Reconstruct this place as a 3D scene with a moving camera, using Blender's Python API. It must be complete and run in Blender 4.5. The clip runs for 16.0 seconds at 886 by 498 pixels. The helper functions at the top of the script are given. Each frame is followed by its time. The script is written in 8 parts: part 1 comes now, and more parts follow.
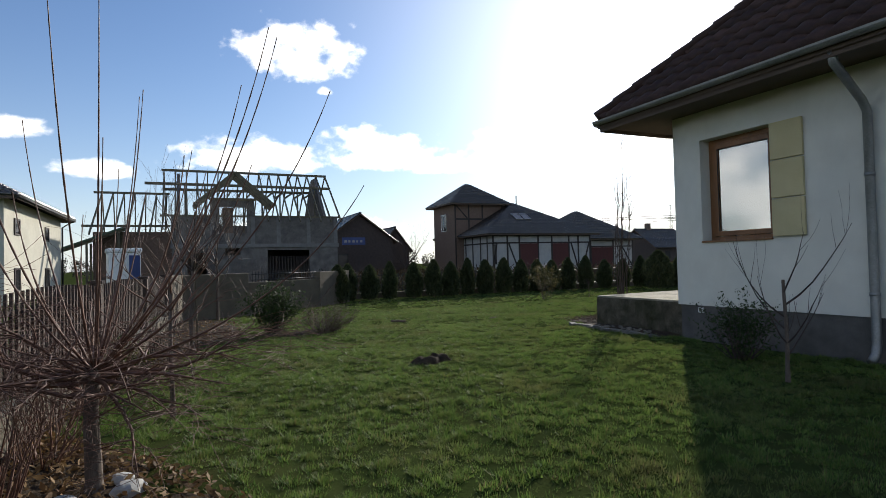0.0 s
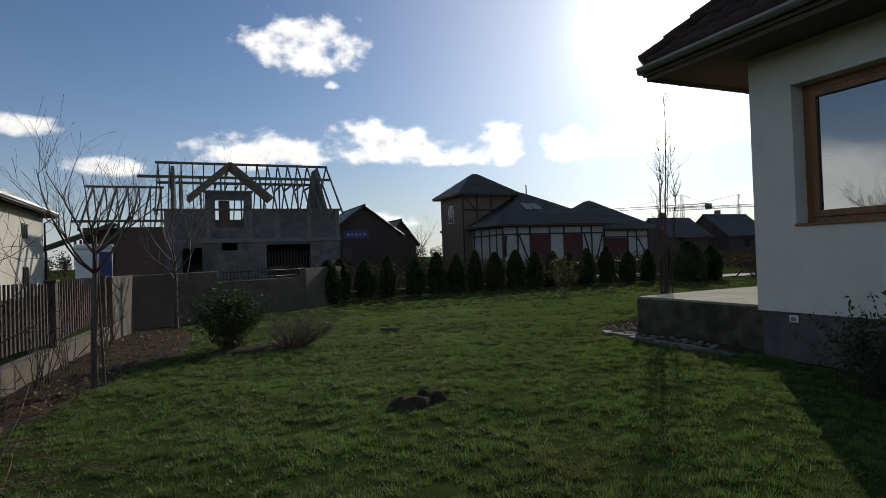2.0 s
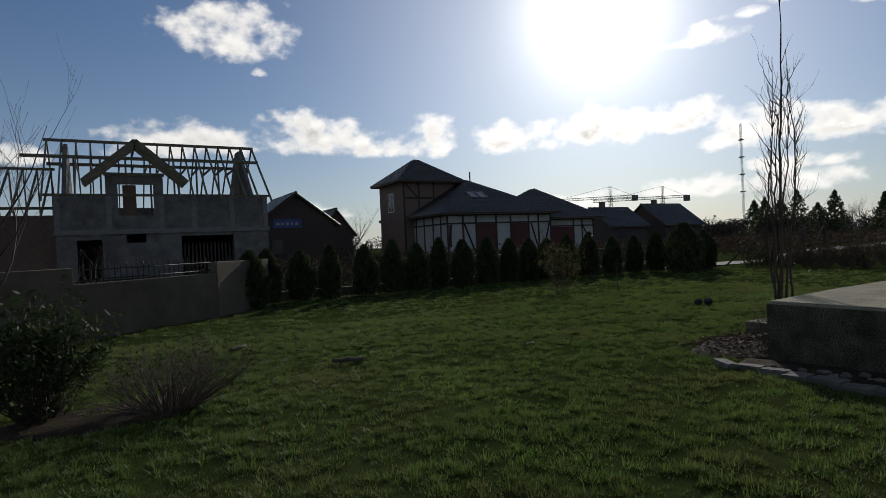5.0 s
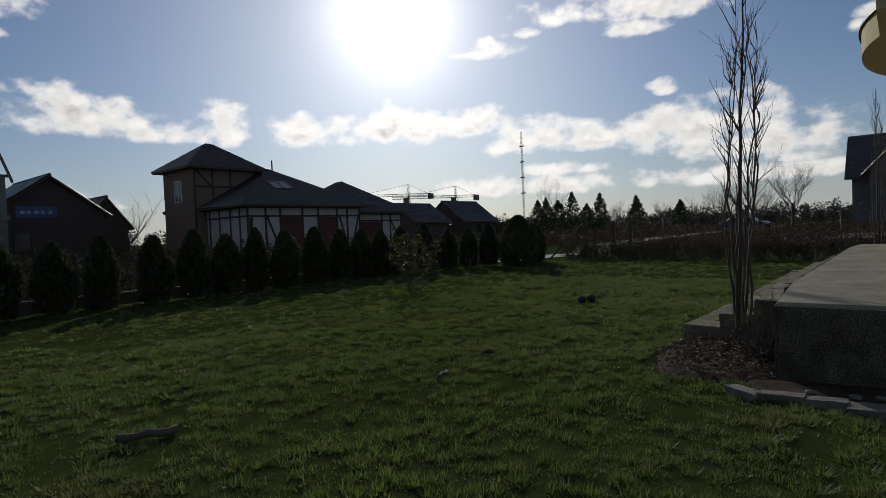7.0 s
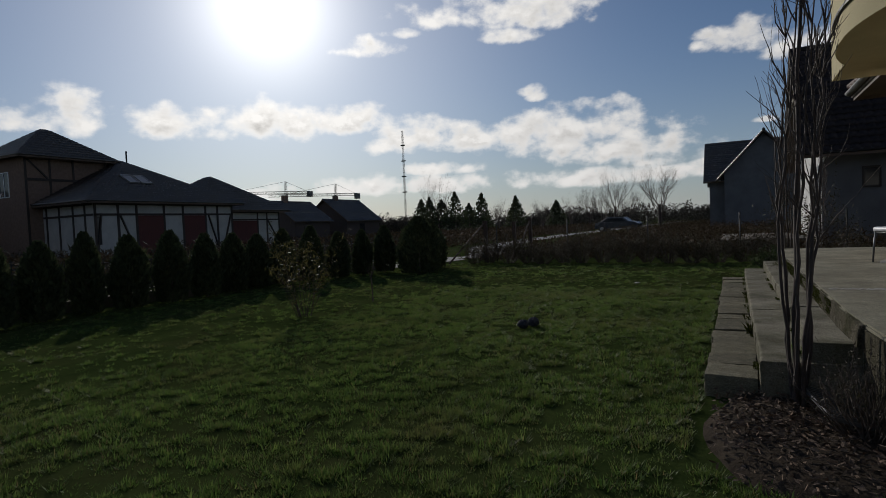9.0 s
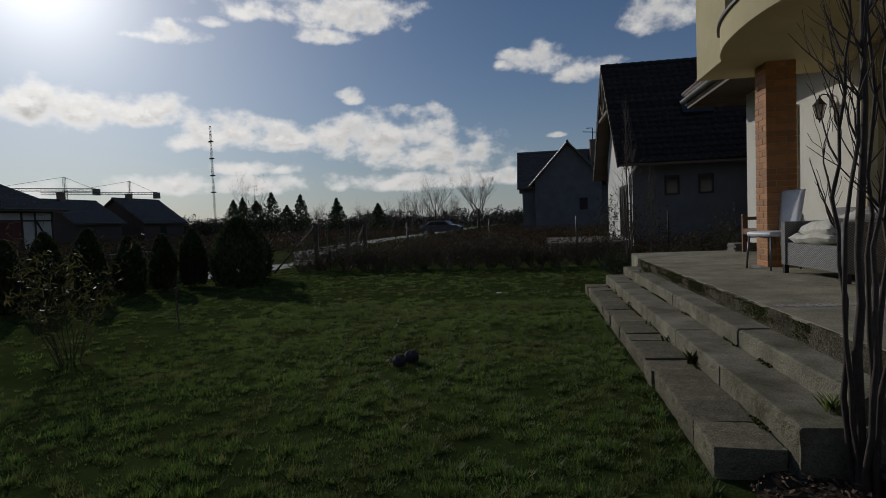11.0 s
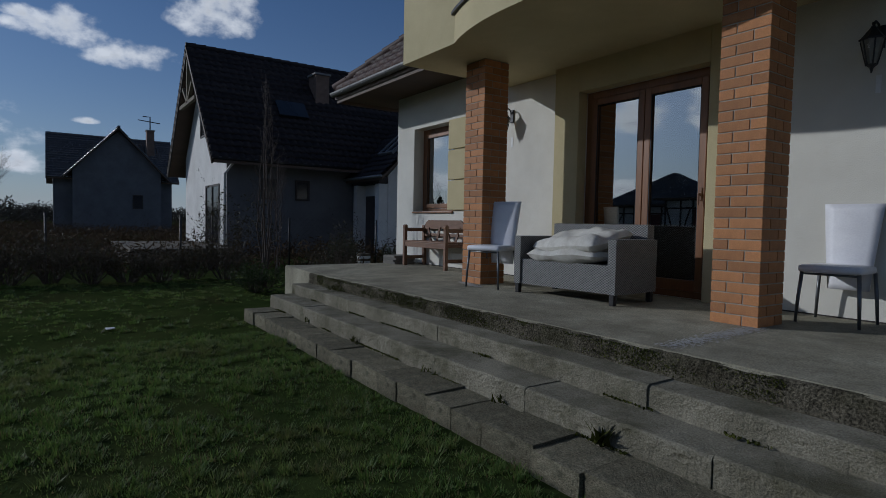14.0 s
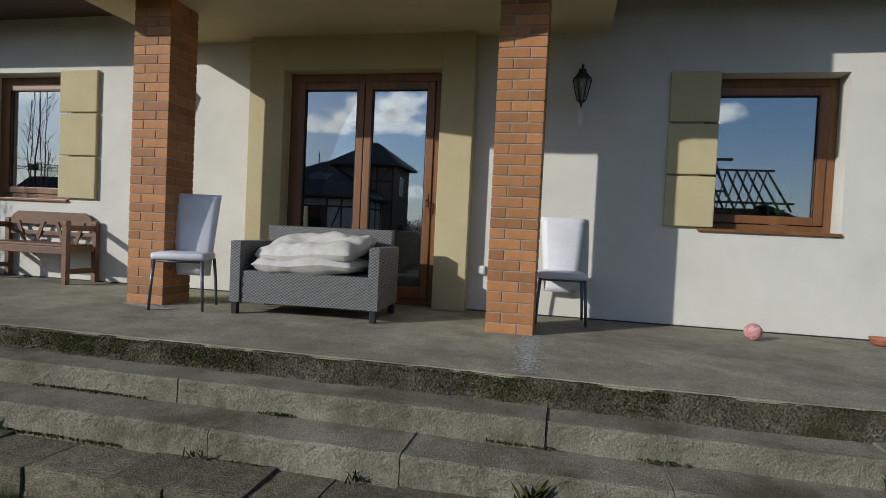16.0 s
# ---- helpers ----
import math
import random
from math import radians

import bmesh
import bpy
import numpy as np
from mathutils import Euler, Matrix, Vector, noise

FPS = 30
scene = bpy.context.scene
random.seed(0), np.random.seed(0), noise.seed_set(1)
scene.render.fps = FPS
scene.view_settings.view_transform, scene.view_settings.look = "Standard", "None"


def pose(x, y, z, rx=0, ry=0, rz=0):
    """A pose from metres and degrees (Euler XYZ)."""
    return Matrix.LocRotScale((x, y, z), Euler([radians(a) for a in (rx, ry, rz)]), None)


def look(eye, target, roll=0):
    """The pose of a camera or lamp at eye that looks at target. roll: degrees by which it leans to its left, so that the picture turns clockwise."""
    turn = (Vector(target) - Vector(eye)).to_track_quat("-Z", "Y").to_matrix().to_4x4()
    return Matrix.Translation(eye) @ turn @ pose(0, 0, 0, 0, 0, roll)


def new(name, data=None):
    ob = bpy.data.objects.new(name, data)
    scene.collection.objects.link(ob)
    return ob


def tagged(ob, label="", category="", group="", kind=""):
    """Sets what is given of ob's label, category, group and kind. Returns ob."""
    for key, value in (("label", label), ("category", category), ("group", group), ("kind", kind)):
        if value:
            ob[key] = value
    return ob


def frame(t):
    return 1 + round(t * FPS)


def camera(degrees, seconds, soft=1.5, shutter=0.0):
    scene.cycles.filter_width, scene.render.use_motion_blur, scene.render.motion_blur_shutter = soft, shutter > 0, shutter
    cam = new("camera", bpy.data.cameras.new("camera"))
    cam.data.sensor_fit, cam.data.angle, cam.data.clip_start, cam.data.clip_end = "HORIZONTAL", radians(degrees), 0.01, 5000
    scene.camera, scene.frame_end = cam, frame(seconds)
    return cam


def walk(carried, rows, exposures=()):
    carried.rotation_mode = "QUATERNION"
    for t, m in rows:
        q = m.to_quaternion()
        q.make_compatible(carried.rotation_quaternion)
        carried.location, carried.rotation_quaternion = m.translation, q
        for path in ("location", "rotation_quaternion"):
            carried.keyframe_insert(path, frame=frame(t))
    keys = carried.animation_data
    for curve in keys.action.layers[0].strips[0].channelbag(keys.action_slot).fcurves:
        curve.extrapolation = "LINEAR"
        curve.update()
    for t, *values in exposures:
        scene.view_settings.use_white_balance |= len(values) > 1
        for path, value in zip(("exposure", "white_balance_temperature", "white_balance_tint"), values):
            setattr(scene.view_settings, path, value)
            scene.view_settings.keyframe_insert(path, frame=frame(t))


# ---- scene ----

T = 0.57          # terrace level above the lawn
cam = camera(76.23, 16.0, soft=0.6)
PATH = [
    (0, pose(-9.624, -6.824, 1.312, 91.39, 1.43, -24.71)),
    (0.5, pose(-9.362, -6.355, 1.346, 91.18, 1.56, -24.83)),
    (1, pose(-9.071, -5.859, 1.353, 90.95, 1.76, -24.69)),
    (1.5, pose(-8.772, -5.297, 1.354, 90.85, 1.93, -23.89)),
    (2, pose(-8.485, -4.741, 1.333, 90.69, 2.09, -23.77)),
    (2.5, pose(-8.195, -4.057, 1.299, 90.64, 2.40, -21.11)),
    (3, pose(-7.900, -3.446, 1.281, 90.49, 2.65, -20.80)),
    (5.5, pose(-7.363, -0.134, 1.250, 89.25, 2.60, -35.35)),
    (6, pose(-7.187, 0.533, 1.242, 88.89, 2.55, -40.81)),
    (6.5, pose(-6.970, 1.064, 1.219, 88.58, 2.46, -46.18)),
    (7, pose(-6.713, 1.555, 1.182, 88.30, 2.41, -50.67)),
    (7.5, pose(-6.394, 2.055, 1.167, 88.14, 2.40, -53.82)),
    (8, pose(-6.016, 2.440, 1.178, 87.93, 2.30, -59.36)),
    (8.5, pose(-5.618, 2.823, 1.235, 87.99, 2.48, -60.25)),
    (9, pose(-5.240, 3.099, 1.307, 87.67, 2.46, -62.70)),
    (9.5, pose(-4.830, 3.382, 1.349, 85.94, 1.97, -75.37)),
    (12, pose(-2.870, 4.713, 1.317, 87.32, 2.18, -82.65)),
    (12.5, pose(-2.382, 4.975, 1.335, 87.24, 1.86, -86.82)),
    (13, pose(-1.867, 5.136, 1.333, 87.05, 0.81, -98.74)),
    (13.5, pose(-1.338, 5.236, 1.301, 87.11, -0.22, -111.41)),
    (14, pose(-0.975, 5.354, 1.284, 87.43, -1.17, -124.73)),
    (14.5, pose(-0.544, 5.408, 1.272, 87.58, -1.86, -139.05)),
    (15, pose(-0.109, 5.446, 1.259, 88.01, -2.34, -151.21)),
    (15.5, pose(0.343, 5.483, 1.273, 88.40, -2.68, -160.55)),
    (16, pose(0.855, 5.458, 1.326, 88.25, -2.72, -167.76)),
]
walk(cam, PATH, [(0.0, 0.88, 6800, 10), (0.6, 0.5, 6780, 10), (1.5, 0.2, 6750, 10), (3.0, -0.05, 6750, 10), (5.5, -0.3, 6750, 10), (8.0, -0.5, 6700, 10), (9.5, -0.65, 6650, 10), (12.5, -0.9, 6200, 10), (13.9, -0.8, 5650, 10), (14.6, -0.35, 6050, 10), (15.2, -0.05, 6200, 10), (16.0, 0.15, 6250, 10)])

# ---------------------------------------------------------------- light
SUN_AZ, SUN_EL = radians(46.5), radians(21.3)     # azimuth from +y towards +x


def sky_world():
    w = bpy.data.worlds.new("sky")
    scene.world = w
    w.use_nodes = True
    nt = w.node_tree
    nt.nodes.clear()
    N = nt.nodes.new
    L = nt.links.new
    out, bg, sky = N("ShaderNodeOutputWorld"), N("ShaderNodeBackground"), N("ShaderNodeTexSky")
    sky.sky_type, sky.sun_disc = "NISHITA", False
    sky.sun_elevation, sky.sun_rotation = SUN_EL, SUN_AZ
    sky.air_density, sky.dust_density, sky.ozone_density = 1.0, 0.35, 3.0
    tc = N("ShaderNodeTexCoord")
    sep = N("ShaderNodeSeparateXYZ")
    L(tc.outputs["Generated"], sep.inputs[0])

    def m(op, a, b=None, c=None):
        n = N("ShaderNodeMath")
        n.operation = op
        for i, v in enumerate((a, b, c)):
            if v is None:
                continue
            if isinstance(v, (int, float)):
                n.inputs[i].default_value = v
            else:
                L(v, n.inputs[i])
        return n.outputs[0]

    def smooth(v, lo, hi):
        n = N("ShaderNodeMapRange")
        n.interpolation_type = "SMOOTHSTEP"
        L(v, n.inputs[0])
        n.inputs[1].default_value, n.inputs[2].default_value = lo, hi
        return n.outputs[0]

    x, y, z = sep.outputs
    az = m("MULTIPLY", m("ARCTAN2", x, y), 57.29578)           # degrees from +y towards +x
    el = m("MULTIPLY", m("ARCSINE", z), 57.29578)
    comb = N("ShaderNodeCombineXYZ")
    L(m("MULTIPLY", az, 0.75), comb.inputs[0])
    L(el, comb.inputs[1])
    ns = N("ShaderNodeTexNoise")
    L(comb.outputs[0], ns.inputs["Vector"])
    ns.inputs["Scale"].default_value, ns.inputs["Detail"].default_value, ns.inputs["Roughness"].default_value = 0.42, 9.0, 0.53
    fluff = ns.outputs["Fac"]
    up = N("ShaderNodeCombineXYZ")
    L(m("MULTIPLY", az, 0.75), up.inputs[0])
    L(m("ADD", el, 0.7), up.inputs[1])
    nu = N("ShaderNodeTexNoise")
    L(up.outputs[0], nu.inputs["Vector"])
    nu.inputs["Scale"].default_value, nu.inputs["Detail"].default_value, nu.inputs["Roughness"].default_value = 0.42, 5.0, 0.55
    n2 = N("ShaderNodeTexNoise")
    L(comb.outputs[0], n2.inputs["Vector"])
    n2.inputs["Scale"].default_value, n2.inputs["Detail"].default_value = 0.055, 4.0
    # cumulus: azimuth, elevation, half width, half height in degrees
    total = None
    for ca, ce, rw, rh in CLOUDS:
        da = m("DIVIDE", m("SUBTRACT", az, ca), rw)
        low = m("LESS_THAN", el, ce)
        de = m("DIVIDE", m("SUBTRACT", el, ce), m("SUBTRACT", rh, m("MULTIPLY", low, rh * 0.45)))
        d = m("SUBTRACT", 1.0, m("ADD", m("MULTIPLY", da, da), m("MULTIPLY", de, de)))
        d = m("MAXIMUM", d, -1.5)
        total = d if total is None else m("MAXIMUM", total, d)
    dens = m("ADD", total, m("MULTIPLY", m("SUBTRACT", fluff, 0.50), 4.6))
    # loose fair-weather cumulus over the rest of the sky
    rest = m("ADD", m("MULTIPLY", m("SUBTRACT", n2.outputs["Fac"], 0.54), 9.0), m("MULTIPLY", m("SUBTRACT", fluff, 0.5), 0.5))
    away = smooth(m("ABSOLUTE", m("SUBTRACT", az, 45.0)), 78.0, 92.0)
    rest = m("MINIMUM", rest, 0.8)
    rest = m("SUBTRACT", m("MULTIPLY", rest, away), m("MULTIPLY", m("SUBTRACT", 1.0, away), 3.0))
    dens = m("MAXIMUM", dens, rest)
    mask = m("MULTIPLY", smooth(dens, -0.15, 1.15), smooth(el, -1.0, 1.5))
    under = m("ADD", 0.55, m("MULTIPLY", m("SUBTRACT", nu.outputs["Fac"], fluff), 5.0), None)
    core = m("MINIMUM", m("MULTIPLY", smooth(dens, 0.5, 2.0), m("MAXIMUM", under, 0.0)), 1.0)
    # nearness to the sun drives the silver lining
    sdir = (math.sin(SUN_AZ) * math.cos(SUN_EL), math.cos(SUN_AZ) * math.cos(SUN_EL), math.sin(SUN_EL))
    dot = m("ADD", m("ADD", m("MULTIPLY", x, sdir[0]), m("MULTIPLY", y, sdir[1])), m("MULTIPLY", z, sdir[2]))
    near = smooth(dot, 0.5, 1.0)
    bright = m("ADD", 16.0, m("MULTIPLY", near, 3.0))
    lum = m("MULTIPLY", bright, m("SUBTRACT", 1.0, m("MULTIPLY", core, 0.62)))
    cc = N("ShaderNodeCombineColor")
    L(lum, cc.inputs[0]), L(m("MULTIPLY", lum, 1.0), cc.inputs[1]), L(m("MULTIPLY", lum, 1.0), cc.inputs[2])
    # haze glow round the sun
    glow = m("ADD", m("MULTIPLY", m("POWER", m("MAXIMUM", dot, 0.0), 190.0), 18.0), m("MULTIPLY", m("POWER", m("MAXIMUM", dot, 0.0), 16.0), 6.5))
    gc = N("ShaderNodeCombineColor")
    L(glow, gc.inputs[0]), L(m("MULTIPLY", glow, 0.97), gc.inputs[1]), L(m("MULTIPLY", glow, 0.92), gc.inputs[2])
    haze = N("ShaderNodeMix")
    haze.data_type = "RGBA"
    hz = m("MULTIPLY", m("POWER", 2.718, m("MULTIPLY", m("MAXIMUM", el, 0.0), -0.16)), 0.78)
    L(hz, haze.inputs["Factor"])
    blue = N("ShaderNodeMix")
    blue.data_type, blue.blend_type = "RGBA", "MULTIPLY"
    blue.inputs["Factor"].default_value = 1.0
    blue.inputs["B"].default_value = (0.90, 1.04, 1.24, 1)
    L(sky.outputs[0], blue.inputs["A"])
    L(blue.outputs["Result"], haze.inputs["A"])
    haze.inputs["B"].default_value = (8.4, 9.0, 9.5, 1)
    mix = N("ShaderNodeMix")
    mix.data_type = "RGBA"
    L(mask, mix.inputs["Factor"])
    L(haze.outputs["Result"], mix.inputs["A"])
    L(cc.outputs[0], mix.inputs["B"])
    add = N("ShaderNodeMix")
    add.data_type, add.blend_type = "RGBA", "ADD"
    add.inputs["Factor"].default_value = 1.0
    L(mix.outputs["Result"], add.inputs["A"])
    L(gc.outputs[0], add.inputs["B"])
    L(add.outputs["Result"], bg.inputs["Color"])
    bg.inputs["Strength"].default_value = 0.06
    L(bg.outputs[0], out.inputs[0])


CLOUDS = [
    (10.8, 19.9, 6.3, 3.4), (13.4, 16.8, 0.9, 0.6), (5.9, 10.1, 7.0, 2.3), (-7.1, 8.6, 3.4, 1.2), (-12.7, 11.6, 2.6, 1.4), (18.9, 10.7, 6.7, 2.9), (24.0, 9.7, 4.0, 1.4), (30.0, 10.3, 3.5, 2.5), (38.5, 10.0, 5.4, 2.2), (46.3, 10.3, 6.3, 2.6), (53.7, 10.4, 5.4, 2.3), (59.3, 8.7, 5.9, 2.3), (66.4, 8.4, 5.0, 2.1), (72.0, 8.9, 6.4, 2.5), (77.7, 6.5, 5.8, 2.5), (83.2, 5.5, 4.2, 2.3), (62.0, 5.6, 3.8, 1.0), (55.7, 17.2, 3.4, 1.2), (59.1, 18.6, 2.0, 0.7), (68.9, 19.9, 10.8, 1.9), (70.8, 17.8, 3.1, 1.2), (72.5, 12.1, 1.2, 0.8), (87.3, 15.0, 1.2, 0.8), (68.8, 20.1, 3.8, 1.5), (72.9, 19.2, 5.2, 2.3), (102.8, 17.7, 4.2, 2.6), (89.9, 15.0, 4.2, 1.4), (96.3, 13.5, 3.4, 1.7), (72.1, 12.6, 1.3, 0.8), (74.5, 8.3, 10.8, 3.3), (83.4, 6.2, 5.9, 1.8), (62.7, 5.6, 4.9, 1.0), (92.5, 8.0, 1.1, 0.4), (103.0, 17.9, 4.2, 2.6), (91.7, 15.0, 2.4, 1.9), (96.0, 13.5, 3.4, 1.5), (87.7, 15.7, 2.0, 0.7),
    (60, 4.0, 14, 1.4), (82, 4.0, 12, 1.4), (36, 3.5, 12, 1.2), (12, 3.5, 12, 1.2),
]
sky_world()
sun = new("sun", bpy.data.lights.new("sun", "SUN"))
sun.data.energy, sun.data.angle, sun.data.color = 2.7, radians(0.6), (1.0, 0.96, 0.90)
sun.matrix_world = look((math.sin(SUN_AZ) * 60, math.cos(SUN_AZ) * 60, math.tan(SUN_EL) * 60), (0, 0, 0))

# ---------------------------------------------------------------- materials
def material(name, build):
    mt = bpy.data.materials.new(name)
    mt.use_nodes = True
    nt = mt.node_tree
    nt.nodes.clear()
    out = nt.nodes.new("ShaderNodeOutputMaterial")
    bs = nt.nodes.new("ShaderNodeBsdfPrincipled")
    nt.links.new(bs.outputs[0], out.inputs[0])
    build(nt, bs)
    return mt


def surface(name, c1, c2, rough=0.8, scale=8.0, fine=90.0, bump=0.15, metal=0.0, stain=None, stain_scale=1.2, stain_amount=0.5, island=0.0, per_object=0.0,
            stretch=(1, 1, 1), spec=0.5, transmission=0.0, grit=0.0):
    """Two-scale mottled paint, stone or wood in object space: broad stains, fine grain, relief."""
    def build(nt, bs):
        N, L = nt.nodes.new, nt.links.new
        tc, mp = N("ShaderNodeTexCoord"), N("ShaderNodeMapping")
        mp.inputs["Scale"].default_value = stretch
        L(tc.outputs["Object"], mp.inputs[0])
        big, small = N("ShaderNodeTexNoise"), N("ShaderNodeTexNoise")
        for n, s, d in ((big, scale, 6.0), (small, fine, 4.0)):
            L(mp.outputs[0], n.inputs["Vector"])
            n.inputs["Scale"].default_value, n.inputs["Detail"].default_value, n.inputs["Roughness"].default_value = s, d, 0.62
        ramp = N("ShaderNodeValToRGB")
        ramp.color_ramp.elements[0].position, ramp.color_ramp.elements[1].position = 0.3, 0.7
        ramp.color_ramp.elements[0].color, ramp.color_ramp.elements[1].color = (*c1, 1), (*c2, 1)
        L(big.outputs["Fac"], ramp.inputs[0])
        col = ramp.outputs[0]
        grain = N("ShaderNodeMix")
        grain.data_type, grain.blend_type = "RGBA", "OVERLAY"
        grain.inputs["Factor"].default_value = 0.35 + 0.6 * grit
        gm = N("ShaderNodeMapRange")
        L(small.outputs["Fac"], gm.inputs[0])
        gm.inputs[1].default_value, gm.inputs[2].default_value = 0.30 * grit, 1 - 0.30 * grit
        L(col, grain.inputs["A"]), L(gm.outputs[0], grain.inputs["B"])
        col = grain.outputs["Result"]
        if stain:
            st = N("ShaderNodeTexNoise")
            L(tc.outputs["Object"], st.inputs["Vector"])
            st.inputs["Scale"].default_value, st.inputs["Detail"].default_value, st.inputs["Roughness"].default_value = stain_scale, 8.0, 0.7
            mr = N("ShaderNodeMapRange")
            L(st.outputs["Fac"], mr.inputs[0])
            mr.inputs[1].default_value, mr.inputs[2].default_value, mr.inputs[4].default_value = 0.48, 0.68, stain_amount
            mx = N("ShaderNodeMix")
            mx.data_type = "RGBA"
            L(mr.outputs[0], mx.inputs["Factor"]), L(col, mx.inputs["A"])
            mx.inputs["B"].default_value = (*stain, 1)
            col = mx.outputs["Result"]
        if island or per_object:
            if island:
                src = N("ShaderNodeNewGeometry").outputs["Random Per Island"]
            else:
                src = N("ShaderNodeObjectInfo").outputs["Random"]
            hs = N("ShaderNodeHueSaturation")
            mr = N("ShaderNodeMapRange")
            L(src, mr.inputs[0])
            k = island or per_object
            mr.inputs[3].default_value, mr.inputs[4].default_value = 1 - k, 1 + k
            L(mr.outputs[0], hs.inputs["Value"]), L(col, hs.inputs["Color"])
            col = hs.outputs[0]
        L(col, bs.inputs["Base Color"])
        bs.inputs["Metallic"].default_value = metal
        bs.inputs["Specular IOR Level"].default_value = spec
        bs.inputs["Transmission Weight"].default_value = transmission
        mr = N("ShaderNodeMapRange")
        L(big.outputs["Fac"], mr.inputs[0])
        mr.inputs[3].default_value, mr.inputs[4].default_value = max(0.02, rough - 0.12), min(1, rough + 0.12)
        L(mr.outputs[0], bs.inputs["Roughness"])
        if bump:
            bp = N("ShaderNodeBump")
            bp.inputs["Strength"].default_value, bp.inputs["Distance"].default_value = bump, 0.01 + 0.008 * grit
            ad = N("ShaderNodeMath")
            ad.operation = "ADD"
            L(small.outputs["Fac"], ad.inputs[0]), L(big.outputs["Fac"], ad.inputs[1])
            L(ad.outputs[0], bp.inputs["Height"]), L(bp.outputs[0], bs.inputs["Normal"])
    return material(name, build)


def glass_mat(name, tint=(0.9, 0.94, 0.95), rough=0.01):
    """Coated double glazing: strong mirror image of the sky, part of the light passes."""
    def build(nt, bs):
        N, L = nt.nodes.new, nt.links.new
        out = [n for n in nt.nodes if n.type == "OUTPUT_MATERIAL"][0]
        gl, tr, mx, fr = N("ShaderNodeBsdfGlossy"), N("ShaderNodeBsdfTransparent"), N("ShaderNodeMixShader"), N("ShaderNodeFresnel")
        gl.inputs["Roughness"].default_value = rough
        gl.inputs["Color"].default_value = (*tint, 1)
        tr.inputs["Color"].default_value = (0.78, 0.83, 0.84, 1)
        fr.inputs["IOR"].default_value = 2.4
        mr = N("ShaderNodeMapRange")
        L(fr.outputs[0], mr.inputs[0])
        mr.inputs[1].default_value, mr.inputs[2].default_value, mr.inputs[3].default_value, mr.inputs[4].default_value = 0.0, 1.0, 0.27, 1.0
        L(mr.outputs[0], mx.inputs[0]), L(tr.outputs[0], mx.inputs[1]), L(gl.outputs[0], mx.inputs[2])
        L(mx.outputs[0], out.inputs[0])
    return material(name, build)


M = {}
M["render"] = surface("cream_render", (0.62, 0.60, 0.53), (0.74, 0.72, 0.64), 0.92, 1.3, 160, 0.35, stain=(0.5, 0.47, 0.4), stain_scale=0.7, stain_amount=0.25)
M["yellow"] = surface("ochre_render", (0.49, 0.42, 0.235), (0.59, 0.51, 0.30), 0.92, 1.6, 160, 0.35, stain=(0.4, 0.33, 0.17), stain_amount=0.25)
M["plinth"] = surface("grey_plinth", (0.09, 0.085, 0.08), (0.15, 0.14, 0.13), 0.9, 4, 120, 0.4, stain=(0.07, 0.07, 0.065), spec=0.15)
M["concrete"] = surface("terrace_concrete", (0.195, 0.181, 0.130), (0.375, 0.352, 0.265), 0.93, 2.6, 90, 0.5, grit=0.5, spec=0.15, stain=(0.16, 0.145, 0.108), stain_scale=1.4, stain_amount=0.75)
M["step"] = surface("step_concrete", (0.138, 0.126, 0.088), (0.296, 0.274, 0.208), 0.95, 2.6, 95, 0.8, grit=0.5, spec=0.15, stain=(0.080, 0.076, 0.040), stain_scale=2.2, stain_amount=0.85)
M["paver"] = surface("old_paver", (0.120, 0.107, 0.070), (0.27, 0.247, 0.172), 0.95, 3, 32, 1.0, grit=0.7, spec=0.15, stain=(0.075, 0.075, 0.05), stain_scale=3.5, stain_amount=0.85, per_object=0.22)
M["soil"] = surface("bare_soil", (0.030, 0.023, 0.017), (0.072, 0.055, 0.039), 0.98, 7, 55, 1.0, spec=0.05)
M["brick"] = surface("orange_brick", (0.33, 0.135, 0.048), (0.48, 0.225, 0.082), 0.75, 9, 120, 0.35, per_object=0.22, stain=(0.30, 0.10, 0.055), stain_scale=5, stain_amount=0.5)
M["mortar"] = surface("grey_mortar", (0.30, 0.26, 0.205), (0.42, 0.37, 0.30), 0.95, 12, 140, 0.5)
M["frame"] = surface("brown_window_frame", (0.14, 0.058, 0.020), (0.27, 0.115, 0.040), 0.42, 3, 60, 0.12, stretch=(1, 1, 0.12))
M["tile"] = surface("roof_tile", (0.016, 0.014, 0.014), (0.034, 0.030, 0.029), 0.24, 6, 60, 0.06, island=0.3, spec=0.9)
M["tile_dark"] = surface("blackish_roof_tile", (0.014, 0.012, 0.013), (0.032, 0.026, 0.027), 0.5, 6, 60, 0.15, island=0.3, spec=0.15)
M["tile_red"] = surface("brown_red_tile", (0.034, 0.019, 0.016), (0.070, 0.038, 0.030), 0.6, 6, 60, 0.15, island=0.25, spec=0.2)
M["metal"] = surface("grey_gutter_metal", (0.20, 0.20, 0.20), (0.30, 0.30, 0.29), 0.42, 5, 50, 0.05, metal=0.5)
M["soffit"] = surface("dark_soffit_board", (0.07, 0.045, 0.03), (0.12, 0.08, 0.055), 0.7, 3, 60, 0.2, stretch=(1, 0.1, 1))
M["glass"] = glass_mat("window_glass")
# room colour near black: the dimness behind the panes is painted in
M["dark"] = surface("unlit_room_dark", (0.05, 0.045, 0.04), (0.09, 0.08, 0.07), 0.9, 2, 30, 0.0)
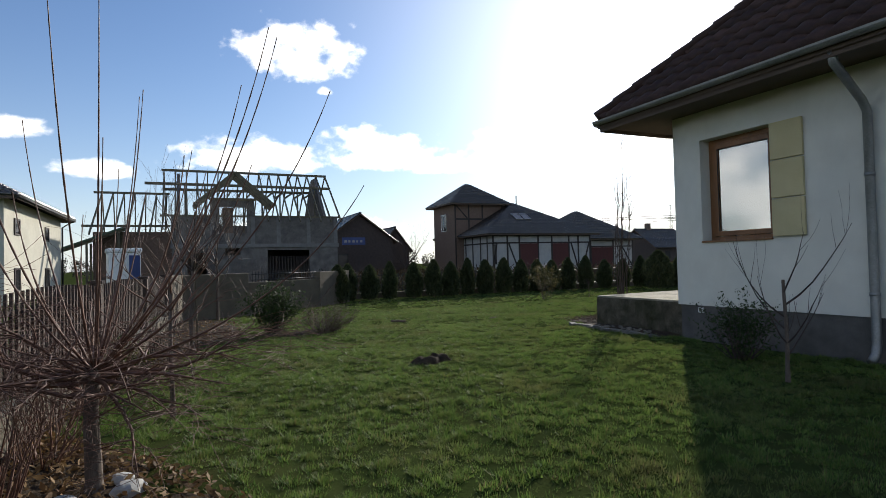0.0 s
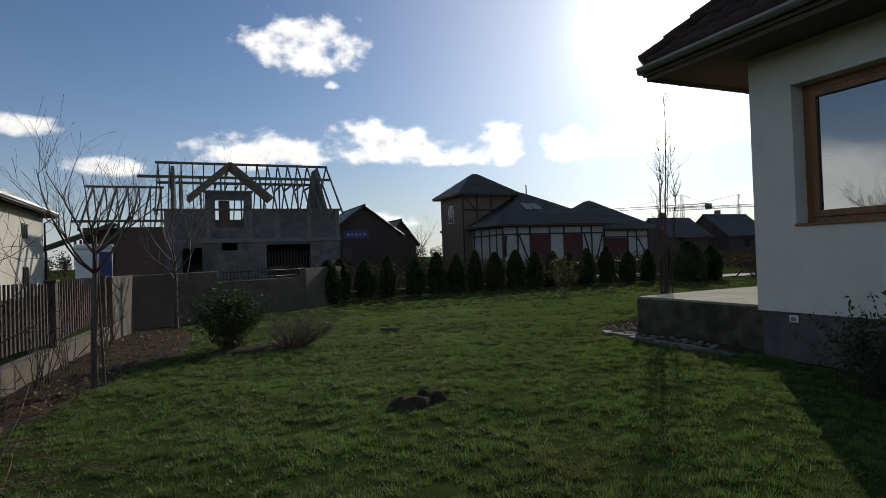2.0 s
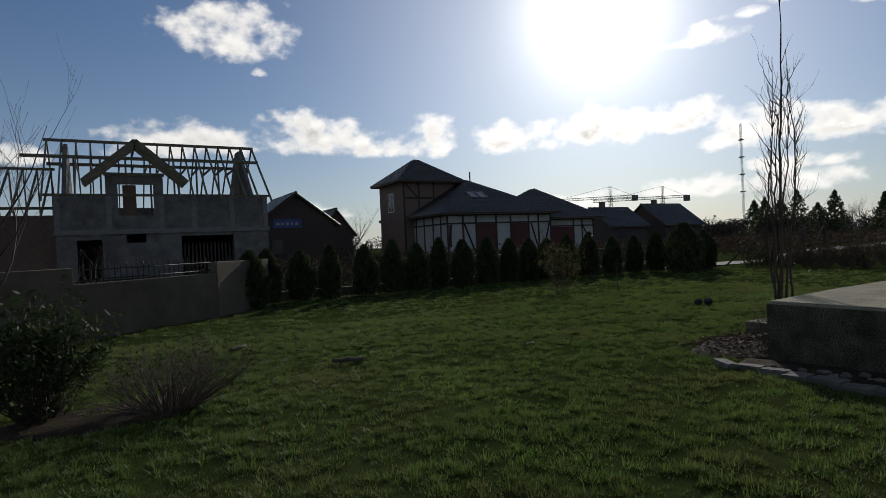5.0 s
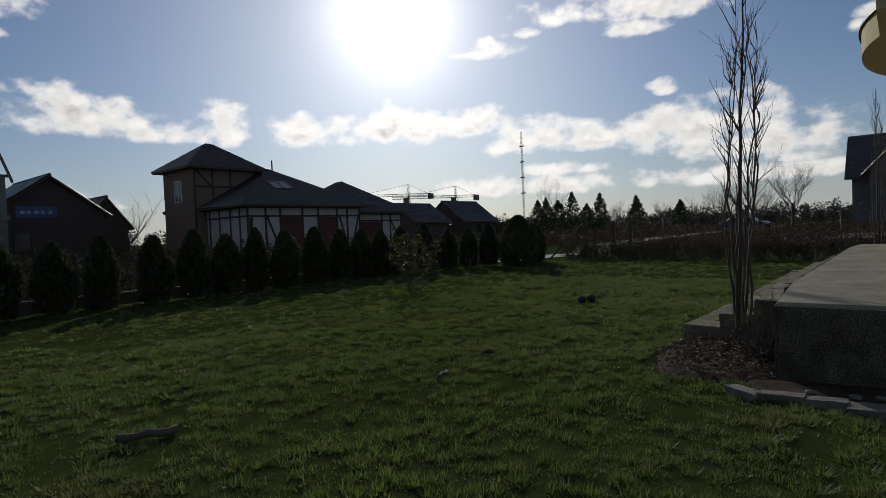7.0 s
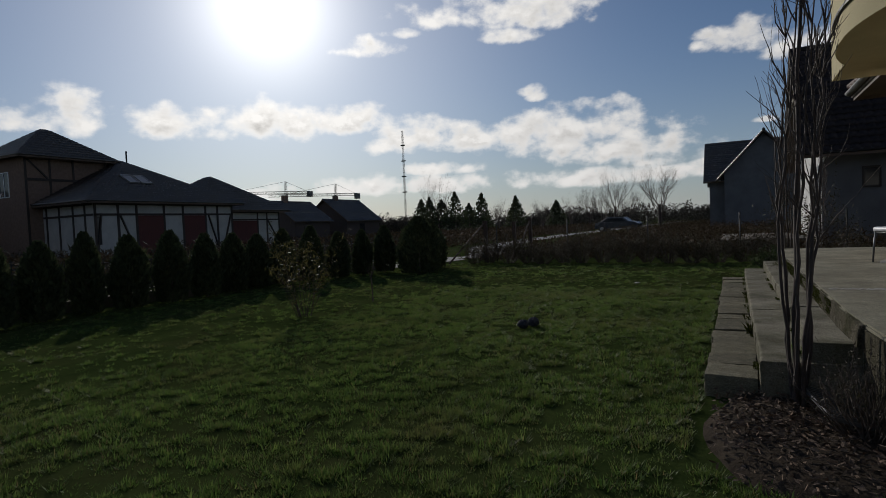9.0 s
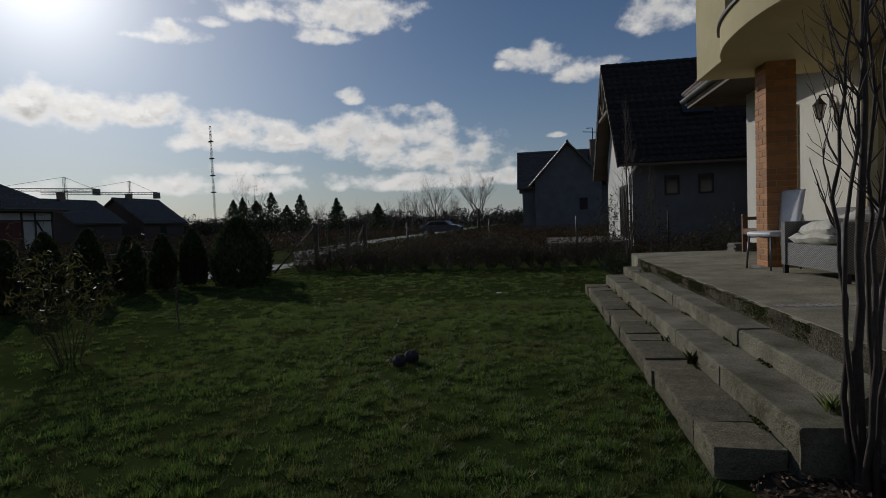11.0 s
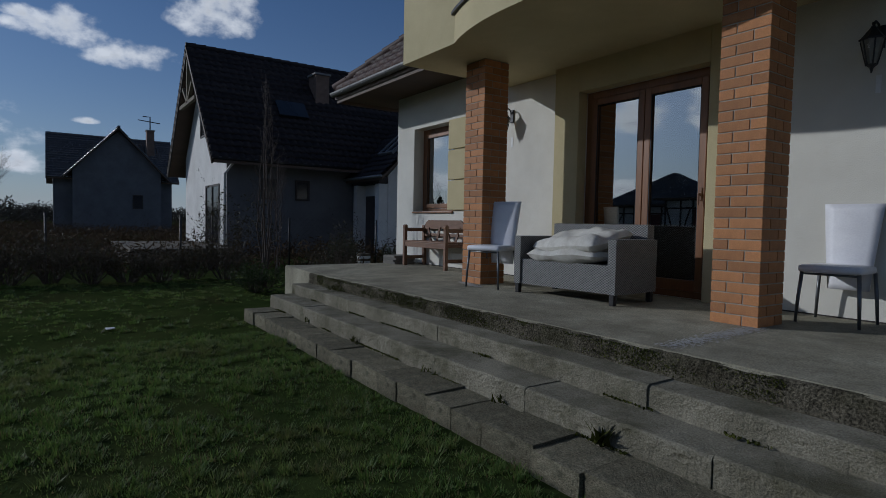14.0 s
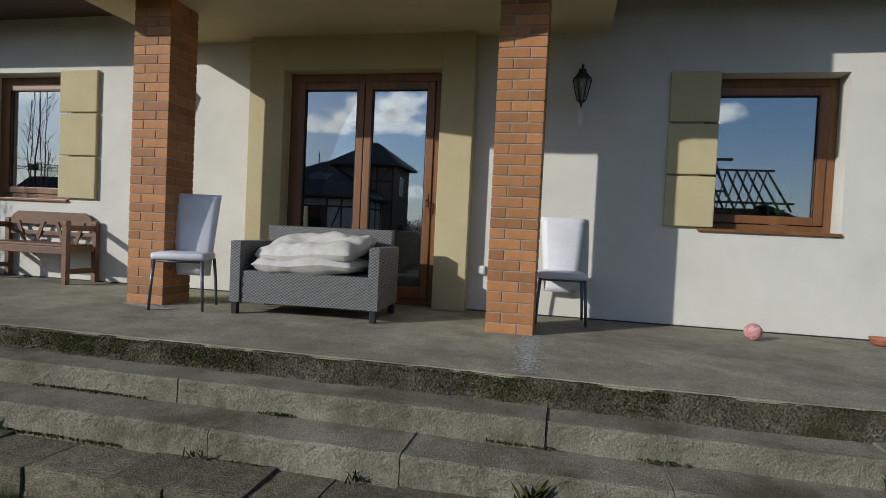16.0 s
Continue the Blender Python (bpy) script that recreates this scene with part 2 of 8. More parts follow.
M["lawn"] = surface("lawn_soil", (0.024, 0.038, 0.011), (0.050, 0.068, 0.020), 1.0, 1.6, 45, 0.8, spec=0.0, stain=(0.06, 0.055, 0.024), stain_scale=0.5, stain_amount=0.55)
M["iron"] = surface("black_iron", (0.015, 0.015, 0.016), (0.03, 0.03, 0.03), 0.5, 10, 80, 0.1, metal=0.3)
M["wood_dark"] = surface("dark_fence_wood", (0.035, 0.022, 0.016), (0.075, 0.046, 0.032), 0.8, 5, 60, 0.4, stretch=(1, 1, 0.1))


def leaf_mat(name, c1, c2, trans=0.3, rough=0.6, gloss=0.25, straw=None, patch_straw=0.0):
    """Leaves and blades: diffuse with light passing through, a thin gloss, tone varied from piece to piece."""
    def build(nt, bs):
        N, L = nt.nodes.new, nt.links.new
        out = [n for n in nt.nodes if n.type == "OUTPUT_MATERIAL"][0]
        ramp = N("ShaderNodeValToRGB")
        ramp.color_ramp.elements[0].color, ramp.color_ramp.elements[1].color = (*c1, 1), (*c2, 1)
        if straw:
            ramp.color_ramp.elements[1].position = 0.8
            e = ramp.color_ramp.elements.new(0.94)
            e.color = (*straw, 1)
        L(N("ShaderNodeNewGeometry").outputs["Random Per Island"], ramp.inputs[0])
        tc, ns, mx0 = N("ShaderNodeTexCoord"), N("ShaderNodeTexNoise"), N("ShaderNodeMix")
        L(tc.outputs["Object"], ns.inputs["Vector"])
        ns.inputs["Scale"].default_value, ns.inputs["Detail"].default_value = 0.9, 5.0
        mx0.data_type, mx0.blend_type = "RGBA", "OVERLAY"
        mx0.inputs["Factor"].default_value = 0.6
        L(ramp.outputs[0], mx0.inputs["A"]), L(ns.outputs["Fac"], mx0.inputs["B"])
        tone = mx0.outputs["Result"]
        if patch_straw:
            pn, pr, pm = N("ShaderNodeTexNoise"), N("ShaderNodeMapRange"), N("ShaderNodeMix")
            L(tc.outputs["Object"], pn.inputs["Vector"])
            pn.inputs["Scale"].default_value, pn.inputs["Detail"].default_value, pn.inputs["Roughness"].default_value = 0.75, 7.0, 0.68
            L(pn.outputs["Fac"], pr.inputs[0])
            pr.inputs[1].default_value, pr.inputs[2].default_value, pr.inputs[4].default_value = 0.50, 0.68, patch_straw
            pm.data_type = "RGBA"
            L(pr.outputs[0], pm.inputs["Factor"]), L(tone, pm.inputs["A"])
            pm.inputs["B"].default_value = (*straw, 1)
            tone = pm.outputs["Result"]
        bs.inputs["Roughness"].default_value = rough
        bs.inputs["Specular IOR Level"].default_value = gloss
        L(tone, bs.inputs["Base Color"])
        tr, mx = N("ShaderNodeBsdfTranslucent"), N("ShaderNodeMixShader")
        L(tone, tr.inputs["Color"])
        mx.inputs[0].default_value = trans
        L(bs.outputs[0], mx.inputs[1]), L(tr.outputs[0], mx.inputs[2]), L(mx.outputs[0], out.inputs[0])
    return material(name, build)


M["grass"] = leaf_mat("grass_blades", (0.052, 0.108, 0.020), (0.165, 0.240, 0.056), 0.50, 0.55, 0.25, straw=(0.17, 0.145, 0.062), patch_straw=0.6)
M["thuja"] = leaf_mat("thuja_scales", (0.040, 0.052, 0.026), (0.085, 0.100, 0.048), 0.25, 0.7, 0.1)
M["evergreen"] = leaf_mat("evergreen_leaves", (0.024, 0.042, 0.014), (0.055, 0.080, 0.028), 0.25, 0.6, 0.12)
M["hedge_leaf"] = leaf_mat("hedge_leaves", (0.030, 0.028, 0.015), (0.075, 0.064, 0.034), 0.2, 0.6, 0.15)
M["dry_leaf"] = leaf_mat("dry_leaves", (0.10, 0.055, 0.025), (0.26, 0.17, 0.08), 0.2, 0.7, 0.2)
M["willow_leaf"] = leaf_mat("narrow_leaves", (0.06, 0.055, 0.015), (0.16, 0.14, 0.05), 0.35, 0.5, 0.3)
M["moss"] = leaf_mat("moss_tufts", (0.026, 0.032, 0.007), (0.095, 0.105, 0.022), 0.15, 0.9, 0.1)
M["far_wood"] = leaf_mat("far_woods", (0.045, 0.042, 0.034), (0.085, 0.075, 0.060), 0.05, 0.9, 0.05)
M["reeds"] = leaf_mat("dry_field", (0.045, 0.030, 0.018), (0.10, 0.068, 0.038), 0.1, 0.9, 0.05)
M["bark"] = surface("tree_bark", (0.075, 0.055, 0.042), (0.16, 0.125, 0.10), 0.9, 18, 120, 0.8, stretch=(1, 1, 0.3))
M["bark_dark"] = surface("dark_twigs", (0.035, 0.024, 0.020), (0.075, 0.052, 0.042), 0.75, 18, 120, 0.4)
M["bark_red"] = surface("red_brown_twigs", (0.085, 0.040, 0.026), (0.17, 0.085, 0.055), 0.65, 18, 120, 0.4)
M["grey_block"] = surface("grey_building_block", (0.10, 0.093, 0.085), (0.20, 0.186, 0.17), 0.95, 1.6, 60, 0.4, stain=(0.065, 0.06, 0.056), stain_scale=0.6, stain_amount=0.8)
M["cast"] = surface("cast_concrete", (0.15, 0.146, 0.138), (0.22, 0.214, 0.204), 0.95, 3, 60, 0.4)
M["timber"] = surface("new_roof_timber", (0.10, 0.085, 0.055), (0.17, 0.15, 0.10), 0.85, 3, 50, 0.3, stretch=(1, 1, 1))
M["timber_dark"] = surface("dark_stained_timber", (0.022, 0.016, 0.013), (0.045, 0.034, 0.028), 0.7, 4, 60, 0.3)
M["white_wall"] = surface("white_render", (0.60, 0.59, 0.56), (0.74, 0.73, 0.70), 0.93, 1.0, 80, 0.2, stain=(0.5, 0.48, 0.45), stain_amount=0.3)
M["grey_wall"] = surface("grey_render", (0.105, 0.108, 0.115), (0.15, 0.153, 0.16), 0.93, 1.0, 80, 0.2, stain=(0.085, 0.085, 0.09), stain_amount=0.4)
M["infill"] = surface("pale_infill_render", (0.36, 0.36, 0.34), (0.46, 0.455, 0.43), 0.93, 1.0, 80, 0.2, stain=(0.28, 0.27, 0.25), stain_amount=0.4)
M["cream_wall"] = surface("cream_house_render", (0.46, 0.44, 0.36), (0.56, 0.54, 0.45), 0.93, 1.0, 80, 0.2, stain=(0.40, 0.38, 0.32), stain_amount=0.3)
M["brown_wall"] = surface("red_brown_wall", (0.050, 0.038, 0.034), (0.085, 0.064, 0.056), 0.9, 4, 70, 0.4)
M["red_panel"] = surface("dark_red_boards", (0.065, 0.018, 0.015), (0.11, 0.032, 0.027), 0.8, 4, 70, 0.3, stretch=(6, 1, 0.2))
M["brick_wall"] = surface("brown_brick_wall", (0.13, 0.085, 0.062), (0.21, 0.145, 0.11), 0.9, 5, 70, 0.4)
M["garden_wall"] = surface("garden_wall_concrete", (0.075, 0.061, 0.043), (0.150, 0.125, 0.088), 0.95, 1.8, 60, 0.6, stain=(0.08, 0.075, 0.055), stain_scale=1.0, stain_amount=0.7)
M["asphalt"] = surface("pale_road", (0.11, 0.107, 0.10), (0.17, 0.165, 0.155), 0.9, 0.6, 40, 0.2)
M["crane"] = surface("crane_steel", (0.05, 0.05, 0.045), (0.09, 0.085, 0.07), 0.6, 2, 20, 0.0)
def wicker_mat():
    """Grey woven strands: over and under in a checker of rounded bumps."""
    def build(nt, bs):
        N, L = nt.nodes.new, nt.links.new
        tc, sp = N("ShaderNodeTexCoord"), N("ShaderNodeSeparateXYZ")
        L(tc.outputs["Object"], sp.inputs[0])

        def op(kind, a, b=0.0):
            n = N("ShaderNodeMath")
            n.operation = kind
            for i, q in enumerate((a, b)):
                if isinstance(q, (int, float)):
                    n.inputs[i].default_value = q
                else:
                    L(q, n.inputs[i])
            return n.outputs[0]
        u = op("SINE", op("MULTIPLY", op("ADD", sp.outputs[0], sp.outputs[1]), 2 * math.pi / 0.034))
        v = op("SINE", op("MULTIPLY", sp.outputs[2], 2 * math.pi / 0.024))
        w = op("MULTIPLY", u, v)
        ns, ramp, ad = N("ShaderNodeTexNoise"), N("ShaderNodeValToRGB"), N("ShaderNodeBump")
        ns.inputs["Scale"].default_value = 18.0
        L(tc.outputs["Object"], ns.inputs["Vector"])
        L(op("ADD", op("MULTIPLY", w, 0.42), op("ADD", op("MULTIPLY", ns.outputs["Fac"], 0.25), 0.38)), ramp.inputs[0])
        ramp.color_ramp.elements[0].position, ramp.color_ramp.elements[1].position = 0.15, 0.9
        ramp.color_ramp.elements[0].color, ramp.color_ramp.elements[1].color = (0.040, 0.040, 0.038, 1), (0.25, 0.25, 0.24, 1)
        L(ramp.outputs[0], bs.inputs["Base Color"])
        bs.inputs["Roughness"].default_value = 0.55
        ad.inputs["Strength"].default_value, ad.inputs["Distance"].default_value = 0.6, 0.004
        L(w, ad.inputs["Height"]), L(ad.outputs[0], bs.inputs["Normal"])
    return material("grey_wicker", build)


M["wicker"] = wicker_mat()
M["cushion"] = surface("stained_cushion_cloth", (0.52, 0.50, 0.44), (0.68, 0.66, 0.60), 0.95, 3, 220, 0.2, stain=(0.30, 0.26, 0.20), stain_scale=2.6, stain_amount=0.6)
M["chair_white"] = surface("white_chair_plastic", (0.70, 0.70, 0.73), (0.80, 0.80, 0.82), 0.45, 5, 90, 0.06, stain=(0.6, 0.6, 0.6), stain_amount=0.2)
M["steel"] = surface("brushed_dark_steel", (0.10, 0.105, 0.11), (0.18, 0.185, 0.19), 0.4, 12, 90, 0.05, metal=0.7)
M["bench"] = surface("oiled_bench_wood", (0.115, 0.055, 0.028), (0.21, 0.110, 0.058), 0.6, 5, 70, 0.3, stretch=(0.15, 1, 1))
M["white"] = surface("white_plastic", (0.70, 0.70, 0.68), (0.80, 0.80, 0.78), 0.5, 5, 60, 0.05)
M["lamp_glass"] = surface("frosted_lamp_glass", (0.35, 0.34, 0.30), (0.5, 0.48, 0.42), 0.25, 8, 60, 0.05, transmission=0.4)
M["pink"] = surface("pink_rag_ball", (0.55, 0.16, 0.16), (0.75, 0.48, 0.45), 0.9, 26, 120, 0.8)
M["terracotta"] = surface("terracotta_clay", (0.34, 0.115, 0.06), (0.46, 0.18, 0.10), 0.85, 9, 80, 0.3)
M["stone"] = surface("pale_field_stone", (0.10, 0.095, 0.08), (0.19, 0.18, 0.155), 0.9, 9, 80, 0.6, per_object=0.2)
M["mulch"] = surface("bark_mulch", (0.075, 0.045, 0.028), (0.19, 0.125, 0.08), 0.9, 30, 120, 0.5, island=0.5)
M["rope"] = surface("dark_blue_grey_cloth", (0.018, 0.020, 0.027), (0.045, 0.048, 0.060), 0.95, 30, 160, 0.8)
M["efflo"] = surface("white_lime_stain", (0.34, 0.335, 0.315), (0.48, 0.475, 0.45), 0.95, 9, 60, 0.4)
M["dwood"] = surface("weathered_log", (0.07, 0.055, 0.035), (0.14, 0.115, 0.08), 0.9, 10, 80, 0.6)
M["blue"] = surface("blue_plastic", (0.022, 0.042, 0.14), (0.035, 0.062, 0.20), 0.5, 3, 40, 0.05)
M["green_sheet"] = surface("green_roof_sheet", (0.05, 0.085, 0.05), (0.09, 0.13, 0.08), 0.6, 3, 40, 0.1)
M["pot_leaf"] = leaf_mat("house_plant_leaves", (0.03, 0.075, 0.012), (0.10, 0.17, 0.03), 0.35, 0.4, 0.4)
M["car_paint"] = surface("dark_car_paint", (0.05, 0.055, 0.065), (0.08, 0.085, 0.095), 0.25, 3, 40, 0.0, metal=0.3)
# real moss on the front edge; on the slab's flank this darkness paints shade
M["dark_edge"] = surface("mossy_and_shade_dark_concrete", (0.050, 0.044, 0.030), (0.150, 0.135, 0.100), 1.0, 5, 80, 1.0, grit=0.9, spec=0.05, stain=(0.034, 0.036, 0.012), stain_scale=1.6, stain_amount=0.85)

# ---------------------------------------------------------------- mesh helpers
def mesh_from(name, verts, faces, mat, smooth=False):
    me = bpy.data.meshes.new(name)
    me.from_pydata([tuple(v) for v in verts], [], faces)
    me.materials.append(mat)
    if smooth:
        me.polygons.foreach_set("use_smooth", [True] * len(me.polygons))
    me.update()
    return me


def fast_mesh(name, verts, faces, mat, smooth=False):
    """Large meshes from arrays: verts (n, 3), faces (m, 3) or (m, 4)."""
    me = bpy.data.meshes.new(name)
    verts, faces = np.asarray(verts, np.float32), np.asarray(faces, np.int32)
    k = faces.shape[1]
    me.vertices.add(len(verts)), me.loops.add(faces.size), me.polygons.add(len(faces))
    me.vertices.foreach_set("co", verts.ravel())
    me.loops.foreach_set("vertex_index", faces.ravel())
    me.polygons.foreach_set("loop_start", np.arange(len(faces), dtype=np.int32) * k)
    me.polygons.foreach_set("loop_total", np.full(len(faces), k, np.int32))
    if smooth:
        me.polygons.foreach_set("use_smooth", np.ones(len(faces), bool))
    me.materials.append(mat)
    me.update(calc_edges=True)
    me.validate()
    return me


def empty(name, at=(0, 0, 0), rz=0.0):
    ob = new(name)
    ob.empty_display_size = 0.1
    ob.matrix_world = pose(*at, 0, 0, rz)
    return ob


def put(name, me, parent=None, at=(0, 0, 0), rot=(0, 0, 0), label="", kind="", category=""):
    ob = new(name, me)
    ob.location, ob.rotation_euler = at, [radians(a) for a in rot]
    if parent is not None:
        ob.parent = parent
    return tagged(ob, label, category, "", kind)


def box_bm(bm, lo, hi, bevel=0.0, rot=None, taper=0.0):
    """A box from lo to hi joined into bm; taper shrinks the top; rot is a matrix applied after."""
    c, s = [(a + b) / 2 for a, b in zip(lo, hi)], [abs(b - a) for a, b in zip(lo, hi)]
    r = bmesh.ops.create_cube(bm, size=1.0, matrix=Matrix.Translation(c) @ Matrix.Diagonal((*s, 1)))
    vs = r["verts"]
    if taper:
        for v in vs:
            if v.co.z > c[2]:
                v.co.x, v.co.y = c[0] + (v.co.x - c[0]) * (1 - taper), c[1] + (v.co.y - c[1]) * (1 - taper)
    if bevel:
        es = list({e for v in vs for e in v.link_edges})
        r = bmesh.ops.bevel(bm, geom=es, offset=bevel, segments=2, affect="EDGES", profile=0.6)
        vs = list({v for f in r["faces"] for v in f.verts} | {v for v in vs if v.is_valid})
    if rot is not None:
        bmesh.ops.transform(bm, matrix=rot, verts=[v for v in vs if v.is_valid])
    return vs


def bm_mesh(name, bm, mat, smooth=False):
    me = bpy.data.meshes.new(name)
    bmesh.ops.recalc_face_normals(bm, faces=bm.faces[:])
    bm.to_mesh(me)
    bm.free()
    me.materials.append(mat)
    if smooth:
        me.polygons.foreach_set("use_smooth", [True] * len(me.polygons))
    return me


def part(name, bm, mat, parent=None, label="", smooth=False, **kw):
    return put(name, bm_mesh(name, bm, mat, smooth), parent, label=label, **kw)


def box(name, lo, hi, mat, parent=None, bevel=0.0, label="", kind="", category=""):
    bm = bmesh.new()
    box_bm(bm, lo, hi, bevel)
    return part(name, bm, mat, parent, label, kind=kind, category=category)


def prism(name, poly, z0, z1, mat, parent=None, label="", kind="", bevel=0.0):
    """An upright block over a plan outline."""
    bm = bmesh.new()
    vs = [bm.verts.new((x, y, z0)) for x, y in poly]
    f = bm.faces.new(vs)
    r = bmesh.ops.extrude_face_region(bm, geom=[f])
    for v in r["geom"]:
        if isinstance(v, bmesh.types.BMVert):
            v.co.z = z1
    if bevel:
        bmesh.ops.bevel(bm, geom=[e for e in bm.edges if e.calc_length() > bevel * 4], offset=bevel, segments=2, affect="EDGES")
    return part(name, bm, mat, parent, label, kind=kind)


def tube_arrays(paths, sides=5):
    """Tapered tubes along lists of (point, radius). Returns verts, quads."""
    V, F, base = [], [], 0
    ang = np.linspace(0, 2 * np.pi, sides, endpoint=False)
    ca, sa = np.cos(ang), np.sin(ang)
    for pts, rad in paths:
        pts = np.asarray(pts, float)
        n = len(pts)
        tan = np.gradient(pts, axis=0)
        tan /= np.linalg.norm(tan, axis=1, keepdims=True) + 1e-9
        ref = np.array([1.0, 0, 0]) if abs(tan[0][0]) < 0.8 else np.array([0, 1.0, 0])
        u = np.cross(tan, ref)
        u /= np.linalg.norm(u, axis=1, keepdims=True) + 1e-9
        w = np.cross(tan, u)
        ring = pts[:, None] + np.asarray(rad)[:, None, None] * (u[:, None] * ca[None, :, None] + w[:, None] * sa[None, :, None])
        V.append(ring.reshape(-1, 3))
        for i in range(n - 1):
            for j in range(sides):
                k = (j + 1) % sides
                F.append((base + i * sides + j, base + i * sides + k, base + (i + 1) * sides + k, base + (i + 1) * sides + j))
        base += n * sides
    return np.concatenate(V), np.asarray(F)


def tube(name, pts, rad, mat, parent=None, sides=10, label="", **kw):
    rad = [rad] * len(pts) if isinstance(rad, (int, float)) else rad
    v, f = tube_arrays([(pts, rad)], sides)
    n = len(pts)
    bm = bmesh.new()
    vs = [bm.verts.new(p) for p in v]
    for q in f:
        bm.faces.new([vs[i] for i in q])
    bm.faces.new(vs[:sides][::-1])
    bm.faces.new(vs[-sides:])
    return part(name, bm, mat, parent, label, smooth=True, **kw)


def wall_with_openings(name, axis, at, thick, a0, a1, z0, z1, holes, mat, label=""):
    """A wall slab along x (axis 'x', outer face at y = at, body behind it) or along y (axis 'y', outer face at x = at), with square holes (a0, a1, z0, z1)."""
    As = sorted({a0, a1, *[h[0] for h in holes], *[h[1] for h in holes]})
    Zs = sorted({z0, z1, *[h[2] for h in holes], *[h[3] for h in holes]})
    bm = bmesh.new()
    grid = {}
    solid = lambda i, j: 0 <= i < len(As) - 1 and 0 <= j < len(Zs) - 1 and not any(
        h[0] - 1e-6 <= As[i] and As[i + 1] <= h[1] + 1e-6 and h[2] - 1e-6 <= Zs[j] and Zs[j + 1] <= h[3] + 1e-6 for h in holes)

    def vert(a, d, z):
        key = (round(a, 4), d, round(z, 4))
        if key not in grid:
            off = at - thick if axis == "x" else at + thick
            dd = at if d == 0 else off
            grid[key] = bm.verts.new((a, dd, z) if axis == "x" else (dd, a, z))
        return grid[key]
    for i in range(len(As) - 1):
        for j in range(len(Zs) - 1):
            if not solid(i, j):
                continue
            a, b, c, d = As[i], As[i + 1], Zs[j], Zs[j + 1]
            for k in (0, 1):
                bm.faces.new([vert(a, k, c), vert(b, k, c), vert(b, k, d), vert(a, k, d)])
            for (di, dj, p, q) in ((-1, 0, (a, c), (a, d)), (1, 0, (b, c), (b, d)), (0, -1, (a, c), (b, c)), (0, 1, (a, d), (b, d))):
                if not solid(i + di, j + dj):
                    bm.faces.new([vert(p[0], 0, p[1]), vert(q[0], 0, q[1]), vert(q[0], 1, q[1]), vert(p[0], 1, p[1])])
    return part(name, bm, mat, None, label, kind="structure")


# ---------------------------------------------------------------- the ground
def ground():
    """One sheet to the horizon, gently uneven over the garden."""
    xs = np.concatenate([[-2500, -600, -200, -80, -40, -25], np.arange(-18, 18.01, 0.25), [25, 35, 50, 80, 200, 600, 2500]])
    ys = np.concatenate([[-2500, -600, -200, -60, -25], np.arange(-13, 16.01, 0.25), [20, 28, 40, 60, 100, 200, 600, 2500]])
    X, Y = np.meshgrid(xs, ys, indexing="ij")
    inside = (np.abs(X) < 17) & (Y > -12) & (Y < 15)
    Z = np.where(inside, 0.018 * np.sin(X * 1.7 + 1.3 * np.sin(Y * 0.9)) * np.sin(Y * 1.9 + 0.7) + 0.012 * np.sin(X * 4.1 + Y * 2.3) * np.sin(Y * 3.7 - X), 0.0)
    Z = np.where((X > -2.4) & (X < 8.4) & (Y < 3.4), np.minimum(Z, -0.02), Z)
    n, mY = X.shape
    V = np.stack([X, Y, Z], -1).reshape(-1, 3)
    i, j = np.meshgrid(np.arange(n - 1), np.arange(mY - 1), indexing="ij")
    F = np.stack([i * mY + j, (i + 1) * mY + j, (i + 1) * mY + j + 1, i * mY + j + 1], -1).reshape(-1, 4)
    put("ground", fast_mesh("ground", V, F, M["lawn"], True), label="green winter lawn with worn yellowish patches", kind="structure")


ground()

# ---------------------------------------------------------------- the house
XW, XE, YS = -2.25, 8.28, -9.5
WIN_R = (-1.45, -0.30, T + 0.90, T + 2.28)
WIN_L = (6.47, 7.70, T + 0.92, T + 2.38)
DOOR = (2.09, 3.73, T + 0.0, T + 2.32)
WIN_W = (-1.68, -0.52, T + 0.98, T + 2.55)
wall_with_openings("wall_north", "x", 0.0, 0.38, XW, XE, T - 0.03, T + 3.15, [WIN_R, WIN_L, DOOR], M["render"], "cream rendered house wall")
wall_with_openings("wall_west", "y", XW, 0.38, YS, -0.38, T - 0.03, T + 3.15, [WIN_W], M["render"], "cream rendered house wall in shade")
wall_with_openings("wall_east", "y", XE - 0.38, 0.38, YS, -0.38, T - 0.03, T + 3.15, [], M["render"], "cream rendered house wall")
wall_with_openings("wall_south", "x", YS + 0.0, 0.38, XW, XE, T - 0.03, T + 3.15, [], M["render"], "cream rendered house wall")
prism("baseboard_plinth", [(XW + 0.03, -0.03), (XW + 0.03, YS), (XE - 0.03, YS), (XE - 0.03, -0.03)], -0.3, T - 0.034, M["plinth"], label="dark grey rendered plinth of the house", kind="structure")
box("floor_inside", (XW + 0.4, YS + 0.1, T - 0.03), (XE - 0.4, -0.4, T), M["dark"], label="floor inside the house, coloured dark for the unlit room", kind="structure")
box("ceiling", (XW + 0.4, YS + 0.1, T + 2.62), (XE - 0.4, -0.4, T + 2.66), M["render"], label="plain ceiling inside the house", kind="structure")
box("wall_inside", (XW + 0.4, -4.1, T), (XE - 0.4, -4.0, T + 2.62), M["dark"], label="room wall inside the house, dimness put into its colour", kind="structure")

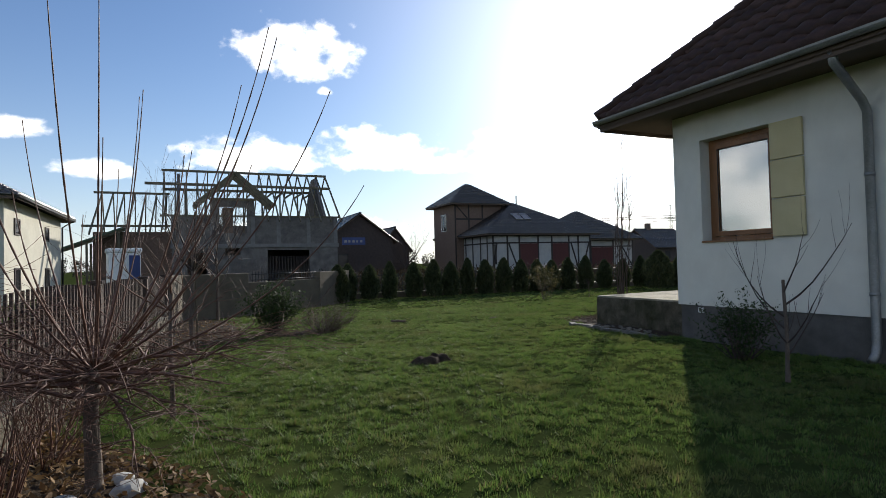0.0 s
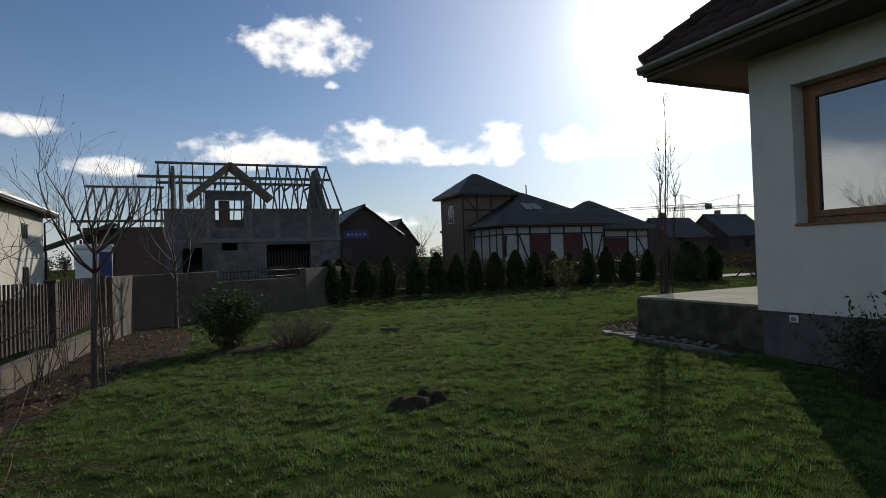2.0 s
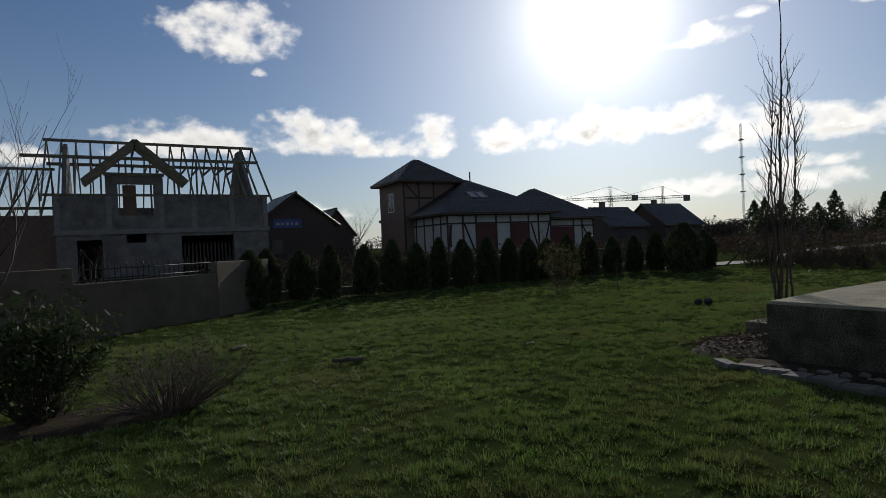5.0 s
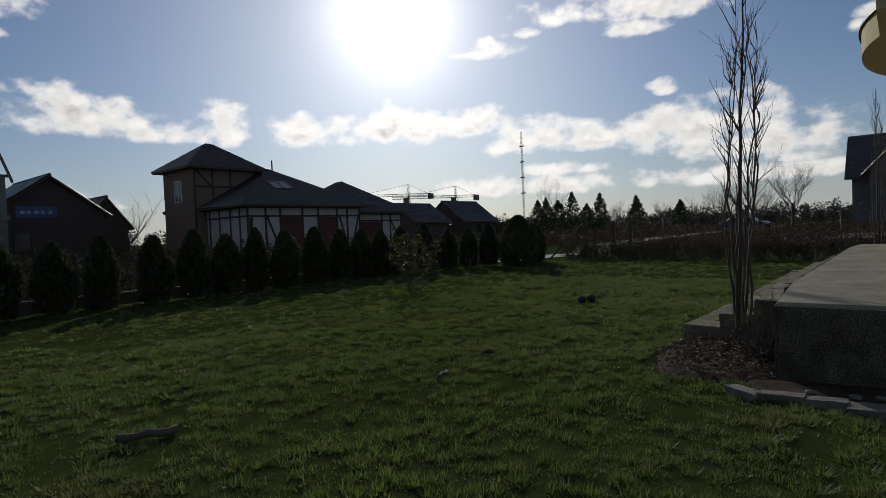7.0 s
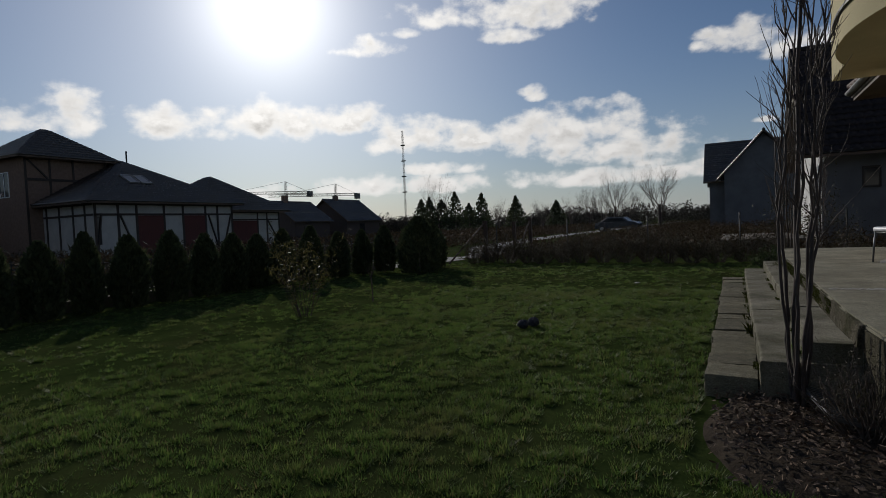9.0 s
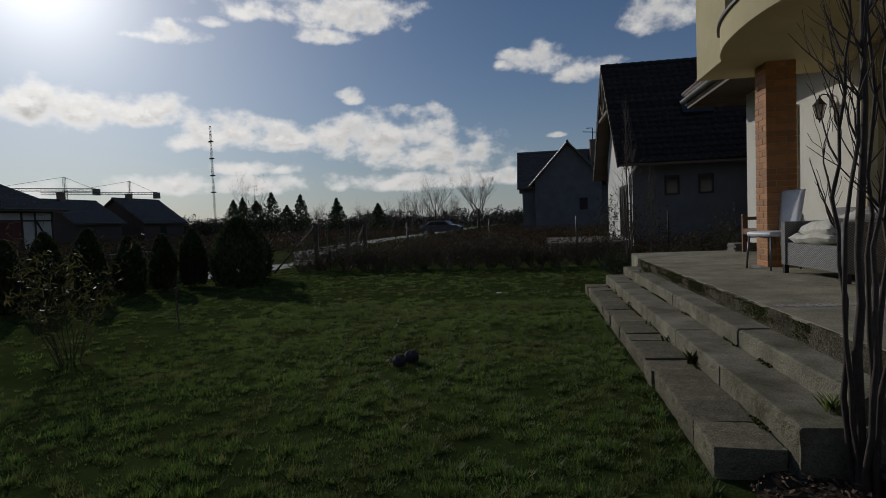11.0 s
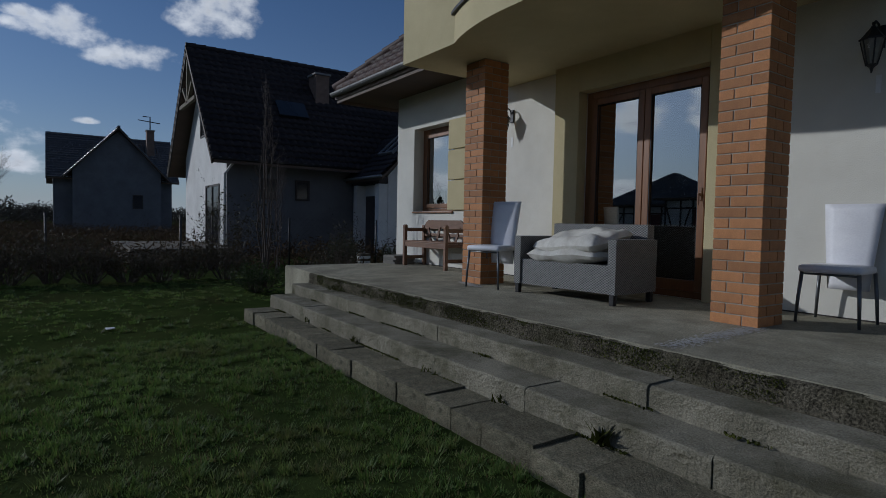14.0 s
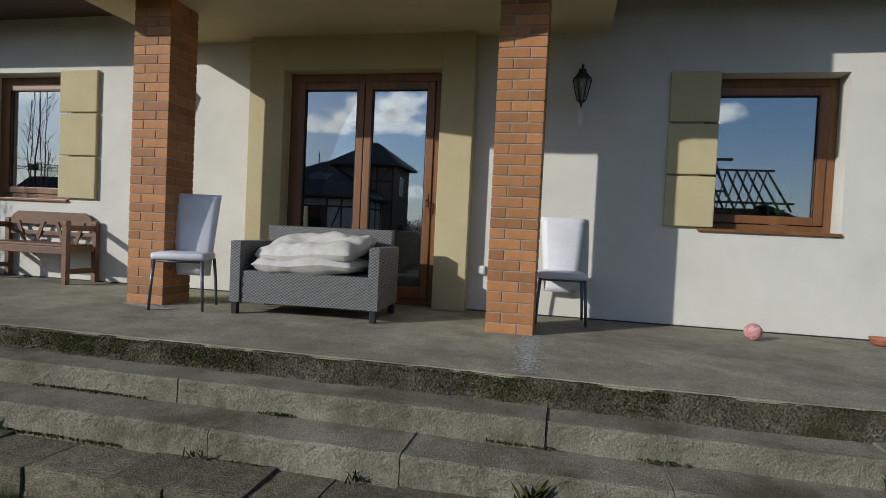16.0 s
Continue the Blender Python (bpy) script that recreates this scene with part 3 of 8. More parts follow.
# terrace and steps
prism("terrace", [(-2.0, 0.0), (7.82, 0.0), (7.82, 2.30), (6.5, 2.40), (-0.5, 2.40), (-2.0, 2.30)], -0.2, T, M["concrete"], label="weathered grey concrete terrace slab", kind="structure", bevel=0.012)


def cast_step(name, cuts, y1, top, seed):
    """A concrete step cast in lengths that have cracked apart and settled a little, with chipped front edges."""
    rs_ = random.Random(seed)
    root = box(name, (cuts[0] + 0.03, 2.3, -0.2), (cuts[-1] - 0.03, y1 - 0.03, top - 0.012), M["soil"], label="worn mossy concrete step, cracked into lengths", kind="structure")
    for a, b in zip(cuts, cuts[1:]):
        n = max(6, int((b - a) / 0.025))
        bm = bmesh.new()
        dz, dy = rs_.uniform(-0.006, 0.006), rs_.uniform(-0.008, 0.008)
        rows = []
        for i in range(n + 1):
            x = a + 0.002 + (b - a - 0.004) * i / n
            chip = 0.010 + 0.016 * max(0, noise.noise(Vector((x * 5, seed, 0)))) + 0.012 * max(0, noise.noise(Vector((x * 17, seed, 3)))) + (0.006 if i in (0, n) else 0)
            wob = 0.006 * noise.noise(Vector((x * 3, seed, 9)))
            zt, yf = top + dz + wob, y1 + dy + 0.008 * noise.noise(Vector((x * 2.4, seed, 5)))
            g = lambda k: 0.005 * noise.noise(Vector((x * 23, seed + k * 0.37, k * 1.9))) + 0.002 * noise.noise(Vector((x * 55, seed, k * 3.3))) - 0.012 * max(0, noise.noise(Vector((x * 11, seed + 7, k * 1.1))) - 0.25)
            w = lambda k: 0.004 * noise.noise(Vector((x * 21, seed + 3, k * 2.1)))
            rows.append([bm.verts.new(p) for p in ((x, 2.3, -0.2), (x, 2.3, zt), *((x, yf - q, zt + w(q * 30)) for q in (0.22, 0.16, 0.11, 0.07, 0.04)), (x, yf - chip, zt + w(9)), (x, yf - chip * 0.3 + g(0) * 0.5, zt - chip * 0.45),
                                                   *((x, yf + g(k), zt - chip * 1.1 - 0.02 * (k - 1)) for k in range(1, 6)), (x, yf + 0.004, -0.2))])
        for r0_, r1_ in zip(rows, rows[1:]):
            for k in range(len(r0_) - 1):
                bm.faces.new([r0_[k], r0_[k + 1], r1_[k + 1], r1_[k]])
        bm.faces.new(rows[0]), bm.faces.new(rows[-1][::-1])
        part("step_block", bm, M["step"], root)


def dark_edge():
    """The slab's crumbling front edge, dark with moss."""
    bm = bmesh.new()
    rows = []
    for i in range(301):
        x = -0.86 + 7.36 * i / 300
        q = lambda a, b, k: k * noise.noise(Vector((x * a, 4.0, b)))
        top = T - 0.004 - max(0, q(3.0, 1, 0.02)) - max(0, q(11, 2, 0.012))
        yf = 2.408 + q(2.5, 3, 0.008)
        rows.append([bm.verts.new(v) for v in ((x, 2.38, top), (x, yf, top - 0.008), (x, yf + 0.006 + q(14, 4, 0.009) + q(40, 8, 0.006), top - 0.05), (x, yf + 0.004 + q(9, 5, 0.012) + q(33, 9, 0.008), top - 0.10), (x, yf + 0.016 + q(7, 6, 0.012), T - 0.155), (x, 2.38, T - 0.16))])
    for a, b in zip(rows, rows[1:]):
        for k in range(5):
            bm.faces.new([a[k], a[k + 1], b[k + 1], b[k]])
    bm.faces.new(rows[0]), bm.faces.new(rows[-1][::-1])
    part("trim_terrace_edge", bm, M["dark_edge"], None, "crumbling terrace edge dark with moss", kind="structure")


dark_edge()
cast_step("step_upper", [-0.80, -0.62, 0.9, 1.93, 2.96, 4.9, 6.51], 2.66, T - 0.15, 2)
cast_step("step_middle", [-0.84, -0.66, 0.35, 1.55, 2.55, 3.95, 5.3, 6.49], 2.96, T - 0.285, 6)

# sheets over the unrendered flank towards the mulch bed, its shade painted in
box("trim_terrace_flank", (-2.012, 0.01, -0.2), (-1.998, 2.29, T - 0.03), M["dark_edge"], label="flank of the terrace slab, mossy tone darkened to carry its shade", kind="structure")
prism("trim_terrace_end", [(-2.006, 2.296), (-0.86, 2.372), (-0.86, 2.386), (-2.006, 2.312)], -0.2, T - 0.03, M["dark_edge"], label="front of the terrace slab beside the steps, shade put into its dark mossy tone", kind="structure")

box("trim_wall_joint", (-1.9, 0.003, T - 0.002), (1.76, 0.010, T + 0.012), M["timber_dark"], label="dark open joint at the foot of the wall", kind="structure")
box("trim_wall_joint_end", (4.13, 0.003, T - 0.002), (7.8, 0.010, T + 0.012), M["timber_dark"], label="dark open joint at the foot of the wall", kind="structure")

# ---------------------------------------------------------------- roofs
def in_poly(S, Tt, poly):
    ins = np.zeros(S.shape, bool)
    n = len(poly)
    for i in range(n):
        (x0, y0), (x1, y1) = poly[i], poly[(i + 1) % n]
        cond = (y0 > Tt) != (y1 > Tt)
        with np.errstate(divide="ignore", invalid="ignore"):
            xi = (x1 - x0) * (Tt - y0) / (y1 - y0 + 1e-12) + x0
        ins ^= cond & (S < xi)
    return ins


def tiled_mesh(name, corners, mat, period=0.30, course=0.34, wave=0.055, lift=0.05, samples=6):
    """A wavy, stepped tile skin over a flat polygon; corners[0] to corners[1] is the eave."""
    O = Vector(corners[0])
    u = (Vector(corners[1]) - O).normalized()
    nrm = None
    for c in corners[2:]:
        w = u.cross(Vector(c) - O)
        if w.length > 1e-4:
            nrm = w.normalized()
            break
    if nrm.z < 0:
        nrm = -nrm
    v = nrm.cross(u)
    if v.z < 0:
        v = -v
    poly = [((Vector(c) - O).dot(u), (Vector(c) - O).dot(v)) for c in corners]
    s0, s1 = min(p[0] for p in poly), max(p[0] for p in poly)
    t1 = max(p[1] for p in poly)
    s = np.arange(s0, s1 + period / samples, period / samples)
    rows = int(t1 / course) + 1
    V, F, base = [], [], 0
    prof = wave * np.abs(np.sin(np.pi * s / period))
    on, un, vn, nn = np.array(O), np.array(u), np.array(v), np.array(nrm)
    for r in range(rows):
        ta, tb = r * course - 0.02, min((r + 1) * course, t1)
        sc = (s[:-1] + s[1:]) / 2
        keep = in_poly(sc, np.full(sc.shape, (ta + tb) / 2), poly)
        lines = [(ta, -0.01), (ta, lift), (tb, 0.0)]
        for (t, h) in lines:
            V.append(on + s[:, None] * un + t * vn + (prof * (1 if h >= 0 else 0) + h)[:, None] * nn)
        m = len(s)
        i = np.nonzero(keep)[0]
        for k in (0, 1):
            F.append(np.stack([base + k * m + i, base + k * m + i + 1, base + (k + 1) * m + i + 1, base + (k + 1) * m + i], -1))
        base += 3 * m
    return fast_mesh(name, np.concatenate(V), np.concatenate(F), mat)


def tiled_roof(name, corners, mat, parent=None, kind="", label="", **kw):
    slab = bmesh.new()
    vs = [slab.verts.new(Vector(c) - Vector((0, 0, 0.02))) for c in corners]
    f = slab.faces.new(vs)
    r = bmesh.ops.extrude_face_region(slab, geom=[f])
    for v in r["geom"]:
        if isinstance(v, bmesh.types.BMVert):
            v.co.z -= 0.12
    deck = part("roof_deck", slab, M["soffit"], parent, kind=kind, label="dark boarded roof deck" if kind else "")
    return put(name, tiled_mesh(name, corners, mat, **kw), parent, kind=kind or "stuff", label=label)


def ridge(a, b, mat, parent=None, r=0.10, kind="", label=""):
    """A line of overlapping half-round ridge tiles."""
    a, b = Vector(a), Vector(b)
    n = max(2, int((b - a).length / 0.38))
    pts, rad = [], []
    for i in range(n):
        for f, k in ((0.0, 1.15), (0.98, 0.9)):
            pts.append(a + (b - a) * ((i + f) / n))
            rad.append(r * k)
    return tube("ridge_tiles", pts, rad, mat, parent, 8, label, kind=kind)


EZ, OV = T + 3.14, 0.92
ex0, ex1, ey1, ey0 = XW - 0.78, XE + 0.8, OV, YS - OV
run = (ey1 - ey0) / 2
rz = EZ + run * 0.93
cy = (ey0 + ey1) / 2
A_, B_, C_, D_ = (ex0, ey1, EZ), (ex1, ey1, EZ), (ex1, ey0, EZ), (ex0, ey0, EZ)
R0, R1 = (ex0 + run, cy, rz), (ex1 - run, cy, rz)
for nm, cs in (("roof_north", [A_, B_, R1, R0]), ("roof_west", [D_, A_, R0]), ("roof_east", [B_, C_, R1]), ("roof_south", [C_, D_, R0, R1])):
    tiled_roof(nm, cs, M["tile_red"], kind="structure", label="brown red profiled roof tiles")
for a, b in ((A_, R0), (B_, R1), (R0, R1)):
    ridge(Vector(a) + Vector((0, 0, 0.05)), Vector(b) + Vector((0, 0, 0.05)), M["tile_red"], kind="structure", label="rounded brown ridge tiles")
# boarded soffits and fascia
for nm, lo, hi in (("soffit_north", (ex0 + 0.05, 0.002, EZ - 0.14), (ex1 - 0.05, ey1 - 0.04, EZ - 0.10)), ("soffit_west", (ex0 + 0.05, ey0, EZ - 0.14), (XW - 0.002, -0.002, EZ - 0.10)),
                   ("soffit_east", (XE + 0.002, ey0, EZ - 0.14), (ex1 - 0.05, -0.002, EZ - 0.10)),
                   ("trim_fascia_north", (ex0 + 0.03, ey1 - 0.06, EZ - 0.2), (ex1 - 0.03, ey1 - 0.03, EZ - 0.02)), ("trim_fascia_west", (ex0 + 0.03, ey0, EZ - 0.2), (ex0 + 0.06, ey1 - 0.06, EZ - 0.02)),
                   ("trim_fascia_east", (ex1 - 0.06, ey0, EZ - 0.2), (ex1 - 0.03, ey1 - 0.06, EZ - 0.02))):
    box(nm, lo, hi, M["soffit"], label="dark brown boarded eaves", kind="structure")


def gutter(name, a, b):
    """A half-round gutter with brackets."""
    a, b = Vector(a), Vector(b)
    d = (b - a).normalized()
    side = d.cross(Vector((0, 0, 1)))
    bm = bmesh.new()
    rings = []
    for p in (a, b):
        ring = []
        for r in (0.068, 0.062):
            for k in range(9):
                th = math.pi + math.pi * k / 8
                kk = k if r > 0.065 else 8 - k
                th = math.pi + math.pi * kk / 8
                ring.append(bm.verts.new(p + side * (r * math.cos(th)) + Vector((0, 0, r * math.sin(th)))))
        rings.append(ring)
    n = len(rings[0])
    for k in range(n):
        bm.faces.new([rings[0][k], rings[0][(k + 1) % n], rings[1][(k + 1) % n], rings[1][k]])
    for ring in rings:
        bm.faces.new(ring)
    ob = part(name, bm, M["metal"], None, "grey half-round metal rain gutter under the eaves", smooth=False, category="gutter")
    return ob


g1 = gutter("gutter", (ex0, ey1 + 0.05, EZ - 0.03), (ex1, ey1 + 0.05, EZ - 0.03))
g2 = gutter("gutter", (ex0 - 0.05, ey1, EZ - 0.03), (ex0 - 0.05, ey0, EZ - 0.03))
for i in range(15):
    x = ex0 + 0.4 + i * 0.8
    tube("bracket", [(x, ey1 - 0.02, EZ - 0.05), (x, ey1 + 0.0, EZ - 0.09), (x, ey1 + 0.05, EZ - 0.105), (x, ey1 + 0.11, EZ - 0.08)], 0.008, M["metal"], g1, 6)
dp = empty("downpipe", (XW - 0.08, -2.95, 0))
tube("pipe", [(-0.64, 0, EZ - 0.1), (-0.6, 0, EZ - 0.25), (-0.1, 0, EZ - 0.62), (0, 0, EZ - 0.75), (0, 0, 0.25), (-0.03, 0, 0.12), (-0.12, 0, 0.05)], 0.05, M["metal"], dp, 12)
for z in (0.8, 2.2):
    tube("clamp", [(0, 0, z), (0, 0, z + 0.04)], 0.058, M["metal"], dp, 12)
tagged(dp, "grey metal downpipe with a bent swan neck on the wall", "downpipe")


# ---------------------------------------------------------------- windows, door, shutters
def glazed(name, axis, at, a0, a1, z0, z1, leaves, sill=True, fw=0.075, label="", depth=0.13, handle=None):
    """A brown framed window or door set back in its opening, built looking along -y, and turned for the west wall."""
    w, h = a1 - a0, z1 - z0
    root = empty(name, (0, 0, 0))
    if axis == "x":
        root.matrix_world = pose(a0, at - depth, z0)
    else:
        root.matrix_world = pose(at + depth, a0, z0, 0, 0, 90)
    tagged(root, label, "", "", "structure")
    bm = bmesh.new()
    for lo, hi in (((0, -0.07, 0), (fw, 0.0, h)), ((w - fw, -0.07, 0), (w, 0.0, h)), ((fw, -0.07, h - fw), (w - fw, 0.0, h)), ((fw, -0.07, 0), (w - fw, 0.0, fw * 0.8))):
        box_bm(bm, lo, hi, 0.006)
    part("window_frame", bm, M["frame"], root)
    iw = (w - 2 * fw) / leaves
    for i in range(leaves):
        x0, x1 = fw + i * iw + 0.004, fw + (i + 1) * iw - 0.004
        y0, y1, b, t = -0.045, 0.018, fw * 0.8 + 0.004, h - fw - 0.004
        s = 0.075
        bm = bmesh.new()
        for lo, hi in (((x0, y0, b), (x0 + s, y1, t)), ((x1 - s, y0, b), (x1, y1, t)), ((x0 + s, y0, t - s), (x1 - s, y1, t)), ((x0 + s, y0, b), (x1 - s, y1, b + s * (1.5 if not sill else 1)))):
            box_bm(bm, lo, hi, 0.007)
        sash = part("sash", bm, M["frame"], root)
        bm = bmesh.new()
        box_bm(bm, (x0 + s - 0.01, -0.02, b + s - 0.01), (x1 - s + 0.01, -0.012, t - s + 0.01))
        p = part("pane", bm, M["glass"], sash)
        p.visible_shadow = False
        bm = bmesh.new()
        for lo, hi in (((x0 + s, 0.005, b + s), (x0 + s + 0.008, 0.014, t - s)), ((x1 - s - 0.008, 0.005, b + s), (x1 - s, 0.014, t - s)), ((x0 + s, 0.005, t - s - 0.008), (x1 - s, 0.014, t - s))):
            box_bm(bm, lo, hi)
        part("glazing_bead", bm, M["iron"], sash)
        if handle == i:
            bm = bmesh.new()
            box_bm(bm, (x0 + 0.025, y1, 1.0), (x0 + 0.055, y1 + 0.012, 1.13), 0.004)
            box_bm(bm, (x0 + 0.03, y1 + 0.01, 1.05), (x0 + 0.05, y1 + 0.05, 1.07), 0.004)
            box_bm(bm, (x0 + 0.03, y1 + 0.035, 0.95), (x0 + 0.05, y1 + 0.052, 1.07), 0.006)
            part("handle", bm, M["bench"], sash, "brown lever handle")
    if sill:
        bm = bmesh.new()
        box_bm(bm, (-0.0, 0.0, -0.03), (w, depth + 0.03, 0.0), 0.006)
        part("window_sill", bm, M["frame"], root)
    return root


glazed("window_1", "x", 0.0, *WIN_R, 1, label="brown framed window reflecting blue sky", depth=0.20)
glazed("window_2", "x", 0.0, *WIN_L, 1, label="brown framed window reflecting bright clouds", depth=0.20)
glazed("door_1", "x", 0.15, *DOOR, 2, sill=False, fw=0.085, label="double brown framed patio door, closed", depth=0.16, handle=0)
glazed("window_3", "y", XW, WIN_W[0], WIN_W[1], WIN_W[2], WIN_W[3], 1, label="brown framed window in the shaded wall", depth=0.20)

# ochre surround of the patio door, standing proud of the wall
sd = bmesh.new()
for lo, hi in (((1.77, 0.002, T), (2.09, 0.15, T + 2.70)), ((3.73, 0.002, T), (4.12, 0.15, T + 2.70)), ((2.09, 0.002, T + 2.32), (3.73, 0.15, T + 2.70))):
    box_bm(sd, lo, hi, 0.008)
part("trim_door_surround", sd, M["yellow"], None, "ochre rendered surround of the patio door", kind="structure")


def shutter(at, rz, w=0.42, h=1.40):
    """A fixed ochre shutter of three raised panels."""
    root = empty("window_shutter", at, rz)
    ph = h / 3
    for i in range(3):
        bm = bmesh.new()
        box_bm(bm, (0, 0.002, i * ph + 0.008), (w, 0.045, (i + 1) * ph - 0.008), 0.012)
        part("panel", bm, M["yellow"], root)
    return tagged(root, "ochre three-panel decorative shutter beside the window", "shutter", "shutters")


shutter((-0.42, 0, T + 0.90), 0)
shutter((6.08, 0, T + 0.93), 0, 0.50, 1.47)
shutter((XW, -1.70, T + 0.98), 90, 0.45, 1.57).matrix_world = pose(XW, -2.15, T + 0.98, 0, 0, 90)

# ---------------------------------------------------------------- upper bay and round balcony
BZ = T + 2.66
prism("bay_underside", [(0.55, 0.002), (5.14, 0.002), (5.14, 1.76), (0.55, 1.76)], BZ, BZ + 0.12, M["yellow"], label="ochre rendered underside of the upper bay", kind="structure")
wall_with_openings("wall_bay", "x", 1.76, 0.3, 0.55, 5.14, BZ + 0.12, BZ + 2.3, [(1.9, 3.9, BZ + 0.32, BZ + 1.95)], M["yellow"], "ochre rendered wall of the upper bay")
wall_with_openings("wall_bay_west", "y", 0.55, 0.3, -4.0, 1.46, BZ + 0.12, BZ + 2.3, [], M["yellow"], "ochre rendered wall of the upper bay")
wall_with_openings("wall_bay_east", "y", 4.84, 0.3, -4.0, 1.46, BZ + 0.12, BZ + 2.3, [], M["yellow"], "ochre rendered wall of the upper bay")
glazed("window_4", "x", 1.76, 1.9, 3.9, BZ + 0.32, BZ + 1.95, 2, sill=False, label="brown framed balcony door above the terrace")
# plain gable roof over the bay: out of view, added to cast shadow
for sgn, nm in ((1, "roof_bay_west"), (-1, "roof_bay_east")):
    xe, xr = 2.845 - sgn * 2.5, 2.845
    tiled_roof(nm, [(xe, 1.95, BZ + 2.15), (xe, -4.2, BZ + 2.15), (xr, -4.2, BZ + 3.7), (xr, 1.95, BZ + 3.7)], M["tile_red"], kind="structure", label="brown red profiled roof tiles")
bul = [(1.62 + 2.45 * k / 24, 1.76 + 0.22 * (1 - abs(2 * k / 24 - 1) ** 2.3)) for k in range(25)]
prism("balcony_slab", [(4.07, 1.763), *bul[::-1], (1.62, 1.763)], BZ + 0.0, BZ + 0.30, M["yellow"], label="ochre rendered bowed balcony slab", kind="structure")
cop = [(x + (x - 2.845) * 0.02, y + 0.03) for x, y in bul]
prism("trim_balcony_coping", [(4.1, 1.764), *cop[::-1], (1.6, 1.764)], BZ + 0.302, BZ + 0.335, M["iron"], label="dark metal coping on the balcony edge", kind="structure")


# ---------------------------------------------------------------- lanterns, socket
def wall_lantern(at):
    root = empty("wall_lantern", at)
    bm = bmesh.new()
    box_bm(bm, (-0.035, 0.002, -0.02), (0.035, 0.02, 0.16), 0.008)
    part("back_plate", bm, M["iron"], root)
    tube("arm", [(0, 0.02, 0.10), (0, 0.06, 0.16), (0, 0.12, 0.17), (0, 0.155, 0.13)], 0.009, M["iron"], root, 8)
    bm = bmesh.new()

    def cone(r0, r1, z0, z1, seg=6):
        bmesh.ops.create_cone(bm, cap_ends=True, segments=seg, radius1=r0, radius2=r1, depth=z1 - z0, matrix=Matrix.Translation((0, 0.155, (z0 + z1) / 2)))
    cone(0.085, 0.03, 0.03, 0.10), cone(0.03, 0.012, 0.10, 0.13), cone(0.008, 0.014, 0.13, 0.155), cone(0.092, 0.092, 0.018, 0.03)
    part("cap", bm, M["iron"], root)
    bm = bmesh.new()
    cone(0.035, 0.078, -0.165, 0.018)
    part("glass_body", bm, M["lamp_glass"], root, "dull frosted lantern glass")
    bm = bmesh.new()
    for k in range(6):
        a = k * math.pi / 3
        p0, p1 = Vector((0.037 * math.cos(a), 0.155 + 0.037 * math.sin(a), -0.17)), Vector((0.082 * math.cos(a), 0.155 + 0.082 * math.sin(a), 0.02))
        v, f = tube_arrays([([p0, p1], [0.006, 0.006])], 5)
        vs = [bm.verts.new(q) for q in v]
        for q in f:
            bm.faces.new([vs[i] for i in q])
    cone(0.016, 0.042, -0.19, -0.165), cone(0.005, 0.014, -0.23, -0.19)
    part("cage", bm, M["iron"], root)
    bm = bmesh.new()
    box_bm(bm, (-0.022, 0.004, -0.36), (0.016, 0.007, -0.22), 0.001)
    part("filler_patch", bm, M["white"], root, "pale filler streak below the lantern")
    return tagged(root, "black iron wall lantern with frosted glass", "lantern", "wall lanterns")


wall_lantern((0.78, 0.0, T + 2.17))
wall_lantern((5.08, 0.0, T + 2.17))
so = empty("wall_socket", (1.64, 0.002, T + 0.36))
bm = bmesh.new()
box_bm(bm, (-0.04, 0, 0), (0.04, 0.03, 0.085), 0.006)
part("body", bm, M["white"], so)
bm = bmesh.new()
box_bm(bm, (-0.03, 0.03, 0.012), (0.03, 0.036, 0.07), 0.003)
part("flap", bm, M["white"], so)
tagged(so, "white outdoor wall socket with a flap", "socket")
so = empty("wall_vent", (XW - 0.0, -0.45, T - 0.14), 90)
bm = bmesh.new()
box_bm(bm, (-0.05, -0.0, 0), (0.05, 0.02, 0.08), 0.006)
part("plate", bm, M["white"], so)
bm = bmesh.new()
box_bm(bm, (-0.03, 0.02, 0.015), (0.03, 0.026, 0.06), 0.003)
part("cover", bm, M["lamp_glass"], so)
tagged(so, "small pale outlet cover on the plinth", "outlet")


# ---------------------------------------------------------------- brick pillars
def pillar(x0, y0, name):
    W, h, co, l, s = 0.365, 2.66, 0.0806, 0.24, 0.115
    root = box(name, (x0 + 0.006, y0 + 0.006, T), (x0 + W - 0.006, y0 + W - 0.006, T + h), M["mortar"], label="orange brick pillar carrying the upper bay", category="pillar", kind="structure")
    bm = bmesh.new()
    box_bm(bm, (-l / 2, -s / 2, -0.0355), (l / 2, s / 2, 0.0355), 0.004)
    me = bm_mesh("brick", bm, M["brick"])
    n = int(h / co)
    for i in range(n):
        z = T + 0.0355 + i * co
        for k in range(4):
            # pinwheel bond: each side shows one stretcher and one header, turned over from course to course
            a = k * 90
            off = Vector((W / 2 - l / 2 if i % 2 == 0 else -(W / 2 - l / 2), W / 2 - s / 2, 0))
            off = Matrix.Rotation(radians(a), 3, "Z") @ off
            b = new("brick", me)
            b.parent = root
            b.location = (x0 + W / 2 + off.x, y0 + W / 2 + off.y, z)
            b.rotation_euler = (random.uniform(-0.004, 0.004), random.uniform(-0.004, 0.004), radians(a))
    return root


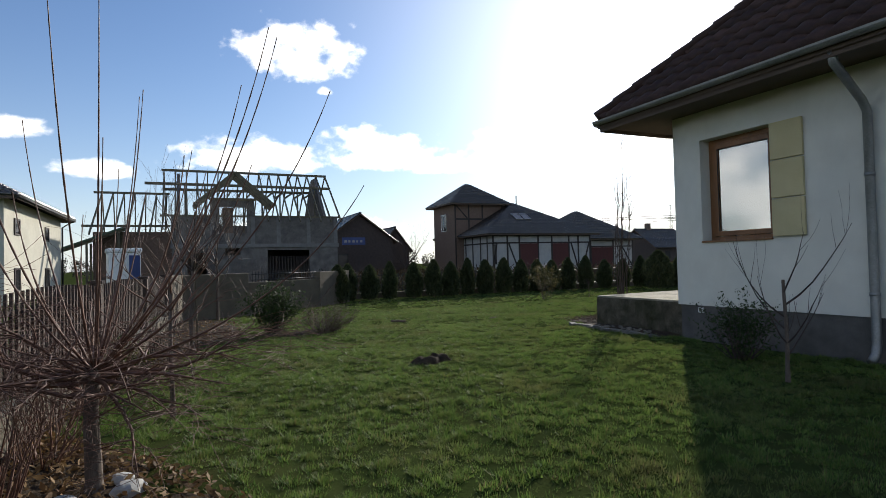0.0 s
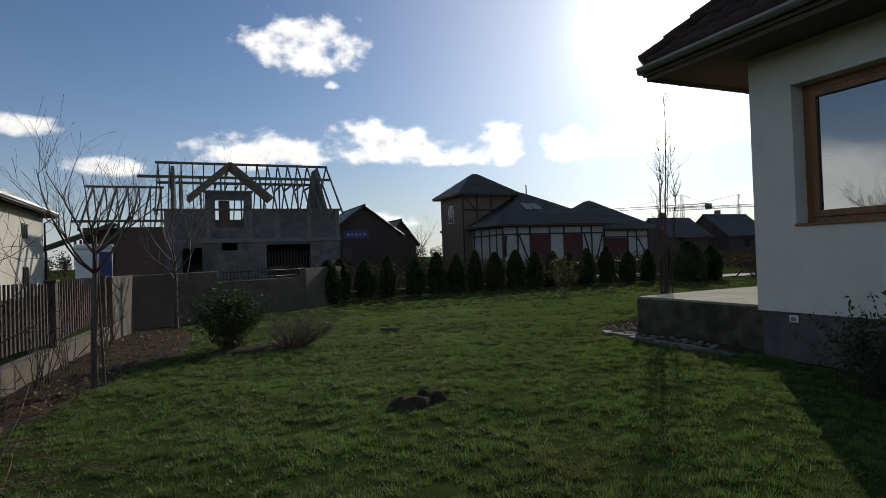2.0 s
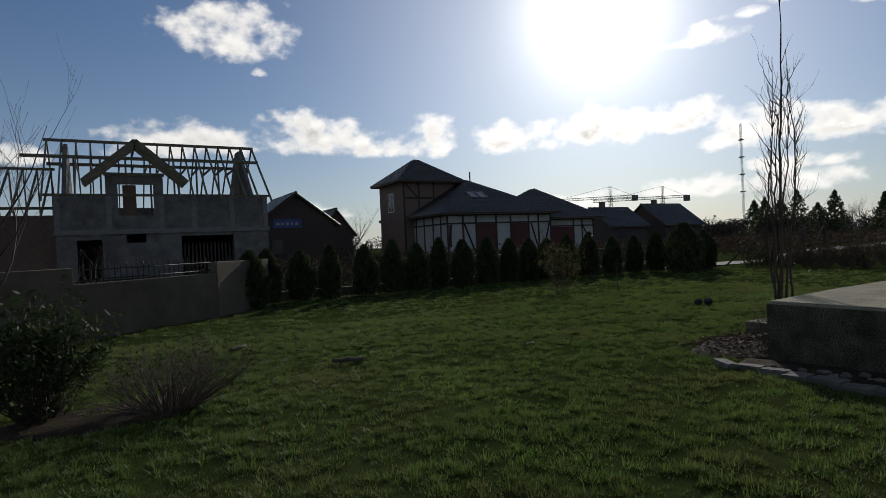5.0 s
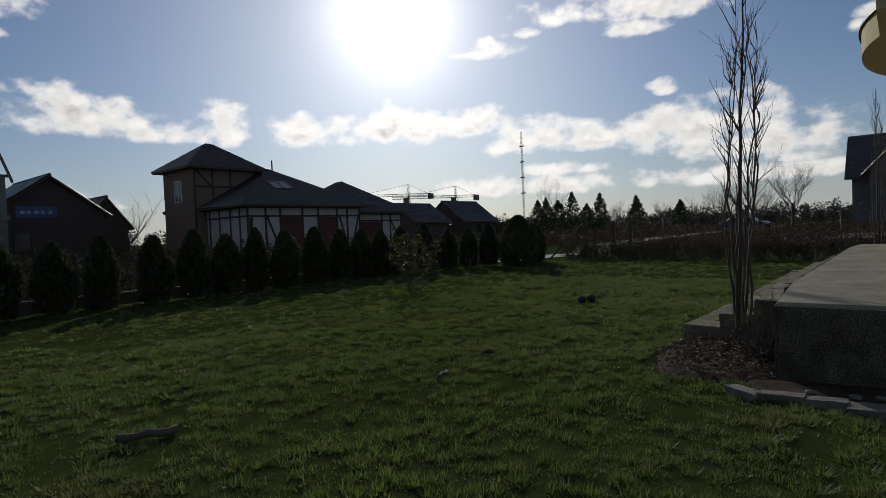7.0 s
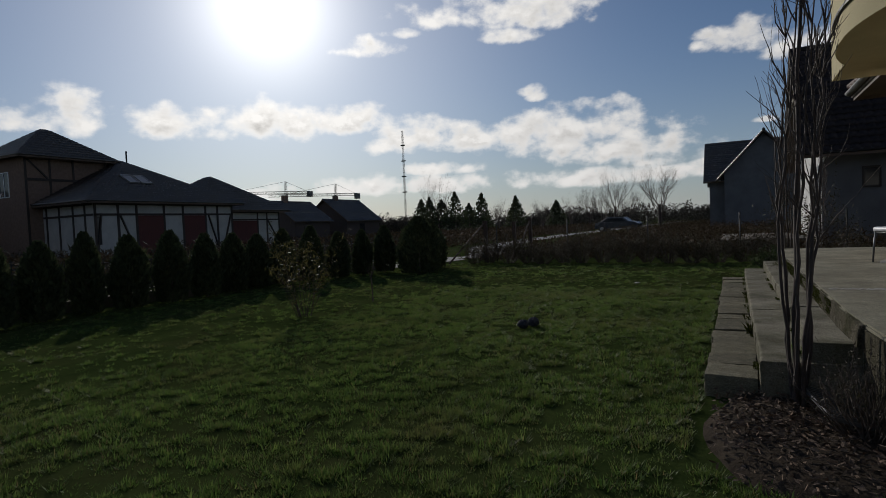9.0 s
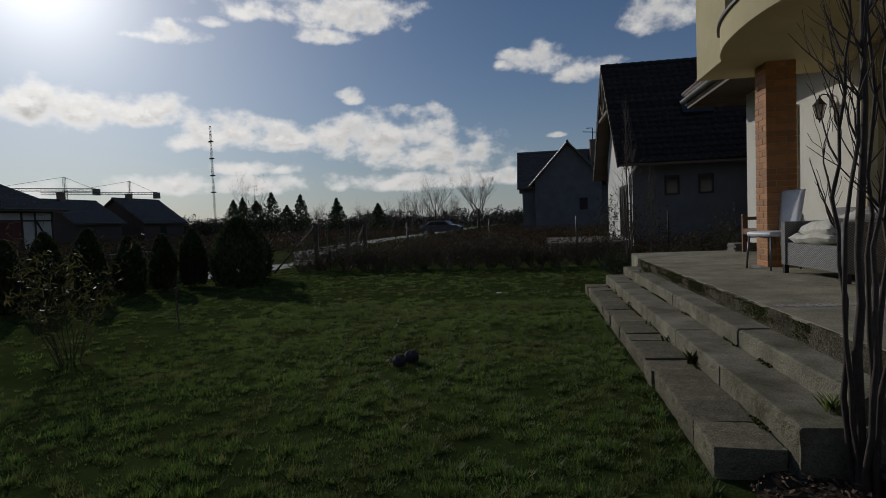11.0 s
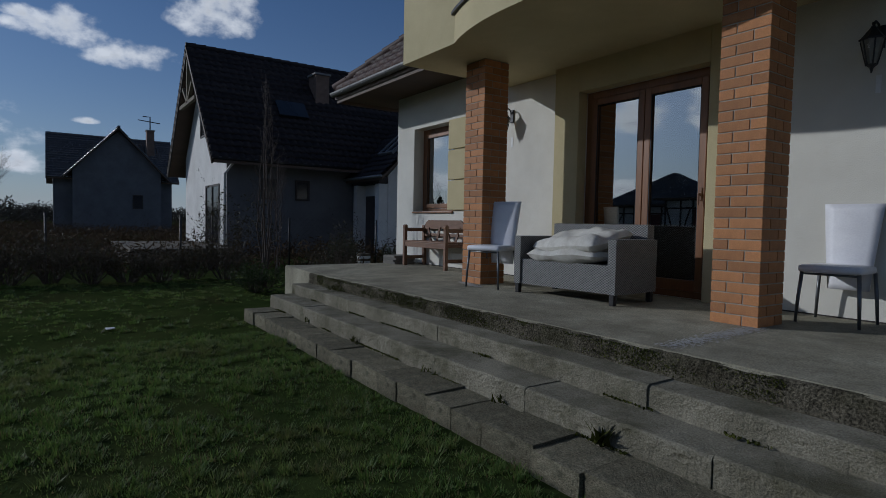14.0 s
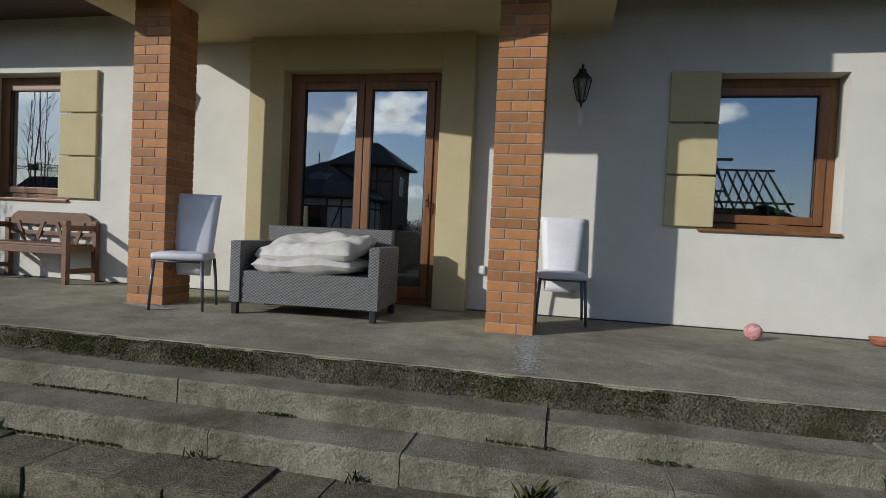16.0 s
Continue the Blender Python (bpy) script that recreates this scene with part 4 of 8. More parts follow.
def potted_plant(at, h, n, seed, label):
    """A house plant with long arching leaves in a white pot."""
    rnd = np.random.default_rng(seed)
    root = empty("potted_plant", at)
    bm = bmesh.new()
    bmesh.ops.create_cone(bm, cap_ends=True, segments=24, radius1=0.065, radius2=0.09, depth=0.13, matrix=Matrix.Translation((0, 0, 0.065)))
    bmesh.ops.create_cone(bm, cap_ends=True, segments=24, radius1=0.096, radius2=0.096, depth=0.025, matrix=Matrix.Translation((0, 0, 0.125)))
    part("pot", bm, M["white"], root)
    V, F = [], []
    for k in range(n):
        a, L_ = rnd.uniform(0, 6.28), h * rnd.uniform(0.6, 1.1)
        out, w = rnd.uniform(0.25, 0.8), 0.016 + 0.014 * rnd.random()
        base = len(V)
        for t in np.linspace(0, 1, 7):
            r, z = out * L_ * t * 0.55, 0.13 + L_ * (t - 0.45 * out * t * t)
            ww = w * math.sin(math.pi * (0.08 + 0.9 * t))
            for s in (-1, 1):
                V.append((math.cos(a) * r - math.sin(a) * ww * s, math.sin(a) * r * 0.45 + math.cos(a) * ww * s * 0.5, z))
        for i in range(6):
            F.append((base + 2 * i, base + 2 * i + 1, base + 2 * i + 3, base + 2 * i + 2))
    put("leaves", fast_mesh("leaves", V, F, M["pot_leaf"]), root)
    return tagged(root, label, "plant", "window plants")


box("sill_inside", (-1.5, -0.62, T + 0.86), (-0.37, -0.385, T + 0.895), M["white"], label="white inner window sill", kind="structure")
box("sill_inside_west", (XW + 0.385, -1.75, T + 0.94), (XW + 0.62, -0.45, T + 0.975), M["white"], label="white inner window sill", kind="structure")
potted_plant((-0.62, -0.47, T + 0.896), 0.42, 34, 1, "bushy green house plant on the window sill")
potted_plant((-1.12, -0.47, T + 0.896), 0.36, 26, 2, "green house plant in a white pot")
potted_plant((XW + 0.48, -0.85, T + 0.976), 0.45, 30, 3, "green house plant behind the glass")

# ---------------------------------------------------------------- terrace things
def sofa():
    root = empty("wicker_sofa", (2.93, 0.90, T), 183.5)
    W, D, SH, AH, BH = 1.26, 0.70, 0.36, 0.60, 0.74

    def woven(name, lo, hi, label=""):
        """A box clad in basket weave: every face a fine grid, pushed in and out in a chequer."""
        V, F = [], []
        lo, hi = Vector(lo), Vector(hi)
        for ax in range(3):
            o = [k for k in range(3) if k != ax]
            for side in (0, 1):
                n0, n1 = (max(2, int((hi[k] - lo[k]) / 0.021)) for k in o)
                base = len(V)
                for i in range(n0 + 1):
                    for j in range(n1 + 1):
                        p = [0, 0, 0]
                        edge = i in (0, n0) or j in (0, n1)
                        bump = 0 if edge else (0.0045 if (i + (j // 2)) % 2 else -0.003)
                        p[o[0]] = lo[o[0]] + (hi[o[0]] - lo[o[0]]) * i / n0
                        p[o[1]] = lo[o[1]] + (hi[o[1]] - lo[o[1]]) * j / n1
                        p[ax] = (hi[ax] + bump) if side else (lo[ax] - bump)
                        V.append(p)
                for i in range(n0):
                    for j in range(n1):
                        q = [base + i * (n1 + 1) + j, base + (i + 1) * (n1 + 1) + j, base + (i + 1) * (n1 + 1) + j + 1, base + i * (n1 + 1) + j + 1]
                        F.append(q)
        return put(name, fast_mesh(name, V, F, M["wicker"]), root, label=label)
    # local: front is +y before turning round, so build with the front at -y
    woven("seat", (-W / 2 + 0.09, -D / 2 + 0.02, 0.10), (W / 2 - 0.09, D / 2 - 0.05, SH))
    woven("backrest", (-W / 2 + 0.05, D / 2 - 0.13, 0.10), (W / 2 - 0.05, D / 2 - 0.02, BH))
    for s in (-1, 1):
        a, b = sorted((s * W / 2, s * (W / 2 - 0.085)))
        woven("armrest", (a, -D / 2, 0.10), (b, D / 2 - 0.04, AH))
        for y in (-D / 2 + 0.03, D / 2 - 0.08):
            bm = bmesh.new()
            box_bm(bm, (s * (W / 2 - 0.04) - 0.025, y - 0.025, 0), (s * (W / 2 - 0.04) + 0.025, y + 0.025, 0.11), 0.006)
            part("leg", bm, M["iron"], root)
    return tagged(root, "grey woven wicker garden sofa on the terrace", "sofa")


def cushion(name, at, rz, w, d, h, seed, tilt=(0, 0), label="", sag=0.5):
    """A soft pillow: superellipse body with sagging, folds and a piped seam."""
    rnd = random.Random(seed)
    root = empty(name, at, rz)
    n, m = 40, 30
    V, F = [], []
    for side in (1, -1):
        base = len(V)
        for i in range(n + 1):
            for j in range(m + 1):
                u, v = 2 * i / n - 1, 2 * j / m - 1
                e = max(0.0, (1 - abs(u) ** 6)) ** 0.45 * max(0.0, (1 - abs(v) ** 6)) ** 0.45
                fold = 0.26 * noise.noise(Vector((u * 2.2 + seed, v * 2.2, side * 3.0))) + 0.06 * noise.noise(Vector((u * 6 + seed, v * 5, side)))
                dip = -sag * 0.45 * math.exp(-((u - 0.05) ** 2 + (v + 0.1) ** 2) * 3) if side > 0 else 0
                z = side * h / 2 * e * (1 + fold * 2) + h * dip * e + 0.03 * noise.noise(Vector((u * 1.1, v * 1.1, seed))) * (1 if side > 0 else 1)
                x = u * w / 2 * (1 - 0.05 * v * v) + 0.012 * noise.noise(Vector((u * 3, v * 3, seed + 9)))
                y = v * d / 2 * (1 - 0.05 * u * u)
                V.append((x, y, z + tilt[0] * u * w / 2 + tilt[1] * v * d / 2))
        for i in range(n):
            for j in range(m):
                q = [base + i * (m + 1) + j, base + (i + 1) * (m + 1) + j, base + (i + 1) * (m + 1) + j + 1, base + i * (m + 1) + j + 1]
                F.append(q if side > 0 else q[::-1])
    put("cover", fast_mesh("cover", V, F, M["cushion"], True), root)
    edge = []
    for k in range(81):
        tt = k / 80 * 4
        s, f = int(tt) % 4, tt - int(tt)
        u, v = [(-1 + 2 * f, -1), (1, -1 + 2 * f), (1 - 2 * f, 1), (-1, 1 - 2 * f)][s]
        u, v = u * 0.985, v * 0.985
        edge.append((u * w / 2 * (1 - 0.05 * v * v), v * d / 2 * (1 - 0.05 * u * u), tilt[0] * u * w / 2 + tilt[1] * v * d / 2 + 0.03 * noise.noise(Vector((u * 1.1, v * 1.1, seed)))))
    tube("piping", edge, 0.006, M["cushion"], root, 6)
    return tagged(root, label, "cushion", "cushions on the sofa")


def garden_chair(at, rz, label, tall=1.0):
    """A slim chair: tapering moulded back that runs down behind a padded seat, on four steel legs."""
    root = empty("chair", at, rz)
    bm = bmesh.new()
    n, m = 14, 6
    grid = []
    for i in range(n + 1):
        t = i / n
        z = 0.26 + t * 0.73
        half = 0.125 + 0.055 * t
        y = 0.215 + 0.075 * max(0, t - 0.25) ** 1.3
        grid.append([(u * half, y - 0.018 * (1 - u * u), z) for u in [2 * j / m - 1 for j in range(m + 1)]])
    for off in (0, 0.016):
        vs = [[bm.verts.new((x, y + off, z)) for x, y, z in row] for row in grid]
        for i in range(n):
            for j in range(m):
                bm.faces.new([vs[i][j], vs[i][j + 1], vs[i + 1][j + 1], vs[i + 1][j]])
        if off == 0:
            first = vs
    loop = lambda g: g[0] + [r[-1] for r in g[1:]] + g[-1][-2::-1] + [r[0] for r in g[-2:0:-1]]
    a, b = loop(first), loop(vs)
    for i in range(len(a)):
        bm.faces.new([a[i], a[(i + 1) % len(a)], b[(i + 1) % len(b)], b[i]])
    part("backrest", bm, M["chair_white"], root, smooth=True)
    bm = bmesh.new()
    box_bm(bm, (-0.19, -0.20, 0.415), (0.19, 0.20, 0.475), 0.026)
    for v in bm.verts:
        v.co.z += 0.012 * (1 - (v.co.x / 0.19) ** 2) if v.co.z > 0.45 else 0
        v.co.x *= 1 - 0.10 * max(0, v.co.y / 0.2)
    part("seat", bm, M["chair_white"], root, smooth=True)
    for sx in (-1, 1):
        for sy in (-1, 1):
            tube("leg", [(sx * 0.165, sy * 0.175, 0.42), (sx * 0.178, sy * 0.19, 0.2), (sx * 0.186, sy * 0.198, 0.0)], [0.013, 0.012, 0.010], M["steel"], root, 8)
    tube("seat_rail", [(-0.165, -0.175, 0.405), (0.165, -0.175, 0.405)], 0.009, M["steel"], root, 6)
    root.scale = (1.14, 1.05, tall)
    return tagged(root, label, "chair", "white terrace chairs")


def garden_bench():
    root = empty("garden_bench", (6.64, 0.24, T), 180)
    L2, D, SH = 0.60, 0.44, 0.42

    def bx(name, lo, hi, b=0.008, rot=None):
        bm = bmesh.new()
        box_bm(bm, lo, hi, b, rot)
        return part(name, bm, M["bench"], root)
    # square posts with rounded heads that stand above the arm rails
    for s in (-1, 1):
        x0, x1 = s * L2 - 0.027, s * L2 + 0.027
        for y0 in (-D / 2, D / 2 - 0.055):
            bm = bmesh.new()
            prof = [(y0, 0.0), (y0 + 0.055, 0.0), (y0 + 0.055, 0.62)]
            prof += [(y0 + 0.0275 + 0.034 * math.cos(q * math.pi / 8), 0.655 + 0.034 * math.sin(q * math.pi / 8)) for q in range(9)] + [(y0, 0.62)]
            rows = [[bm.verts.new((x, y, z)) for y, z in prof] for x in (x0, x1)]
            bm.faces.new(rows[0][::-1]), bm.faces.new(rows[1])
            for k in range(len(prof)):
                bm.faces.new([rows[0][k], rows[0][(k + 1) % len(prof)], rows[1][(k + 1) % len(prof)], rows[1][k]])
            part("leg", bm, M["bench"], root)
        bx("arm", (x0 + 0.006, -D / 2 + 0.055, 0.575), (x1 - 0.006, D / 2 - 0.055, 0.635))
        bx("side_rail", (x0 + 0.012, -D / 2 + 0.055, 0.11), (x1 - 0.012, D / 2 - 0.055, 0.165))
        bx("side_rail", (x0 + 0.012, -D / 2 + 0.055, SH - 0.075), (x1 - 0.012, D / 2 - 0.055, SH - 0.02))
    for i in range(5):
        y = -D / 2 + 0.003 + i * 0.087
        bx("seat_slat", (-L2 + 0.03, y, SH - 0.018), (L2 - 0.03, y + 0.072, SH + 0.006), 0.006)
    bx("front_apron", (-L2 + 0.027, -D / 2 + 0.008, SH - 0.10), (L2 - 0.027, -D / 2 + 0.034, SH - 0.019))
    # back: deep arched top rail, a middle rail and leaning splats
    bm = bmesh.new()
    n = 28
    rows = []
    for i in range(n + 1):
        u = 2 * i / n - 1
        zt = 0.665 + 0.105 * min(1.0, max(0.0, (1 - abs(u)) * 5.0)) ** 0.6
        rows.append([bm.verts.new((u * (L2 - 0.026), y, z)) for y, z in ((D / 2 - 0.045, 0.625), (D / 2 - 0.045, zt), (D / 2 - 0.014, zt), (D / 2 - 0.014, 0.625))])
    for i in range(n):
        for k in range(4):
            bm.faces.new([rows[i][k], rows[i][(k + 1) % 4], rows[i + 1][(k + 1) % 4], rows[i + 1][k]])
    bm.faces.new(rows[0]), bm.faces.new(rows[-1])
    part("top_rail", bm, M["bench"], root)
    bx("middle_rail", (-L2 + 0.027, D / 2 - 0.042, 0.50), (L2 - 0.027, D / 2 - 0.016, 0.55))
    for x, k in ((-0.40, 0.05), (-0.14, -0.05), (0.14, 0.05), (0.40, -0.05)):
        bm = bmesh.new()
        lo = [bm.verts.new((x + k + dx, y, 0.41)) for dx, y in ((-0.025, D / 2 - 0.058), (0.025, D / 2 - 0.058), (0.025, D / 2 - 0.044), (-0.025, D / 2 - 0.044))]
        hi = [bm.verts.new((x - k + dx, y, 0.66)) for dx, y in ((-0.025, D / 2 - 0.058), (0.025, D / 2 - 0.058), (0.025, D / 2 - 0.044), (-0.025, D / 2 - 0.044))]
        bm.faces.new(lo[::-1]), bm.faces.new(hi)
        for q in range(4):
            bm.faces.new([lo[q], lo[(q + 1) % 4], hi[(q + 1) % 4], hi[q]])
        part("splat", bm, M["bench"], root)
    return tagged(root, "oiled brown wooden garden bench against the wall", "bench")


def slab_stack():
    for k, (dx, a) in enumerate(((0, 2), (0.012, -3), (-0.01, 4), (0.0, -1))):
        bm = bmesh.new()
        box_bm(bm, (-0.2, -0.2, 0), (0.2, 0.2, 0.036), 0.005)
        ob = part("paving_slab", bm, M["stone"], None, "pale square paving slab in a low stack", category="slab")
        ob.matrix_world = pose(8.0 - 0.38 + dx, 0.33, T + k * 0.0365, 0, 0, a)
        tagged(ob, group="stacked slabs")


sofa()
cushion("seat_cushion", (2.93, 1.02, T + 0.425), 182, 0.90, 0.54, 0.13, 3, (0.02, 0.0), "flat pale grey seat cushion, stained, under another", 0.1)
cushion("back_cushion", (2.93, 0.95, T + 0.565), 174, 0.92, 0.56, 0.19, 11, (0.05, 0.20), "thick pale cushion, crumpled and stained, on the sofa", 0.55)
garden_chair((4.03, 1.19, T), 180 + 19, "white chair with a tall tapering back beside the pillar")
garden_chair((0.87, 0.32, T), 180 + 3, "white chair with a tall tapering back against the wall", 0.95)
garden_bench()
slab_stack()

# a rag ball, a clay bowl
bm = bmesh.new()
bmesh.ops.create_icosphere(bm, subdivisions=4, radius=0.068)
for v in bm.verts:
    v.co *= 1 + 0.10 * noise.noise(v.co * 45) + 0.05 * noise.noise(v.co * 90)
ob = part("rag_ball", bm, M["pink"], None, "small pink and white rag ball on the terrace", smooth=True, category="ball")
ob.location = (-0.67, 0.47, T + 0.066)
bm = bmesh.new()
prof = [(0.0, 0.0), (0.055, 0.0), (0.075, 0.02), (0.092, 0.055), (0.098, 0.062), (0.09, 0.064), (0.08, 0.05), (0.06, 0.018), (0.0, 0.012)]
rings = [[bm.verts.new((r * math.cos(2 * math.pi * k / 24), r * math.sin(2 * math.pi * k / 24), z)) for k in range(24)] for r, z in prof if r > 0]
for a, b in zip(rings, rings[1:]):
    for k in range(24):
        bm.faces.new([a[k], a[(k + 1) % 24], b[(k + 1) % 24], b[k]])
bm.faces.new(rings[0][::-1]), bm.faces.new(rings[-1])
ob = part("clay_bowl", bm, M["terracotta"], None, "shallow terracotta bowl on the terrace floor", smooth=True, category="bowl")
ob.location = (-1.70, 0.24, T)

# lime stains: ragged streaks that run from the pillars to the edge
def stain(x0, y0, x1, y1, width, seed):
    """Thin irregular flakes of lime, dense along the middle of the streak and sparse towards its sides and end."""
    rnd = np.random.default_rng(seed)
    a, d = np.array([x0, y0]), np.array([x1 - x0, y1 - y0])
    side = np.array([-d[1], d[0]]) / np.hypot(*d)
    V, F = [], []
    for k in range(1500):
        t, q = rnd.random() ** 0.85, rnd.normal() * 0.27
        if rnd.random() < 0.5 * t + 0.25 * noise.noise(Vector((t * 7, q * 3, seed))):
            continue
        c = a + d * t + side * (width * q)
        r, n, base, ph = rnd.uniform(0.003, 0.011), 7, len(V), rnd.uniform(0, 6.28)
        for i in range(n):
            g = r * rnd.uniform(0.55, 1.2)
            V.append((c[0] + g * math.cos(ph + i * 6.283 / n), c[1] + g * 1.5 * math.sin(ph + i * 6.283 / n), T + 0.0030 + 0.000001 * k))
        F.append(tuple(range(base, base + n)))
    put("floor_stain", mesh_from("floor_stain", V, F, M["efflo"]), label="white lime stain on the terrace concrete", kind="structure")


stain(1.08, 1.05, 1.02, 2.33, 0.15, 2)
stain(4.60, 1.20, 4.05, 1.36, 0.10, 7)

# pavers of the lowest step
PAVERS = []
for q in range(5):
    bm = bmesh.new()
    bmesh.ops.create_cube(bm, size=1.0)
    bmesh.ops.subdivide_edges(bm, edges=bm.edges[:], cuts=7, use_grid_fill=True)
    for v in bm.verts:
        p = v.co.copy()
        edge = sum(1 for c in p if abs(c) > 0.49)
        k = 0.05 * noise.noise(p * 4 + Vector((q * 7, 0, 0))) + 0.035 * noise.noise(p * 13 + Vector((q * 3, 1, 0)))
        v.co = p * (1 + 0.6 * k - (0.022 if edge > 1 else 0) - 0.03 * max(0, edge - 1) * max(0, noise.noise(p * 6 + Vector((q, 2, 5)))))
        v.co.x = p.x * (1 + 0.25 * k - (0.010 if edge > 1 else 0))
    PAVERS.append(bm_mesh("paver", bm, M["paver"]))
low = box("step_lower", (-0.72, 2.90, -0.25), (6.44, 3.27, T - 0.455), M["soil"], label="lowest step of old paving stones, joints open", kind="structure")
x = -0.74
rp = random.Random(5)
while x < 6.4:
    w = rp.uniform(0.30, 0.46)
    ob = new("paver", PAVERS[rp.randrange(5)])
    ob.parent = low
    ob.location = (x + w / 2, 3.135 + rp.uniform(-0.012, 0.015), T - 0.545 + rp.uniform(-0.008, 0.010))
    ob.scale = (w - 0.004, 0.35, 0.21)
    ob.rotation_euler = (rp.uniform(-0.02, 0.03), rp.uniform(-0.015, 0.015), rp.uniform(-0.02, 0.02))
    x += w
pillar(1.06, 0.78, "pillar_west")
pillar(4.265, 0.80, "pillar_east")

# ---------------------------------------------------------------- plants
def leaf_cloud(centres, size, rnd, aspect=2.0, flat=0.0, normals=None):
    """Small four-cornered leaves at the given points, randomly turned. Returns verts, faces."""
    n = len(centres)
    d = rnd.normal(size=(n, 3))
    if flat:
        d[:, 2] *= flat
    d /= np.linalg.norm(d, axis=1, keepdims=True) + 1e-9
    o = rnd.normal(size=(n, 3))
    w = np.cross(d, o)
    w /= np.linalg.norm(w, axis=1, keepdims=True) + 1e-9
    s = size * rnd.uniform(0.6, 1.3, (n, 1))
    d, w = d * s, w * s / aspect
    c = np.asarray(centres)
    V = np.stack([c - d, c - w * 0.8 + d * 0.1, c + d, c + w * 0.8 + d * 0.1], 1).reshape(-1, 3)
    F = np.arange(4 * n).reshape(n, 4)
    return V, F


def grow(rnd, start, direction, length, radius, depth, paths, spread=0.6, up=0.25, kids=(3, 5), shrink=0.62, wiggle=0.12, nodes=6, first=0.3):
    """One bare branch and, from it, its side branches."""
    p, d = np.array(start, float), np.array(direction, float)
    d /= np.linalg.norm(d)
    pts, rad = [p.copy()], [radius]
    for i in range(nodes):
        d = d + rnd.normal(size=3) * wiggle + np.array([0, 0, up * 0.2])
        d /= np.linalg.norm(d)
        p = p + d * length / nodes
        pts.append(p.copy())
        rad.append(max(0.0012, radius * (1 - 0.8 * (i + 1) / nodes)))
    paths.append((pts, rad))
    if depth > 0:
        for k in range(rnd.integers(*kids)):
            f = rnd.uniform(first, 0.97)
            i = min(nodes - 1, int(f * nodes))
            q = pts[i] + (pts[i + 1] - pts[i]) * (f * nodes - i)
            side = rnd.normal(size=3)
            side[2] = abs(side[2]) * 0.4 + up
            side /= np.linalg.norm(side)
            nd = (pts[i + 1] - pts[i]) / (length / nodes) * (1 - spread) + side * spread
            grow(rnd, q, nd, length * shrink * rnd.uniform(0.6, 1.15), rad[i] * 0.55, depth - 1, paths, spread, up, kids, shrink, wiggle, max(3, nodes - 1), first)


def bare_tree(name, at, seed, trunk_h, trunk_r, limbs, limb_len, depth, label, category, bark, twig, limb_dir=0.7, up=0.25, kids=(3, 5), lean=(0, 0), spread=0.6, whips=(), wiggle=0.12, stake=False, shrink=0.62, low=0.75):
    rnd = np.random.default_rng(seed)
    root = empty(name, at)
    top = np.array([lean[0], lean[1], trunk_h])
    tp = [np.array([lean[0] * t * t + 0.02 * math.sin(5 * t + seed) * t, lean[1] * t * t, trunk_h * t]) for t in np.linspace(0, 1, 9)]
    tr = [trunk_r * (1.25 if i == 0 else 1 - 0.3 * i / 8) for i in range(9)]
    v, f = tube_arrays([(tp, tr)], 9)
    put("trunk", fast_mesh("trunk", v, f, bark, True), root)
    paths = []
    for k in range(limbs):
        a = 2 * math.pi * (k + rnd.uniform(-0.3, 0.3)) / limbs
        t = rnd.uniform(low, 1.0)
        i = min(7, int(t * 8))
        d = np.array([math.cos(a) * limb_dir, math.sin(a) * limb_dir, 1 - limb_dir * 0.5])
        grow(rnd, tp[i], d, limb_len * rnd.uniform(0.75, 1.2), min(0.016 if trunk_r < 0.1 else 0.045, trunk_r * 0.5), depth, paths, spread=spread, up=up, kids=kids, wiggle=wiggle, shrink=shrink)
    v, f = tube_arrays(paths, 4)
    put("crown", fast_mesh("crown", v, f, twig, True), root)
    for w in whips:
        a = np.array(w[0], float)
        b = np.array(w[1], float)
        mid = (a + b) / 2 + np.array(w[2], float)
        pts = [(1 - t) ** 2 * a + 2 * t * (1 - t) * mid + t * t * b for t in np.linspace(0, 1, 26)]
        rr = [0.0072 * (1 - 0.72 * t) * (1.35 if i % 2 else 0.9) for i, t in enumerate(np.linspace(0, 1, 26))]
        v, f = tube_arrays([(pts, rr)], 5)
        put("whip", fast_mesh("whip", v, f, twig, True), root)
    if stake:
        v, f = tube_arrays([([(0.09, 0.03, 0), (0.05, 0.02, trunk_h * 0.9)], [0.016, 0.014])], 6)
        put("stake", fast_mesh("stake", v, f, M["dwood"], True), root, label="thin support stake")
    return tagged(root, label, category)


